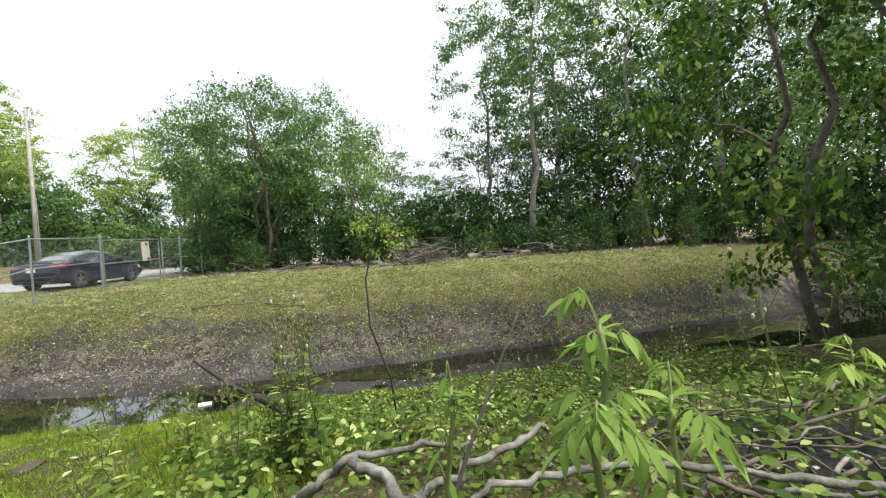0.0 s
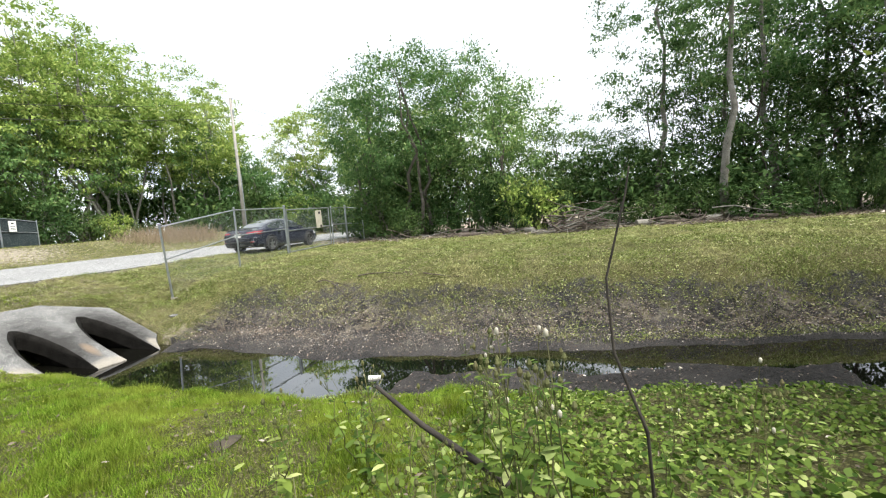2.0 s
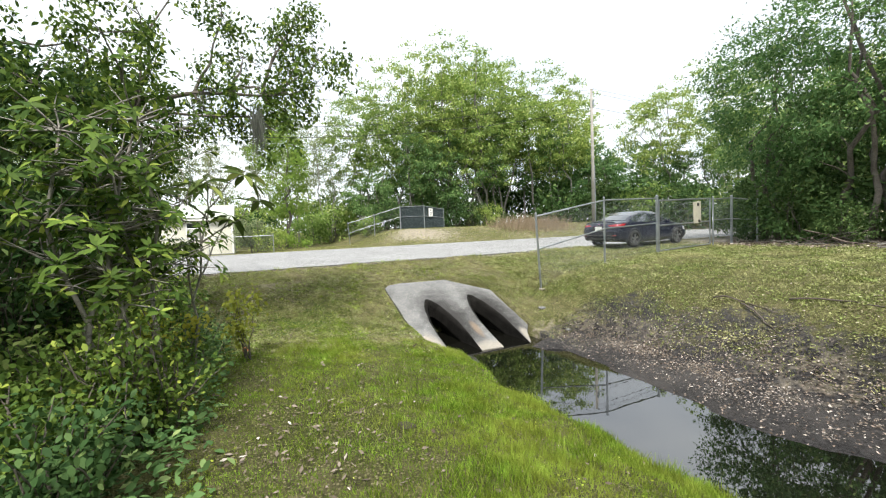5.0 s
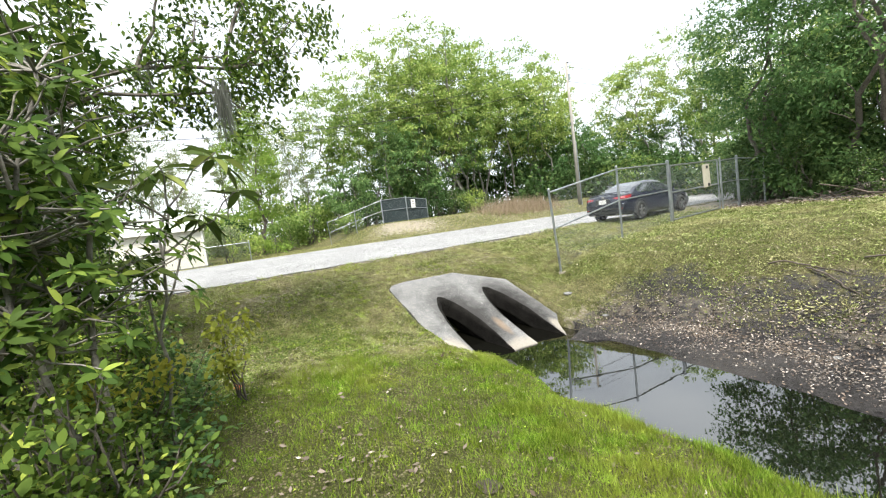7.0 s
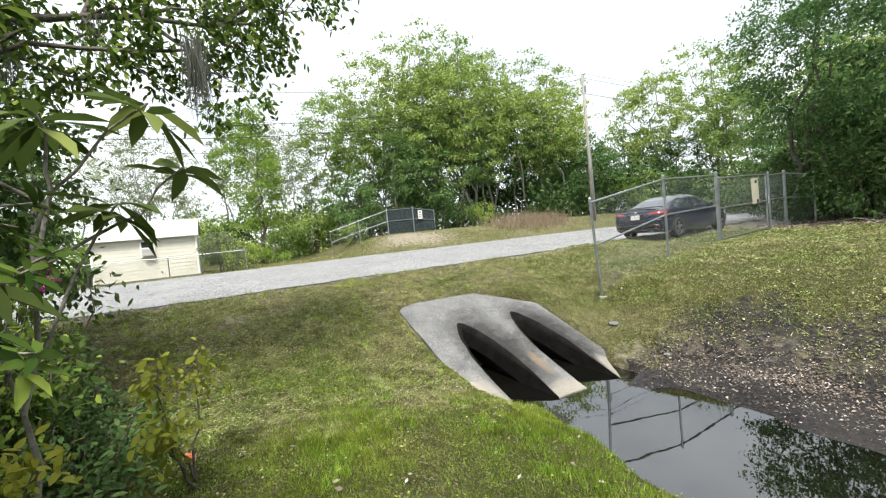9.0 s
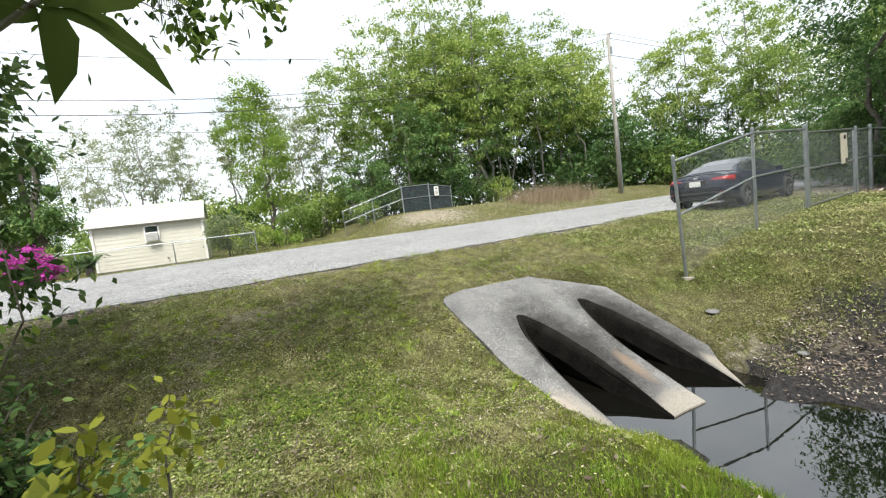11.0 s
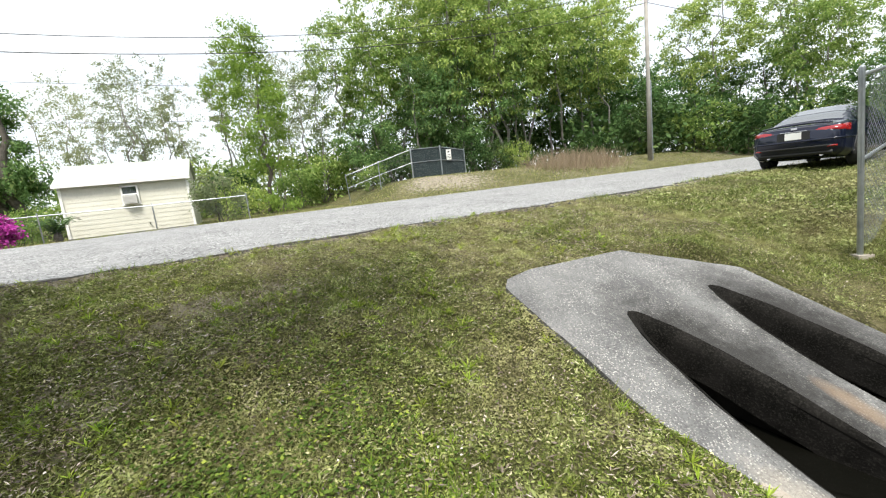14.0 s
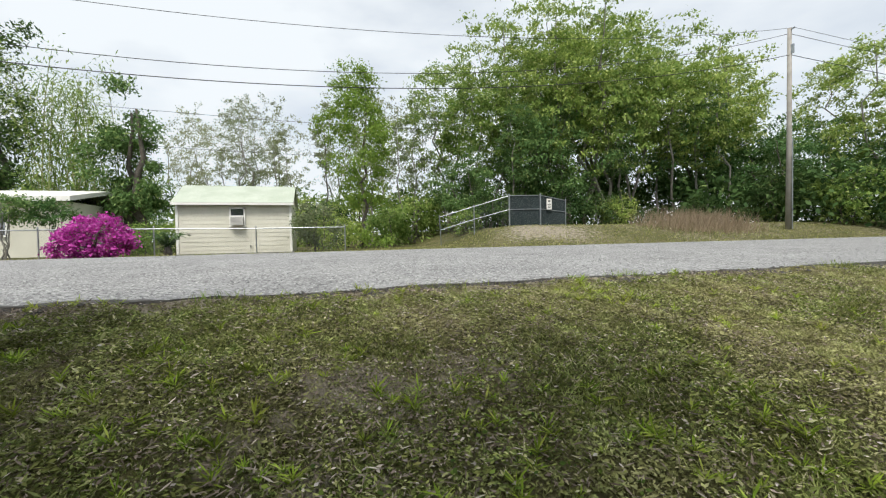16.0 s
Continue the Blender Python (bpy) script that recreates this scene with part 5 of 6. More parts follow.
for x, y, s in ((-31.5, 2.6, 0.7), (-36.5, -3.0, 0.9), (-37.5, -5.0, 1.0), (-35.8, -6.6, 0.7), (-38.5, -0.5, 1.0), (-31.0, -5.2, 0.55), (-39, 2.5, 1.1), (-41, 6.5, 1.2), (-44, 1, 1.6), (-46, -6, 1.7), (-42, -11, 1.6), (-44, -16, 1.8), (-43, 9, 1.6), (-47, 10, 2.0), (-40, -20, 1.6), (-44, -24, 2.0), (-50, 0, 2.2), (-52, 6, 2.2)):
    again(lightbush if int(x) % 3 else bush, x, y, s, R.uniform(0, 360))


def cycad(x, y):
    rs = np.random.RandomState(38)
    root = thing("cycad", standing(x, y), "low cycad with arching dark green fronds behind the fence", "plant")
    part("trunk", Geo().tube([(0, 0, -0.05), (0, 0, 0.2), (0, 0, 0.4)], [0.14, 0.15, 0.09], 10), BARK, root)
    for i in range(16):
        a, reach, rise = i * 2.4, rs.uniform(0.6, 0.85), rs.uniform(0.15, 0.6)
        s = np.linspace(0, 1, 12)
        out = np.array((math.cos(a), math.sin(a), 0))
        side = np.array((-out[1], out[0], 0))
        rib = out * (reach * s)[:, None] + np.array((0, 0, 1.0)) * (0.38 + rise * np.sin(s * 2.2))[:, None]
        g = Geo()
        reach_s = 0.17 * (1.1 - 0.75 * s)
        for sgn in (1, -1):
            tips = rib[:-1] + (side * sgn + out * 0.6) * reach_s[:-1, None] - (0, 0, 0.02)
            g.add(np.concatenate([rib, tips]), [(k, k + 1, 12 + k) for k in range(11)])
        g.tube(rib, np.linspace(0.010, 0.004, 12), 4)
        part("frond", g, LEAF_DARK, root)


cycad(-28.7, -3.45)


CANE = surface("green_cane", (0.16, 0.19, 0.06), (0.24, 0.25, 0.1), 2, 30, 0.6, bump=0.1)


def bamboo():
    rs = np.random.RandomState(41)
    root = thing("bamboo_clump", standing(-38.2, -10.9), "tall arching bamboo clump with light feathery leaves", "bamboo")
    P, D = [], []
    for i in range(34):
        f = np.array((rs.normal(0, 0.7), rs.normal(0, 0.9), -0.1))
        a = rs.uniform(0, 2 * np.pi)
        h = rs.uniform(7.5, 12)
        reach = rs.uniform(0.8, 2.6)
        s = np.linspace(0, 1, 9)
        line = f + np.stack([np.cos(a) * reach * s ** 2.2, np.sin(a) * reach * s ** 2.2, h * (s - 0.12 * s ** 4)], -1)
        part("cane", Geo().tube(line, np.linspace(0.035, 0.008, 9), 5, False), CANE, root)
        k = rs.randint(2, 9, 250)
        q = line[np.clip(k, 0, 8)] + rs.normal(0, 0.36, (250, 3))
        P.append(q)
        D.append(rs.normal(0, 1, (250, 3)) + (np.cos(a), np.sin(a), -0.8))
    P, D = np.concatenate(P), np.concatenate(D)
    part("leaves", quads_mesh("leaves", leaf_corners(P, D, rs.normal(0, 0.5, P.shape) + (0, 0, 1), rs.uniform(0.2, 0.38, len(P)), np.full(len(P), 0.06)), 4, LEAF_SPRING), LEAF_SPRING, root)


bamboo()
sg = Geo().box((0, 0, 0), (0.03, 0.34, 0.62))
notice = tagged(new("notice_sign", sg.mesh("notice_sign", WHITE)), "white notice sign on the screened enclosure fence", "sign")
notice.matrix_basis = pose(-32.74, 14.75, gz(-32.8, 14.75) + 1.25, 0, 0, 4)
for z, s in ((0.17, 0.16), (-0.02, 0.06), (-0.12, 0.05), (-0.2, 0.05)):
    part("print", Geo().box((0.018, 0, z), (0.006, 0.22 if s < 0.1 else 0.12, s * 0.55)), BLACK, notice, "dark print")


# ---- brush and logs along the lawn edge ----
def brush_pile(x, y, n, w, h, seed, label):
    rs = np.random.RandomState(seed)
    root = thing("brush_pile", standing(x, y), label, "brush pile", "brush heaps along the lawn edge")
    for i in range(n):
        c = np.array((rs.normal(0, w * 0.4), rs.normal(0, 0.35), rs.uniform(0.03, h) * rs.uniform(0.3, 1)))
        a = rs.uniform(-0.6, 0.6) + (rs.rand() < 0.3) * 1.2
        d = np.array((math.cos(a), math.sin(a), rs.normal(0, 0.22))) * rs.uniform(0.4, 1.3)
        lo, hi = c - d, c + d
        lo[2], hi[2] = max(lo[2], 0.02), max(hi[2], 0.02)
        part("branch", Geo().tube(*limb(rs, lo, hi, rs.uniform(0.008, 0.034), 0.006, 5, 0.1), 5), DRYWOOD if rs.rand() < 0.7 else LICHEN, root)


brush_pile(-1.1, 17.4, 80, 1.15, 1.0, 51, "tangled heap of dry brown cut branches on the lawn edge")
brush_pile(-5.0, 17.9, 26, 2.6, 0.22, 52, "scattered dry branches and sticks along the undergrowth")
brush_pile(-8.5, 18.3, 24, 2.4, 0.2, 53, "scattered dry branches under the bushy tree")
brush_pile(2.6, 17.6, 26, 2.2, 0.25, 54, "low heap of dry sticks at the tree line")
for i, (x, y, rz, L, r) in enumerate(((-4.0, 17.6, 12, 0.5, 0.14), (-3.2, 17.9, -30, 0.4, 0.12), (-5.6, 17.7, 5, 1.1, 0.09), (0.9, 17.6, 20, 0.5, 0.13), (1.7, 17.9, -15, 0.45, 0.12), (3.2, 18.3, 0, 0.5, 0.13), (4.6, 18.0, 10, 0.7, 0.1), (-2.6, 17.3, 8, 0.9, 0.07))):
    g = Geo().tube([(-L / 2, 0, r), (0, 0.02, r * 1.02), (L / 2, 0, r * 0.95)], [r, r * 0.96, r * 0.9], 12)
    lg = new("log", g.mesh("log", PALE_BARK if i % 2 else DRYWOOD))
    lg.matrix_basis = pose(x, y, gz(x, y) - 0.01, 0, 0, rz)
    tagged(lg, "short cut log lying on leaf litter", "log", "cut logs along the lawn edge")


# ---- plants beside the walk ----
def leaf6(c, d, up, length, width, fold=0.0, curl=0.25):
    """Six-cornered pointed leaves with a drooping tip."""
    d = d / (np.linalg.norm(d, axis=1)[:, None] + 1e-9)
    s = np.cross(d, up)
    s /= np.linalg.norm(s, axis=1)[:, None] + 1e-9
    n = np.cross(s, d)
    L, W = np.reshape(length, (-1, 1)), np.reshape(width, (-1, 1)) * 0.5
    p1, p2, p3 = c + d * L * 0.35 - n * L * curl * 0.08, c + d * L * 0.7 - n * L * curl * 0.4, c + d * L - n * L * curl
    return np.stack([c, p1 + s * W, p2 + s * W * 0.85, p3, p2 - s * W * 0.85, p1 - s * W], 1)


def whorl(rs, tip, axis, n, length, width, rise=0.25):
    """A rosette of leaves round a twig's end."""
    axis = np.array(axis, float) / np.linalg.norm(axis)
    ref = np.array((1.0, 0.2, 0.1))
    a = np.cross(axis, ref)
    a /= np.linalg.norm(a)
    b = np.cross(axis, a)
    t = np.arange(n) * 2.4 + rs.uniform(0, 6)
    d = np.cos(t)[:, None] * a + np.sin(t)[:, None] * b + axis * rs.uniform(rise - 0.35, rise + 0.5, n)[:, None]
    L = length * rs.uniform(0.7, 1.15, n)
    return leaf6(np.repeat([tip], n, 0) - axis * rs.uniform(0, 0.08, n)[:, None], d, np.repeat([axis], n, 0) + rs.normal(0, 0.15, (n, 3)), L, L * width, curl=0.35)


def rosette_bush():
    rs = np.random.RandomState(61)
    root = thing("evergreen_shrub", standing(-6.95, 0.85), "tall evergreen shrub with whorls of pointed glossy leaves", "shrub")
    lv = []
    for s in range(5):
        g = Geo()
        top = np.array((rs.normal(0, 0.3), rs.normal(0, 0.3), rs.uniform(2.2, 3.0)))
        line, rr = limb(rs, (rs.normal(0, 0.12), rs.normal(0, 0.12), -0.1), top, 0.028, 0.010, 8, 0.08)
        g.tube(line, rr, 7)
        for i in range(46):
            k = rs.randint(4, 8)
            a = rs.uniform(0, 2 * np.pi)
            rad = rs.uniform(0.15, 0.75)
            tip = line[k] + np.array((math.cos(a) * rad, math.sin(a) * rad, rs.uniform(-0.1, 0.4)))
            if np.hypot(tip[0], tip[1]) > 0.88:
                tip[:2] *= 0.88 / np.hypot(tip[0], tip[1])
            g.tube(*limb(rs, line[k], tip, 0.009, 0.004, 4, 0.1), 4, False)
            lv.append(whorl(rs, tip, np.array((math.cos(a) * 0.8, math.sin(a) * 0.8, 0.7)), 11, 0.115, 0.32))
        part("stem", g, PALE_BARK, root, smooth=True)
    part("leaves", quads_mesh("leaves", np.concatenate(lv), 6, LEAF_EVER), LEAF_EVER, root)


rosette_bush()


def broadleaf_sapling():
    rs = np.random.RandomState(62)
    o = np.array(standing(-7.95, 1.15))
    root = thing("sapling", tuple(o), "slender sapling with rosettes of long drooping leaves", "sapling")
    g, lv = Geo(), []
    stem, rr = limb(rs, (0, 0, -0.1), np.array((-7.9, 1.42, 2.75)) - o, 0.017, 0.010, 8, 0.03)
    g.tube(stem, rr, 8)
    for tip, i, n in (((-8.07, 1.85, 3.32), 6, 10), ((-7.92, 1.42, 3.2), 7, 9), ((-8.05, 1.66, 2.78), 4, 8), ((-8.12, 1.98, 2.98), 6, 4), ((-7.75, 1.0, 3.05), 7, 7), ((-7.85, 1.15, 2.5), 4, 6)):
        tip = np.array(tip) - o
        line, r2 = limb(rs, stem[i], tip, 0.011, 0.006, 6, 0.12)
        part("twig", Geo().tube(line, r2, 6, False), PALE_BARK, root, smooth=True)
        lv.append(whorl(rs, tip, tip - stem[i] + (0, 0, 0.4), n + 3, 0.32, 0.26, -0.1))
    part("stem", g, PALE_BARK, root, smooth=True)
    part("leaves", quads_mesh("leaves", np.concatenate(lv), 6, LEAF_THICK), LEAF_THICK, root)


broadleaf_sapling()


def twig_shrub(seed, x, y, h, r, n, leaf, mat, label, width=0.5, name="shrub", first=2):
    rs = np.random.RandomState(seed)
    root = thing(name, standing(x, y), label, "shrub", "shrubs beside the walk")
    g, P, D = Geo(), [], []
    for i in range(n):
        a = rs.uniform(0, 2 * np.pi)
        tip = np.array((math.cos(a) * r * rs.uniform(0.2, 1), math.sin(a) * r * rs.uniform(0.2, 1), h * rs.uniform(0.45, 1)))
        line, rr = limb(rs, (rs.normal(0, 0.05), rs.normal(0, 0.05), -0.05), tip, 0.012, 0.004, 7, 0.12)
        g.tube(line, rr, 5, False)
        k = rs.randint(first, 7, 72)
        P.append(line[k] + rs.normal(0, 0.07, (72, 3)))
        D.append(rs.normal(0, 1, (72, 3)) + (math.cos(a) * 0.5, math.sin(a) * 0.5, 0))
    part("branchwork", g, BARK, root)
    P, D = np.concatenate(P), np.concatenate(D)
    L = leaf * rs.uniform(0.6, 1.3, len(P))
    part("leaves", quads_mesh("leaves", leaf6(P, D, rs.normal(0, 0.4, P.shape) + (0, 0, 1), L, L * width), 6, mat), mat, root)
    return root


for i, (x, y, h, r, n, leaf, mat, lab) in enumerate((
        (-8.95, 1.75, 0.95, 0.42, 5, 0.075, LEAF_YELLOW, "spindly shrub with yellow-green young leaf tips"),
        (-9.3, 0.5, 1.7, 0.8, 34, 0.07, LEAF_EVER, "loose green shrub with thin stems in long grass"),
        (-8.6, 0.3, 1.3, 0.7, 32, 0.07, LEAF_EVER, "low bushy green shrub at the path side"),
        (-10.4, 0.2, 2.1, 0.8, 36, 0.07, LEAF_EVER, "twiggy green shrub beneath the overhanging tree"),
        (-7.4, 0.25, 0.9, 0.8, 34, 0.075, LEAF_SPRING, "low leafy green shrub beside the walk"),
        (-6.75, 1.0, 1.25, 0.6, 30, 0.06, LEAF_EVER, "fine-leaved green shrub at the foot of the evergreen"),
        (-5.6, 0.75, 0.8, 0.6, 28, 0.06, LEAF_DARK, "low dark shrub in dead leaves"),
        (-6.2, 0.35, 0.8, 0.7, 32, 0.075, LEAF_EVER, "low leafy shrub in the weeds"),
        (-9.9, -0.6, 2.4, 0.9, 40, 0.08, LEAF_DARK, "dark leafy shrub under the trees"),
        (-8.2, -0.7, 2.6, 1.0, 44, 0.09, LEAF_DARK, "tall dark shrub behind the saplings"),
        (-6.4, -0.8, 2.8, 1.0, 44, 0.09, LEAF_EVER, "tall leafy shrub behind the evergreen"),
        (-11.3, -1.0, 1.6, 0.8, 32, 0.08, LEAF_EVER, "green shrub near the road edge"),
        (-7.75, 1.0, 0.95, 0.4, 4, 0.07, LEAF_YELLOW, "thin shrub with hanging yellow-green leaves"),
        (-9.0, 1.0, 0.7, 0.6, 26, 0.055, LEAF_DARK, "low dark fine-leaved shrub in the shade"),
        (-7.9, 0.75, 0.75, 0.7, 30, 0.055, LEAF_EVER, "low fine-leaved green shrub among grass"),
        (-10.1, 0.75, 1.0, 0.6, 26, 0.06, LEAF_DARK, "dark leafy shrub at the foot of the bank"))):
    twig_shrub(70 + i, x, y, h, r, n, leaf, mat, lab, first=5 if mat is LEAF_YELLOW else 2)


def hanging_oak():
    rs = np.random.RandomState(63)
    o = np.array(standing(-11.4, -2.6))
    root = thing("oak_tree", tuple(o), "oak with limbs reaching over the bank and hanging grey moss", "tree")
    g = Geo()
    trunk, rr = limb(rs, (0, 0, -0.3), (0.5, 0.9, 4.6), 0.26, 0.17, 8, 0.05)
    g.tube(trunk, rr, 10)
    trunk2, rr2 = limb(rs, trunk[-1], (0.3, 0.2, 8.6), 0.15, 0.04, 7, 0.05)
    g.tube(trunk2, rr2, 8)
    main, mr = limb(rs, trunk[6], np.array((-10.7, 2.6, 5.15)) - o, 0.06, 0.018, 9, 0.06)
    g.tube(main, mr, 8)
    low, lr = limb(rs, trunk[5], np.array((-10.2, 2.15, 4.55)) - o, 0.045, 0.014, 9, 0.05)
    g.tube(low, lr, 7)
    cl = [(-10.58, 3.05, 5.25), (-10.65, 3.2, 5.8), (-10.75, 2.75, 5.6), (-10.69, 2.5, 4.8), (-10.5, 2.3, 4.4), (-10.7, 2.1, 5.2), (-10.75, 1.9, 5.7), (-10.7, 1.4, 5.1), (-10.6, 1.05, 4.3), (-10.5, 0.7, 4.7), (-10.5, 0.6, 3.8), (-10.6, 0.6, 5.4),
          (-10.67, 1.5, 4.5), (-10.9, 2.6, 6.2), (-10.9, 1.6, 6.5), (-10.8, 0.4, 6.2), (-11.0, 2.9, 6.7), (-10.3, 0.0, 3.6), (-10.4, -0.2, 4.6), (-10.6, -0.4, 5.6), (-10.7, -0.3, 6.8), (-11.2, 0.9, 7.4), (-9.6, -0.6, 4.6), (-9.4, 0.2, 5.3), (-9.8, -1.4, 5.8), (-10.3, -1.8, 7.0),
          (-11.6, -1.9, 8.2), (-12.4, -2.6, 7.2), (-11.9, -3.8, 7.0), (-10.2, -3.2, 6.2), (-9.3, -1.8, 3.9), (-8.9, -1.0, 4.4), (-11.6, -0.6, 7.6), (-12.3, -3.3, 5.6)]
    P = []
    for c in cl:
        c = np.array(c) - o
        src = main if c[1] > 3.6 else (low if c[1] > 2.6 else trunk2)
        k = int(np.argmin(np.linalg.norm(src - c, axis=1)))
        g.tube(*limb(rs, src[max(k - 1, 0)], c, 0.03, 0.008, 6, 0.1), 5, False)
        for j in range(7):
            e = c + rs.normal(0, 0.33, 3) * (1, 1, 0.75)
            g.tube(*limb(rs, c, e, 0.008, 0.003, 3, 0.05), 3, False)
            P.append(e + rs.normal(0, 0.12, (64, 3)))
    part("trunk", g, BARK, root, smooth=True)
    P = np.concatenate(P)
    part("crown", quads_mesh("crown", leaf6(P, rs.normal(0, 1, P.shape) - (0, 0, 0.5), rs.normal(0, 0.55, P.shape) + (0, 0, 1), rs.uniform(0.06, 0.115, len(P)), rs.uniform(0.03, 0.055, len(P))), 6, LEAF_EVER), LEAF_EVER, root)
    for c, n, L in (((-10.18, 2.06, 4.55), 320, 0.6), ((-10.6, 1.2, 4.9), 90, 0.4), ((-10.4, 0.6, 4.3), 90, 0.45)):
        ms = []
        for i in range(n):
            b = np.array(c) - o + rs.normal(0, 0.06, 3) * (1, 1, 1.5)
            l = L * rs.uniform(0.4, 1.1)
            s = rs.normal(0, 0.04, 3)
            w = np.array((rs.normal(0, 0.002), rs.normal(0, 0.002), 0))
            ms.append([b - w, b + w, b + s + w * 0.6 - (0, 0, l), b + s - w * 0.6 - (0, 0, l)])
        part("hanging_moss", quads_mesh("hanging_moss", np.array(ms), 4, MOSSM), MOSSM, root, "grey hanging moss")


hanging_oak()
for i, (x, y, h, r) in enumerate(((-12.3, -0.4, 5.6, 1.25), (-11.0, -1.0, 5.2, 1.3), (-9.3, -1.5, 4.6, 1.3), (-12.3, -3.4, 6.0, 1.6), (-7.4, -1.9, 5.0, 1.4))):
    tree(64 + i, h, r, 0.4, 6500, 0.115, LEAF_DARK, clumps=80, clump=0.45, stems=2, spread=0.25, trunk_r=0.05, limbs=60, at=standing(x, y), label="dark leafy young tree shading the bank", group="young trees beside the walk")

# the dark tree over the ditch near the start, and its neighbours
tree(81, 8.6, 3.1, 1.0, 15000, 0.115, LEAF_EVER, clumps=120, clump=0.55, stems=3, spread=0.45, trunk_r=0.075, at=standing(5.9, 6.05), label="dark leafy tree with bent stems leaning over the ditch", limbs=60, droop=0.7)
tree(82, 9.5, 3.0, 2.2, 9000, 0.13, LEAF_MID, clumps=100, clump=0.65, stems=2, spread=0.3, trunk_r=0.1, at=standing(9.3, 8.2), label="dense dark tree beside the muddy water", limbs=50)
tree(83, 7.0, 2.6, 0.5, 9000, 0.13, LEAF_DARK, clumps=80, clump=0.6, stems=2, spread=0.3, trunk_r=0.08, at=standing(8.8, 4.2), label="dark thicket tree on the near bank", limbs=40)
for x, y, s in ((7.0, 3.6, 0.5), (7.2, 1.6, 0.8), (4.6, 0.2, 0.6), (3.6, -1.6, 0.7), (0.5, -3.0, 0.9), (-3, -3.2, 0.9), (-5.2, -2.4, 0.8), (11.5, 6.4, 0.9), (10.6, 11.3, 0.7), (13.4, 10.5, 1.0)):
    again(bush, x, y, s, R.uniform(0, 360), label="dark green bush in the thicket behind the walk")
# Unseen trees added beside the walk; the first two shade the start.
for x, y, s in ((4.4, -4.8, 0.95), (6.2, -2.0, 0.85), (-4, -7, 0.8), (-9, -8, 0.85), (8.5, -3.5, 0.9), (12.5, 3.0, 1.0)):
    again(darktree, x, y, s, R.uniform(0, 360), label="unseen dense dark tree added beside the walk")


# ---- near bank plants at the start ----
STALKM = surface("green_stalk", (0.12, 0.16, 0.05), (0.18, 0.22, 0.07), 6, 40, 0.6, bump=0.1)


def palm_leaf_plant(seed, x, y, h, n, leaf, mat, label, lobes=8, width=0.27, spread=0.2, low=0.25):
    """Upright herb whose leaves part into long fingers."""
    rs = np.random.RandomState(seed)
    root = thing("herb", standing(x, y), label, "plant", "tall herbs on the near bank")
    g, lv = Geo(), []
    stem, rr = limb(rs, (0, 0, -0.05), (rs.normal(0, 0.015), rs.normal(0, 0.015), h), 0.014, 0.006, 9, 0.03)
    g.tube(stem, rr, 7)
    for i in range(n):
        s = low + (1 - low) * i / (n - 1)
        k = min(int(s * 8), 8)
        a = i * 2.4 + rs.uniform(-0.3, 0.3)
        out = np.array((math.cos(a), math.sin(a), 0.0))
        reach = spread * rs.uniform(0.75, 1.2) * (1.25 - 0.75 * s)
        t = np.linspace(0, 1, 6)[:, None]
        rib = stem[k] + out * reach * t + np.array((0, 0, 1.0)) * (0.09 * np.sin(t * 2.4) - 0.02 * t)
        part("leaf_stalk", Geo().tube(rib, np.linspace(0.0045, 0.002, 6), 4, False), STALKM, root)
        side = np.array((-out[1], out[0], 0))
        for q, (u, fan) in enumerate(((0.55, 1.25), (0.75, 1.1), (0.9, 0.9), (1.0, 0.0))[-max(1, lobes // 2):]):
            at = np.array([np.interp(u, t[:, 0], rib[:, m]) for m in range(3)])
            for sg in ((1, -1) if fan else (0,)):
                d = out * math.cos(fan) + side * sg * math.sin(fan) + np.array((0, 0, rs.uniform(-0.75, -0.2)))
                L = leaf * rs.uniform(0.8, 1.2) * (1.1 - 0.35 * s)
                lv.append(leaf6(at[None], d[None], np.array([[rs.normal(0, 0.3), rs.normal(0, 0.3), 1.0]]), np.array([L]), np.array([L * width]), curl=0.45))
    lv.append(whorl(rs, stem[-1], (0, 0, 1), 9, leaf * 0.75, width, 0.35))
    part("stem", g, STALKM, root, smooth=True)
    part("leaves", quads_mesh("leaves", np.concatenate(lv), 6, mat), mat, root)


palm_leaf_plant(91, 0.60, 1.16, 0.92, 15, 0.088, LEAF_HERB, "lime-green herb with drooping compound leaves on the bank", spread=0.14, low=0.5)
palm_leaf_plant(92, 0.86, 1.40, 0.66, 12, 0.115, LEAF_HERB, "spreading lime-green herb beside the brush", spread=0.18)
palm_leaf_plant(93, 0.58, 1.20, 0.40, 9, 0.11, LEAF_HERB, "low lime-green herb over dead branches", spread=0.17)
palm_leaf_plant(95, 2.35, 2.5, 0.5, 7, 0.13, LEAF_HERB, "small lime-green herb beyond the stick heap", spread=0.14)
palm_leaf_plant(96, 1.55, 2.95, 0.42, 7, 0.11, LEAF_LIME, "small leafy herb on the bank edge", spread=0.12)
palm_leaf_plant(94, 0.24, 1.41, 0.74, 16, 0.10, LEAF_LIME, "upright leafy green herb with a bud spike", lobes=2, width=0.26, spread=0.05, low=0.15)


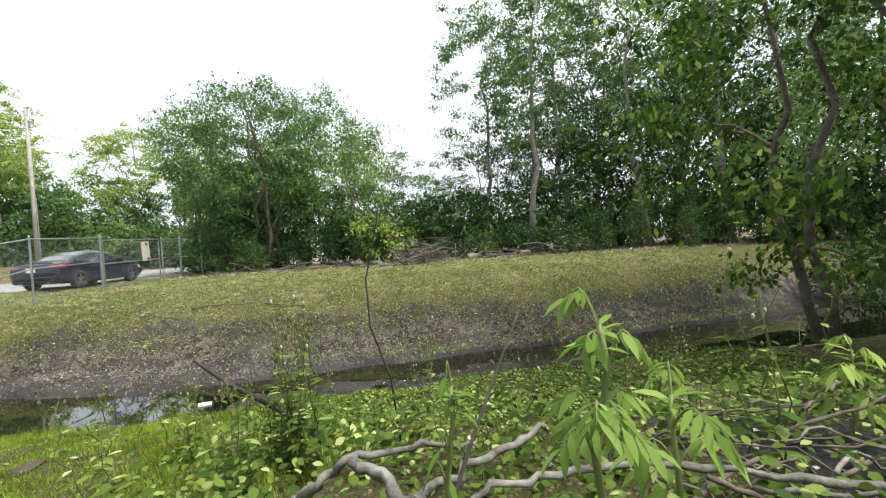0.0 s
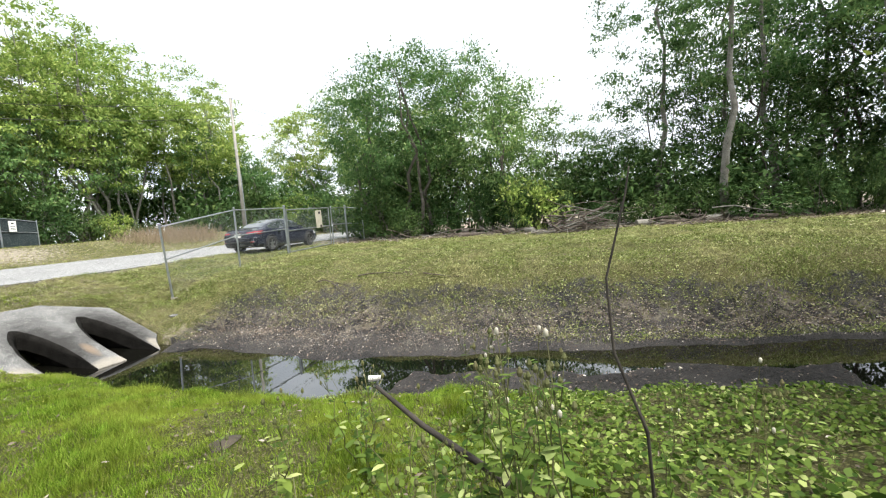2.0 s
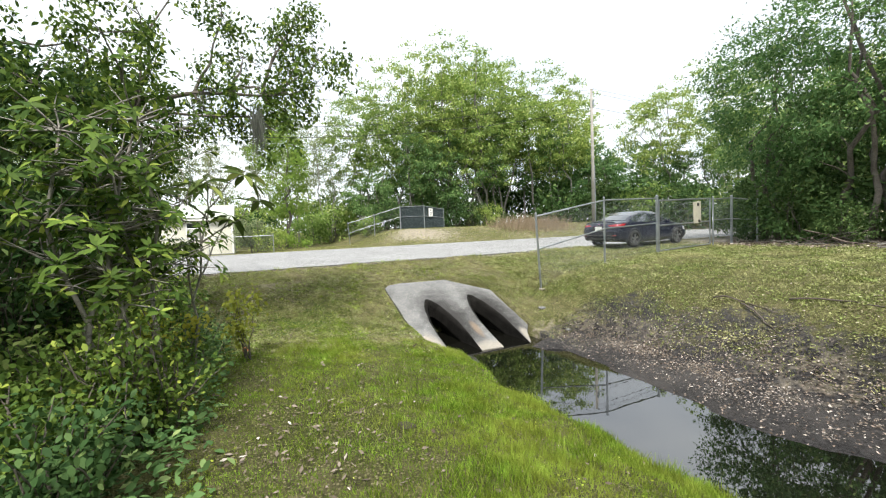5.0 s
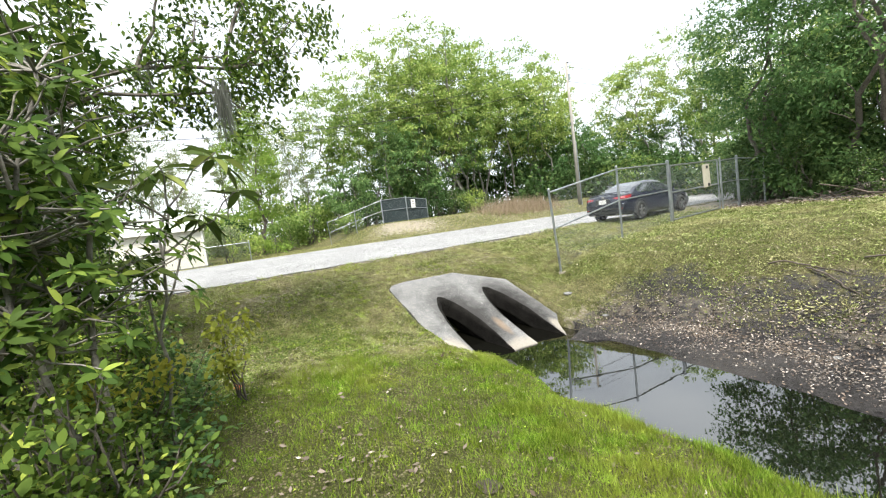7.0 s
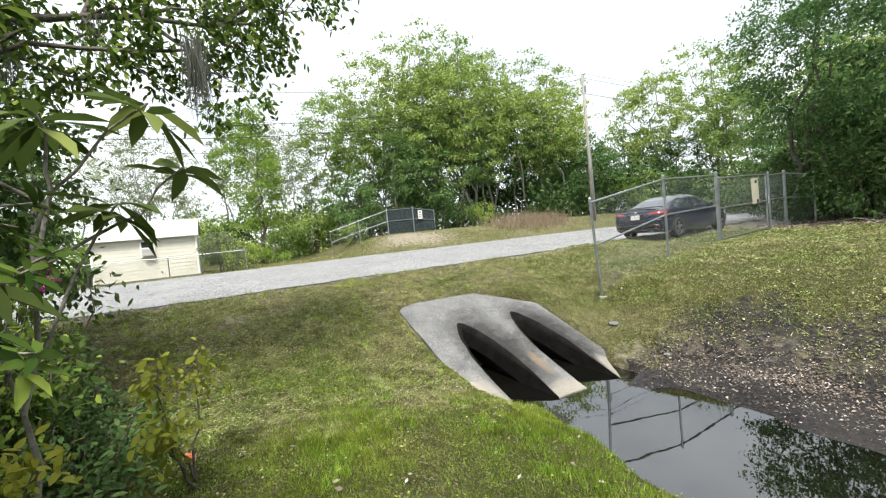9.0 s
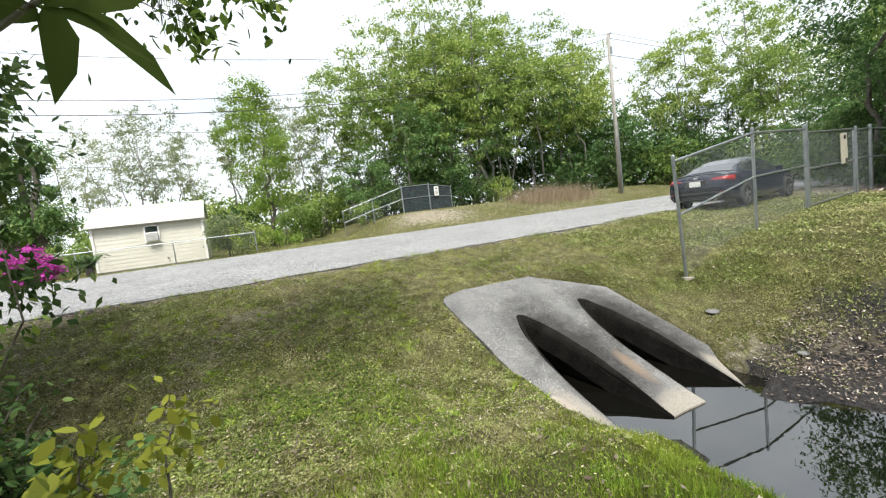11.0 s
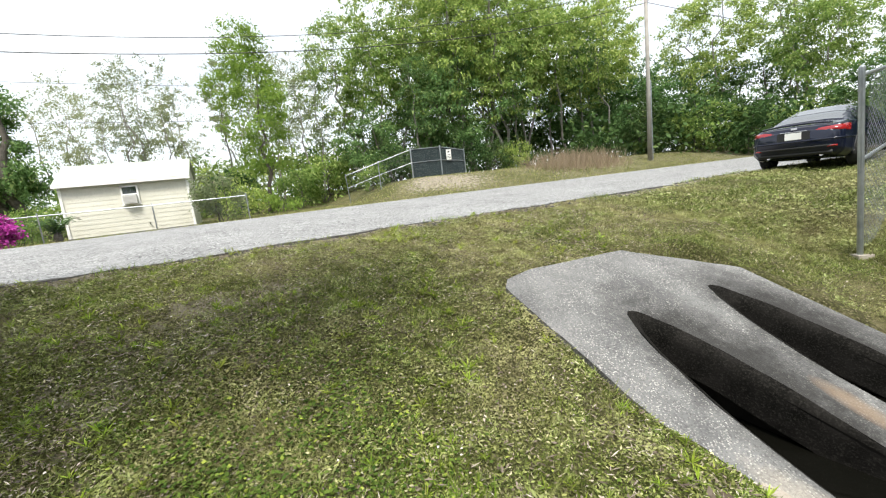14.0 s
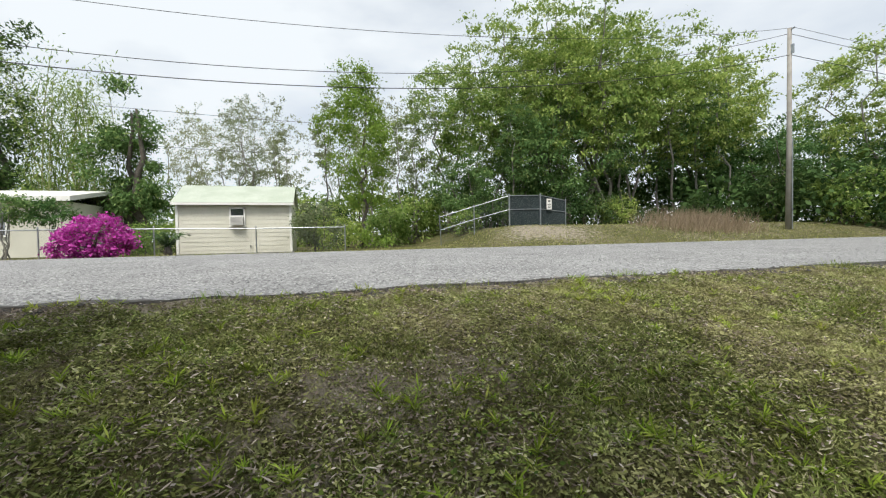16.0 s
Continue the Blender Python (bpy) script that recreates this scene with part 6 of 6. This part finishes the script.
def fallen(name, pts, r0, r1, mat, label, group):
    """A dead branch along a bent line over the ground."""
    rs = np.random.RandomState(int(abs(pts[0][0]) * 100) + len(pts))
    P = np.array([(x, y, gz(x, y) + h) for x, y, h in pts])
    t = np.linspace(0, 1, len(P))
    u = np.linspace(0, 1, 5 * len(P))
    line = np.stack([np.interp(u, t, P[:, i]) for i in range(3)], -1) + rs.normal(0, 0.008, (len(u), 3))
    rr = np.linspace(r0, r1, len(u)) * (1 + 0.12 * rs.normal(0, 1, len(u)))
    ob = new(name, Geo().tube(line, np.abs(rr), 9).mesh(name, mat, True))
    return tagged(ob, label, "branch", group)


BR = "fallen branches on the near bank"
fallen("fallen_branch", [(-0.40, 1.80, 0.20), (-0.24, 1.66, 0.34), (-0.13, 1.64, 0.42), (0.12, 1.72, 0.45), (0.32, 1.72, 0.42)], 0.020, 0.009, LICHEN, "bent dead branch with pale bark among weeds", BR)
fallen("fallen_branch", [(-0.11, 1.63, 0.42), (0.03, 1.56, 0.40), (0.16, 1.40, 0.30), (0.22, 1.28, 0.18)], 0.022, 0.015, LICHEN, "thick pale lichen-covered dead branch", BR)
fallen("fallen_branch", [(0.06, 1.58, 0.30), (0.26, 1.68, 0.36), (0.44, 1.74, 0.40), (0.58, 1.82, 0.42)], 0.018, 0.011, LICHEN, "pale dead branch propped on others", BR)
fallen("fallen_branch", [(0.14, 1.48, 0.20), (0.32, 1.56, 0.34), (0.6, 1.64, 0.36), (1.1, 1.6, 0.36), (1.55, 1.42, 0.32), (1.95, 1.3, 0.22)], 0.012, 0.014, LICHEN, "long pale grey dead branch across the bank", BR)
rs = np.random.RandomState(95)
for i in range(44):
    x, y, a, L = rs.uniform(0.95, 2.6), rs.uniform(1.3, 2.8), rs.uniform(-0.9, 0.7), rs.uniform(0.4, 1.1)
    fallen("fallen_stick", [(x, y, rs.uniform(0.05, 0.3)), (x + L * 0.5 * math.cos(a), y + L * 0.5 * math.sin(a), rs.uniform(0.1, 0.32)), (x + L * math.cos(a), y + L * math.sin(a), 0.06)], rs.uniform(0.004, 0.013), 0.004, DRYWOOD if i % 3 else LICHEN,
           "thin dead stick in a heap on leaf litter", "dead sticks in the brush heap")


def stalk(pts, r, label):
    g = Geo()
    t = np.linspace(0, 1, len(pts))
    u = np.linspace(0, 1, 16)
    P = np.array(pts, float)
    g.tube(np.stack([np.interp(u, t, P[:, i]) for i in range(3)], -1), np.linspace(r, r * 0.4, 16), 6)
    tagged(new("dry_stalk", g.mesh("dry_stalk", DARKSTALK, True)), label, "stalk", "bare stalks on the near bank")


stalk([(-0.22, 3.3, gz(-0.22, 3.3)), (-0.25, 3.22, 1.38), (-0.38, 3.24, 1.75), (-0.40, 3.28, 2.1), (-0.30, 3.30, 2.5), (-0.28, 3.31, 2.62)], 0.010, "tall thin dark bent stalk rising from weeds")
stalk([(0.05, 1.25, gz(0.05, 1.25)), (0.30, 1.5, 1.72), (0.53, 1.94, 2.04)], 0.010, "bare grey leaning stick among herbs")
stalk([(-0.55, 2.88, gz(-0.55, 2.88)), (-0.88, 2.84, 1.31), (-1.2, 2.8, 1.52), (-1.42, 2.79, 1.69)], 0.022, "leaning dead branch over the ditch edge")


def weed(seed, h):
    rs = np.random.RandomState(seed)
    root = thing("weed", (0, 0, -5), "thin-stemmed wild weed with small leaves and seed heads", "weed", "weeds on the near bank")
    g, P, D, L = Geo(), [], [], []
    for s in range(rs.randint(1, 4)):
        tip = np.array((rs.normal(0, 0.12), rs.normal(0, 0.12), h * rs.uniform(0.7, 1)))
        line, rr = limb(rs, (rs.normal(0, 0.02), rs.normal(0, 0.02), -0.05), tip, 0.005, 0.002, 10, 0.06)
        g.tube(line, rr, 5, False)
        for k in range(1, 10):
            for j in range(2):
                a = rs.uniform(0, 6.28)
                P.append(line[k] + rs.normal(0, 0.006, 3))
                D.append((math.cos(a), math.sin(a), rs.uniform(-0.2, 0.5)))
                L.append(0.12 * (1.15 - k / 11) * rs.uniform(0.6, 1.2))
        for j in range(4):
            e = line[-1] + rs.normal(0, 0.05, 3) + (0, 0, 0.02)
            g.tube([line[-2], e], 0.0015, 3, False)
            if j == 0 and seed == 98:
                part("seed_head", Geo().tube([e - (0, 0, 0.012), e - (0, 0, 0.006), e + (0, 0, 0.006), e + (0, 0, 0.012)], [0.003, 0.007, 0.007, 0.003], 8), SIGNM, root, "pale fluffy seed head", True)
            else:
                g.tube([e, e + (0, 0, 0.012), e + (0, 0, 0.026)], [0.006, 0.009, 0.003], 6)
    part("stem", g, foliage("weed_stem", (0.11, 0.12, 0.05), (0.17, 0.17, 0.08), (0.1, 0.08, 0.05), 0.0), root)
    P, D, L = np.array(P), np.array(D), np.array(L)
    part("leaves", quads_mesh("leaves", leaf6(P, D, np.repeat([[0, 0, 1.0]], len(P), 0), L, L * 0.42), 6, VINEM), VINEM, root)
    return root


rs = np.random.RandomState(96)
spots = [(-1.75, 2.5), (-0.75, 2.6), (-0.95, 2.3), (-1.25, 2.75), (-0.55, 2.5), (-0.1, 2.6), (0.2, 2.4)] + [(rs.uniform(-2.4, 2.4), rs.uniform(2.0, 4.6)) for _ in range(34)]
first = [weed(97, 0.75), weed(98, 0.95), weed(99, 0.55)]
for i, (x, y) in enumerate(spots):
    if y < float(near_edge(x)) - 0.25:
        if i < 3:
            first[i].matrix_basis = pose(x, y, gz(x, y), 0, 0, rs.uniform(0, 360))
        else:
            again(first[i % 3], x, y, rs.uniform(0.65, 1.15), rs.uniform(0, 360))

for i, (x, y, L, rz) in enumerate(((-7.6, 10.1, 1.3, -12), (-6.4, 10.25, 1.5, 6), (-7.0, 9.9, 0.9, -25), (-4.6, 10.4, 1.1, 4))):
    rs = np.random.RandomState(150 + i)
    u = np.linspace(0, L, 12)
    px, py = x + u * math.cos(radians(rz)) + rs.normal(0, 0.02, 12), y + u * math.sin(radians(rz)) + 0.06 * np.sin(3 * u + i)
    g = Geo().tube(np.stack([px, py, ground_z(px, py) + 0.03 + 0.025 * np.sin(5 * u)], -1), np.linspace(0.016, 0.006, 12), 7)
    tagged(new("root", g.mesh("root", DRYWOOD, True)), "exposed brown tree root on the eroded bank", "root", "roots on the far bank")

# ---- small objects ----
g = Geo().box((0, 0, 0), (0.16, 0.08, 0.04)).box((0.09, 0.0, 0.01), (0.04, 0.06, 0.03))
lt = tagged(new("litter_carton", g.mesh("litter_carton", WHITE)), "white crushed carton floating in the ditch", "litter")
lt.matrix_basis = pose(-3.87, 6.6, 0.012, 8, 4, 25)
rs = np.random.RandomState(101)
fl = thing("orange_flower", standing(-9.37, 1.69), "small orange flower low in the grass", "flower")
part("petals", quads_mesh("petals", whorl(rs, np.array((0, 0, 0.09)), (0.3, 0.3, 1), 8, 0.05, 0.7), 6, plain("orange_petal", (0.75, 0.16, 0.06), 0.6)), WHITE, fl)
part("stem", Geo().tube([(0, 0, -0.02), (0, 0, 0.09)], 0.004, 5), LEAF_MID, fl)
for x, y, s in ((-3.66, 3.75, 0.16), (-6.2, 3.15, 0.1)):
    k = 10
    ring = [(x + s * (0.8 + 0.4 * rs.rand()) * math.cos(i * 0.628), y + s * (0.8 + 0.4 * rs.rand()) * math.sin(i * 0.628)) for i in range(k)]
    g = Geo().add([(a, b, gz(a, b) + 0.012) for a, b in ring] + [(x, y, gz(x, y) + 0.05)], [(i, (i + 1) % k, k) for i in range(k)])
    tagged(new("soil_mound", g.mesh("soil_mound", surface("dark_damp_soil", (0.035, 0.028, 0.02), (0.07, 0.055, 0.04), 9, 60, 0.95, bump=0.8))), "dark dug soil patch in the grass", "soil")
for x, y, r in ((-10.55, 8.2, 0.09), (-9.4, 8.0, 0.06), (-6.1, 8.3, 0.05)):
    bmx = bmesh.new()
    bmesh.ops.create_icosphere(bmx, subdivisions=2, radius=r)
    for v in bmx.verts:
        v.co *= 1 + 0.25 * noise.noise(v.co * 14)
        v.co.z *= 0.35
    mm = bpy.data.meshes.new("stone")
    bmx.to_mesh(mm)
    bmx.free()
    mm.materials.append(CONCRETE)
    st = tagged(new("stone", mm), "pale stone lying on the ditch bank", "stone", "stones on the ditch bank")
    st.location = (x, y, gz(x, y) + r * 0.3)


# ---- grass, weeds and leaf litter ----
def scatter(seed, n, x0, x1, y0, y1, keep):
    rs = np.random.RandomState(seed)
    x, y = rs.uniform(x0, x1, n), rs.uniform(y0, y1, n)
    ok = keep(x, y) > rs.rand(n)
    return rs, x[ok], y[ok]


def on_slab(x, y):
    return (x > -12.62) & (x < -9.5) & (y > 4.82 + 0.13 * np.maximum(0, x + 10.95) + 0.07 * np.maximum(0, x + 10.3)) & (y < 7.66 - 0.9 * np.maximum(0, -11.7 - x) - 0.6 * np.maximum(0, x + 10.3))


def dry_land(x, y):
    xe = np.maximum(x, -9.7)
    return ((y < near_edge(xe) + 0.03) | (y > far_edge(xe) + 0.25) | (x < -9.7)) & ~on_slab(x, y)


def clumpy(x, y, f=1.0):
    return np.clip(1.7 * (0.6 * patches(x, y, 1.6 * f, 11) + 0.4 * patches(x, y, 5.0 * f, 12)) - 0.35, 0.03, 1)


def blades(name, pts, height, wide, mat, label, lean=0.45):
    rs, x, y = pts
    n = len(x)
    h = height(x, y) * rs.uniform(0.5, 1.25, n)
    b = np.stack([x, y, turf_z(x, y) - 0.002], -1)
    a = rs.uniform(0, 2 * np.pi, n)
    w = np.stack([np.cos(a), np.sin(a), np.zeros(n)], -1) * wide * rs.uniform(0.7, 1.3, n)[:, None]
    la = rs.uniform(0, 2 * np.pi, n)
    ln = np.stack([np.cos(la), np.sin(la), np.zeros(n)], -1) * (h * lean * rs.uniform(0.2, 1.4, n))[:, None]
    up = np.array((0, 0, 1.0)) * h[:, None]
    v = np.stack([b - w, b + w, b + ln + up], 1)
    tagged(new(name, quads_mesh(name, v, 3, mat)), label, "grass", kind="stuff")


def flat_leaves(name, pts, size, rise, mat, label, category, width=0.6, tilt=0.5, six=False):
    rs, x, y = pts
    n = len(x)
    c = np.stack([x, y, turf_z(x, y) + 0.004 + rs.uniform(0, 1, n) * rise(x, y)], -1)
    a = rs.uniform(0, 2 * np.pi, n)
    d = np.stack([np.cos(a), np.sin(a), rs.normal(0.15, 0.3, n)], -1)
    L = size * rs.uniform(0.5, 1.35, n)
    up = rs.normal(0, tilt, (n, 3)) + (0, 0, 1)
    v = leaf6(c, d, up, L, L * width) if six else leaf_corners(c, d, up, L, L * width)
    tagged(new(name, quads_mesh(name, v, 6 if six else 4, mat)), label, category, kind="stuff")


def turf(x, y):
    return 1 - np.clip(bare_share(x, y), 0, 1) * 0.7


def lush(x, y):
    """Taller growth in tussocks and along the water."""
    return clumpy(x, y, 1.2) ** 2 * sstep(1.5, 2.7, y) + 0.6 * np.exp(-((near_edge(np.maximum(x, -9.7)) - y - 0.3) / 0.28) ** 2) * patches(x, y, 1.7, 21)


# lush bright grass on the near bank
blades("grass", scatter(110, 420000, -11.5, -0.5, 1.2, 6.2, lambda x, y: dry_land(x, y) * (y < 6.6) * (0.12 + 0.88 * clumpy(x, y, 1.3)) * sstep(-11.5, -10.2, x) * (1 - 0.7 * sstep(-2, 0, x)) * (1 - 0.8 * np.exp(-(((x + 6.3) / 1.5) ** 2 + ((y - 2.3) / 0.8) ** 2)))),
       lambda x, y: (0.026 + 0.095 * lush(x, y)) * (1 - 0.4 * sstep(-9.2, -10.4, x)), 0.0034, GRASSM, "lush bright green grass on the near ditch bank", 0.6)
blades("grass", scatter(111, 900000, -15.2, -9.3, -2.5, 9.5, lambda x, y: dry_land(x, y) * (x > -15.25) * turf(x, y) * (0.2 + 0.8 * clumpy(x, y))), lambda x, y: 0.012 + 0.034 * clumpy(x, y, 1.4) ** 2, 0.0048, LAWNM, "short patchy grass on the road embankment", 1.3)
blades("grass", scatter(112, 380000, -15.1, 9, 8.6, 19, lambda x, y: dry_land(x, y) * turf(x, y) * (0.15 + 0.85 * clumpy(x, y, 0.8))), lambda x, y: 0.025 + 0.05 * clumpy(x, y, 1.2) ** 2, 0.009, LAWNM, "mown grass on the far lawn", 1.1)
blades("grass", scatter(113, 26000, -34, -24.9, -8, 32, lambda x, y: turf(x, y)), lambda x, y: 0.05 + 0.05 * clumpy(x, y), 0.014, LAWNM, "mown grass beyond the road")
blades("dry_grass", scatter(114, 8500, -31.5, -27.2, 18.5, 26, lambda x, y: np.exp(-(((x + 29.6) / 1.3) ** 2 + ((y - 22.3) / 2.6) ** 2))), lambda x, y: 0.95 + 0 * x, 0.012, DRYGRASS, "tan dry grass tussocks beside the utility pole", 0.7)
blades("grass", scatter(115, 9000, -15.75, -15.15, -6, 14, lambda x, y: np.clip(patches(x, y, 1.4, 31) * 2.6 - 1.45, 0, 1)), lambda x, y: 0.05 + 0.06 * patches(x, y, 1.4, 31), 0.004, GRASSM, "grass tufts creeping over the road edge", 0.8)
# small broad weeds that carpet the lawns
flat_leaves("lawn_weeds", scatter(120, 60000, -15.2, -8.6, -2.2, 10.5, lambda x, y: dry_land(x, y) * (x > -15.2) * turf(x, y) * (0.1 + 0.9 * clumpy(x, y, 1.3))), 0.028, lambda x, y: 0.03 + 0 * x, MATM, "low broad-leaved weeds on the embankment", "weeds", 0.4, 0.7)
flat_leaves("lawn_weeds", scatter(126, 260000, -15.0, -9.8, 0.2, 6.2, lambda x, y: dry_land(x, y) * turf(x, y) * (0.15 + 0.85 * clumpy(x, y, 1.5))), 0.025, lambda x, y: 0.035 * clumpy(x, y, 1.9), MATM, "fine matted weeds on the embankment beside the walk", "weeds", 0.4, 0.8)


def tufts(name, pts, k, size, mat, label, wide=0.26):
    """Small rosettes, k leaves to each."""
    rs, x, y = pts
    n = len(x)
    big = rs.uniform(0.6, 1.5, n)
    c = np.repeat(np.stack([x, y, turf_z(x, y)], -1), k, 0)
    a = (np.arange(k)[None] * 2.4 + rs.uniform(0, 6.28, n)[:, None]).ravel() + rs.normal(0, 0.3, n * k)
    d = np.stack([np.cos(a), np.sin(a), rs.uniform(0.2, 1.5, n * k)], -1)
    L = size * np.repeat(big, k) * rs.uniform(0.6, 1.2, n * k)
    c = c + np.array((0, 0, 1.0)) * (rs.uniform(0, 0.5, n * k) * L)[:, None]
    tagged(new(name, quads_mesh(name, leaf_corners(c, d, np.repeat([[0, 0, 1.0]], n * k, 0) + rs.normal(0, 0.3, (n * k, 3)), L, L * wide), 4, mat)), label, "weeds", kind="stuff")


tufts("weed_tufts", scatter(125, 9000, -15.2, -9.2, -1.8, 8.5, lambda x, y: dry_land(x, y) * (x > -15.2) * turf(x, y) * clumpy(x, y, 1.6) ** 2), 7, 0.036, COVERM, "small leafy weed rosettes on the embankment")
tufts("grass_tufts", scatter(127, 2600, -15.3, -10.2, -1.5, 7.0, lambda x, y: dry_land(x, y) * clumpy(x, y, 0.9) ** 2), 16, 0.062, GRASSM, "bright grass tufts standing out of the embankment turf", 0.11)
flat_leaves("lawn_weeds", scatter(121, 190000, -15.1, 8, 8.8, 18.5, lambda x, y: dry_land(x, y) * turf(x, y) * (0.08 + 0.92 * clumpy(x, y, 1.0) ** 1.5) * np.clip(1.5 - 0.06 * (y - 8), 0.4, 1)), 0.045, lambda x, y: 0.02 + 0.09 * clumpy(x, y, 1.1) ** 1.5, COVERM, "low broad-leaved weeds carpeting the far lawn", "weeds", 0.6)
flat_leaves("bank_weeds", scatter(122, 5000, -10.5, 0.5, 1.4, 5.9, lambda x, y: dry_land(x, y) * clumpy(x, y, 0.9)), 0.022, lambda x, y: 0.06 + 0 * x, GRASSM, "small broad weeds among bank grass", "weeds", 0.5, 0.5, True)
flat_leaves("ground_vine", scatter(123, 42000, -2.4, 4.6, 1.3, 6.9, lambda x, y: (y < near_edge(x) - 0.1) * clumpy(x, y, 0.8) * sstep(-2.4, -0.9, x) * (1 - 0.85 * np.exp(-(((x - 1.8) / 1.0) ** 2 + ((y - 2.1) / 0.9) ** 2)))), 0.048, lambda x, y: 0.08 + 0.32 * sstep(5, 3, y) * clumpy(x, y, 0.7), VINEM, "broad-leaved vines and weeds over the bank", "weeds", 0.62, 0.85, True)
flat_leaves("undergrowth", scatter(124, 15000, -11.2, -4.4, -1.5, 1.7, lambda x, y: clumpy(x, y, 0.8) * (1 - sstep(1.1, 1.7, y))), 0.08, lambda x, y: 0.1 + 0.35 * clumpy(x, y, 0.7), LEAF_MID, "low leafy undergrowth along the walk", "weeds", 0.5, 0.5, True)
flat_leaves("clover", scatter(128, 90000, -13.2, -9.6, 1.0, 4.6, lambda x, y: np.exp(-(((x + 11.3) / 0.85) ** 2 + ((y - 2.6) / 0.65) ** 2)) * np.clip(2.2 * patches(x, y, 3.0, 41) - 0.5, 0.05, 1)), 0.026, lambda x, y: 0.055 + 0 * x, LEAF_EVER, "dark green clover patches in the embankment turf", "weeds", 0.65, 0.5)
# fallen leaves
flat_leaves("leaf_litter", scatter(130, 200000, -10.6, 7, 7.6, 11.8, lambda x, y: (y > far_edge(np.maximum(x, -9.7)) + 0.12) * np.clip(bare_share(x, y) * 1.1, 0.02, 1) * clumpy(x, y, 1.4) * 0.7), 0.042, lambda x, y: 0.03 + 0 * x, LITTERM, "pale dead leaves scattered on the muddy bank", "leaf litter", 0.45)
flat_leaves("leaf_litter", scatter(131, 260000, -15.2, -9.6, -2.2, 8.5, lambda x, y: dry_land(x, y) * np.clip(bare_share(x, y) * 1.1, 0.12 + 0.25 * sstep(-11, -13, x), 1) * clumpy(x + 5, y, 1.4)), 0.024, lambda x, y: 0.02 + 0 * x, LITTERM, "dead leaves and twigs on the bare embankment", "leaf litter", 0.4)
flat_leaves("leaf_litter", scatter(132, 9000, -11, 4.6, 1.0, 6, lambda x, y: dry_land(x, y) * (0.12 + 0.9 * np.exp(-(((x + 6.3) / 1.3) ** 2 + ((y - 2.3) / 0.7) ** 2)) + 0.9 * np.exp(-(((x - 1.7) / 0.8) ** 2 + ((y - 2.1) / 0.8) ** 2)))), 0.06, lambda x, y: 0.03 + 0 * x, LITTERM, "dead brown leaves among bank grass", "leaf litter", 0.45)
flat_leaves("leaf_litter", scatter(133, 14000, -13, 12, 16.6, 19.6, lambda x, y: sstep(16.8, 18, y)), 0.11, lambda x, y: 0.04 + 0 * x, LITTERM, "brown leaf litter under the tree line", "leaf litter", 0.5)
flat_leaves("leaf_litter", scatter(134, 7000, -9.5, 4, 5.8, 9.2, lambda x, y: mud_and_shade(x, y) * (ground_z(x, y) > 0.0)), 0.036, lambda x, y: 0.012 + 0 * x, LITTERM, "sodden leaves on wet mud", "leaf litter", 0.5)
flat_leaves("dry_straw", scatter(135, 150000, -15.2, -9.6, -0.5, 7.5, lambda x, y: dry_land(x, y) * (0.25 + 0.6 * bare_share(x, y)) * clumpy(x + 3, y, 1.2)), 0.05, lambda x, y: 0.035 + 0 * x, LITTERM, "thin dry straw and twigs matted in the turf", "straw", 0.13)
flat_leaves("leaf_litter", scatter(136, 90000, -9.8, 6, 7.0, 10.6, lambda x, y: (ground_z(x, y) > 0.02) * (y > far_edge(np.maximum(x, -9.7)) + 0.1) * (1 - sstep(1.3, 2.7, bank_run(x, y))) * clumpy(x, y, 1.8) ** 1.5), 0.028, lambda x, y: 0.02 + 0 * x, FLECKM, "pale dry leaves strewn on dark mud", "leaf litter", 0.55)
flat_leaves("leaf_litter", scatter(137, 60000, -15.1, -11, -1, 6.5, lambda x, y: dry_land(x, y) * (0.12 + 0.8 * bare_share(x, y)) * clumpy(x, y, 2.2)), 0.02, lambda x, y: 0.03 + 0 * x, FLECKM, "pale leaf scraps and shell grit on the embankment", "leaf litter", 0.6)
# crumbled asphalt along the road edge
rs, x, y = scatter(140, 3800, -15.5, -14.95, -6, 14, lambda x, y: np.clip(1.2 - 2.6 * np.abs(x + 15.25), 0, 1) * clumpy(x, y, 0.5))
c = np.stack([x, y, ground_z(x, y) + 0.005], -1)
a = rs.uniform(0, 6.28, len(x))
sz = rs.uniform(0.008, 0.035, len(x))[:, None]
u = np.stack([np.cos(a), np.sin(a), 0 * a], -1) * sz
w = np.stack([-np.sin(a), np.cos(a), 0 * a], -1) * sz * 0.7
top = c + np.array((0, 0, 1.0)) * sz * 0.8
tri = np.concatenate([np.stack([c - u - w, c + u - w, top], 1), np.stack([c + u - w, c + u + w, top], 1), np.stack([c + u + w, c - u + w, top], 1), np.stack([c - u + w, c - u - w, top], 1)])
tagged(new("gravel", quads_mesh("gravel", tri, 3, ASPHALT_EDGE)), "crumbled dark asphalt along the road edge", "gravel", kind="stuff")
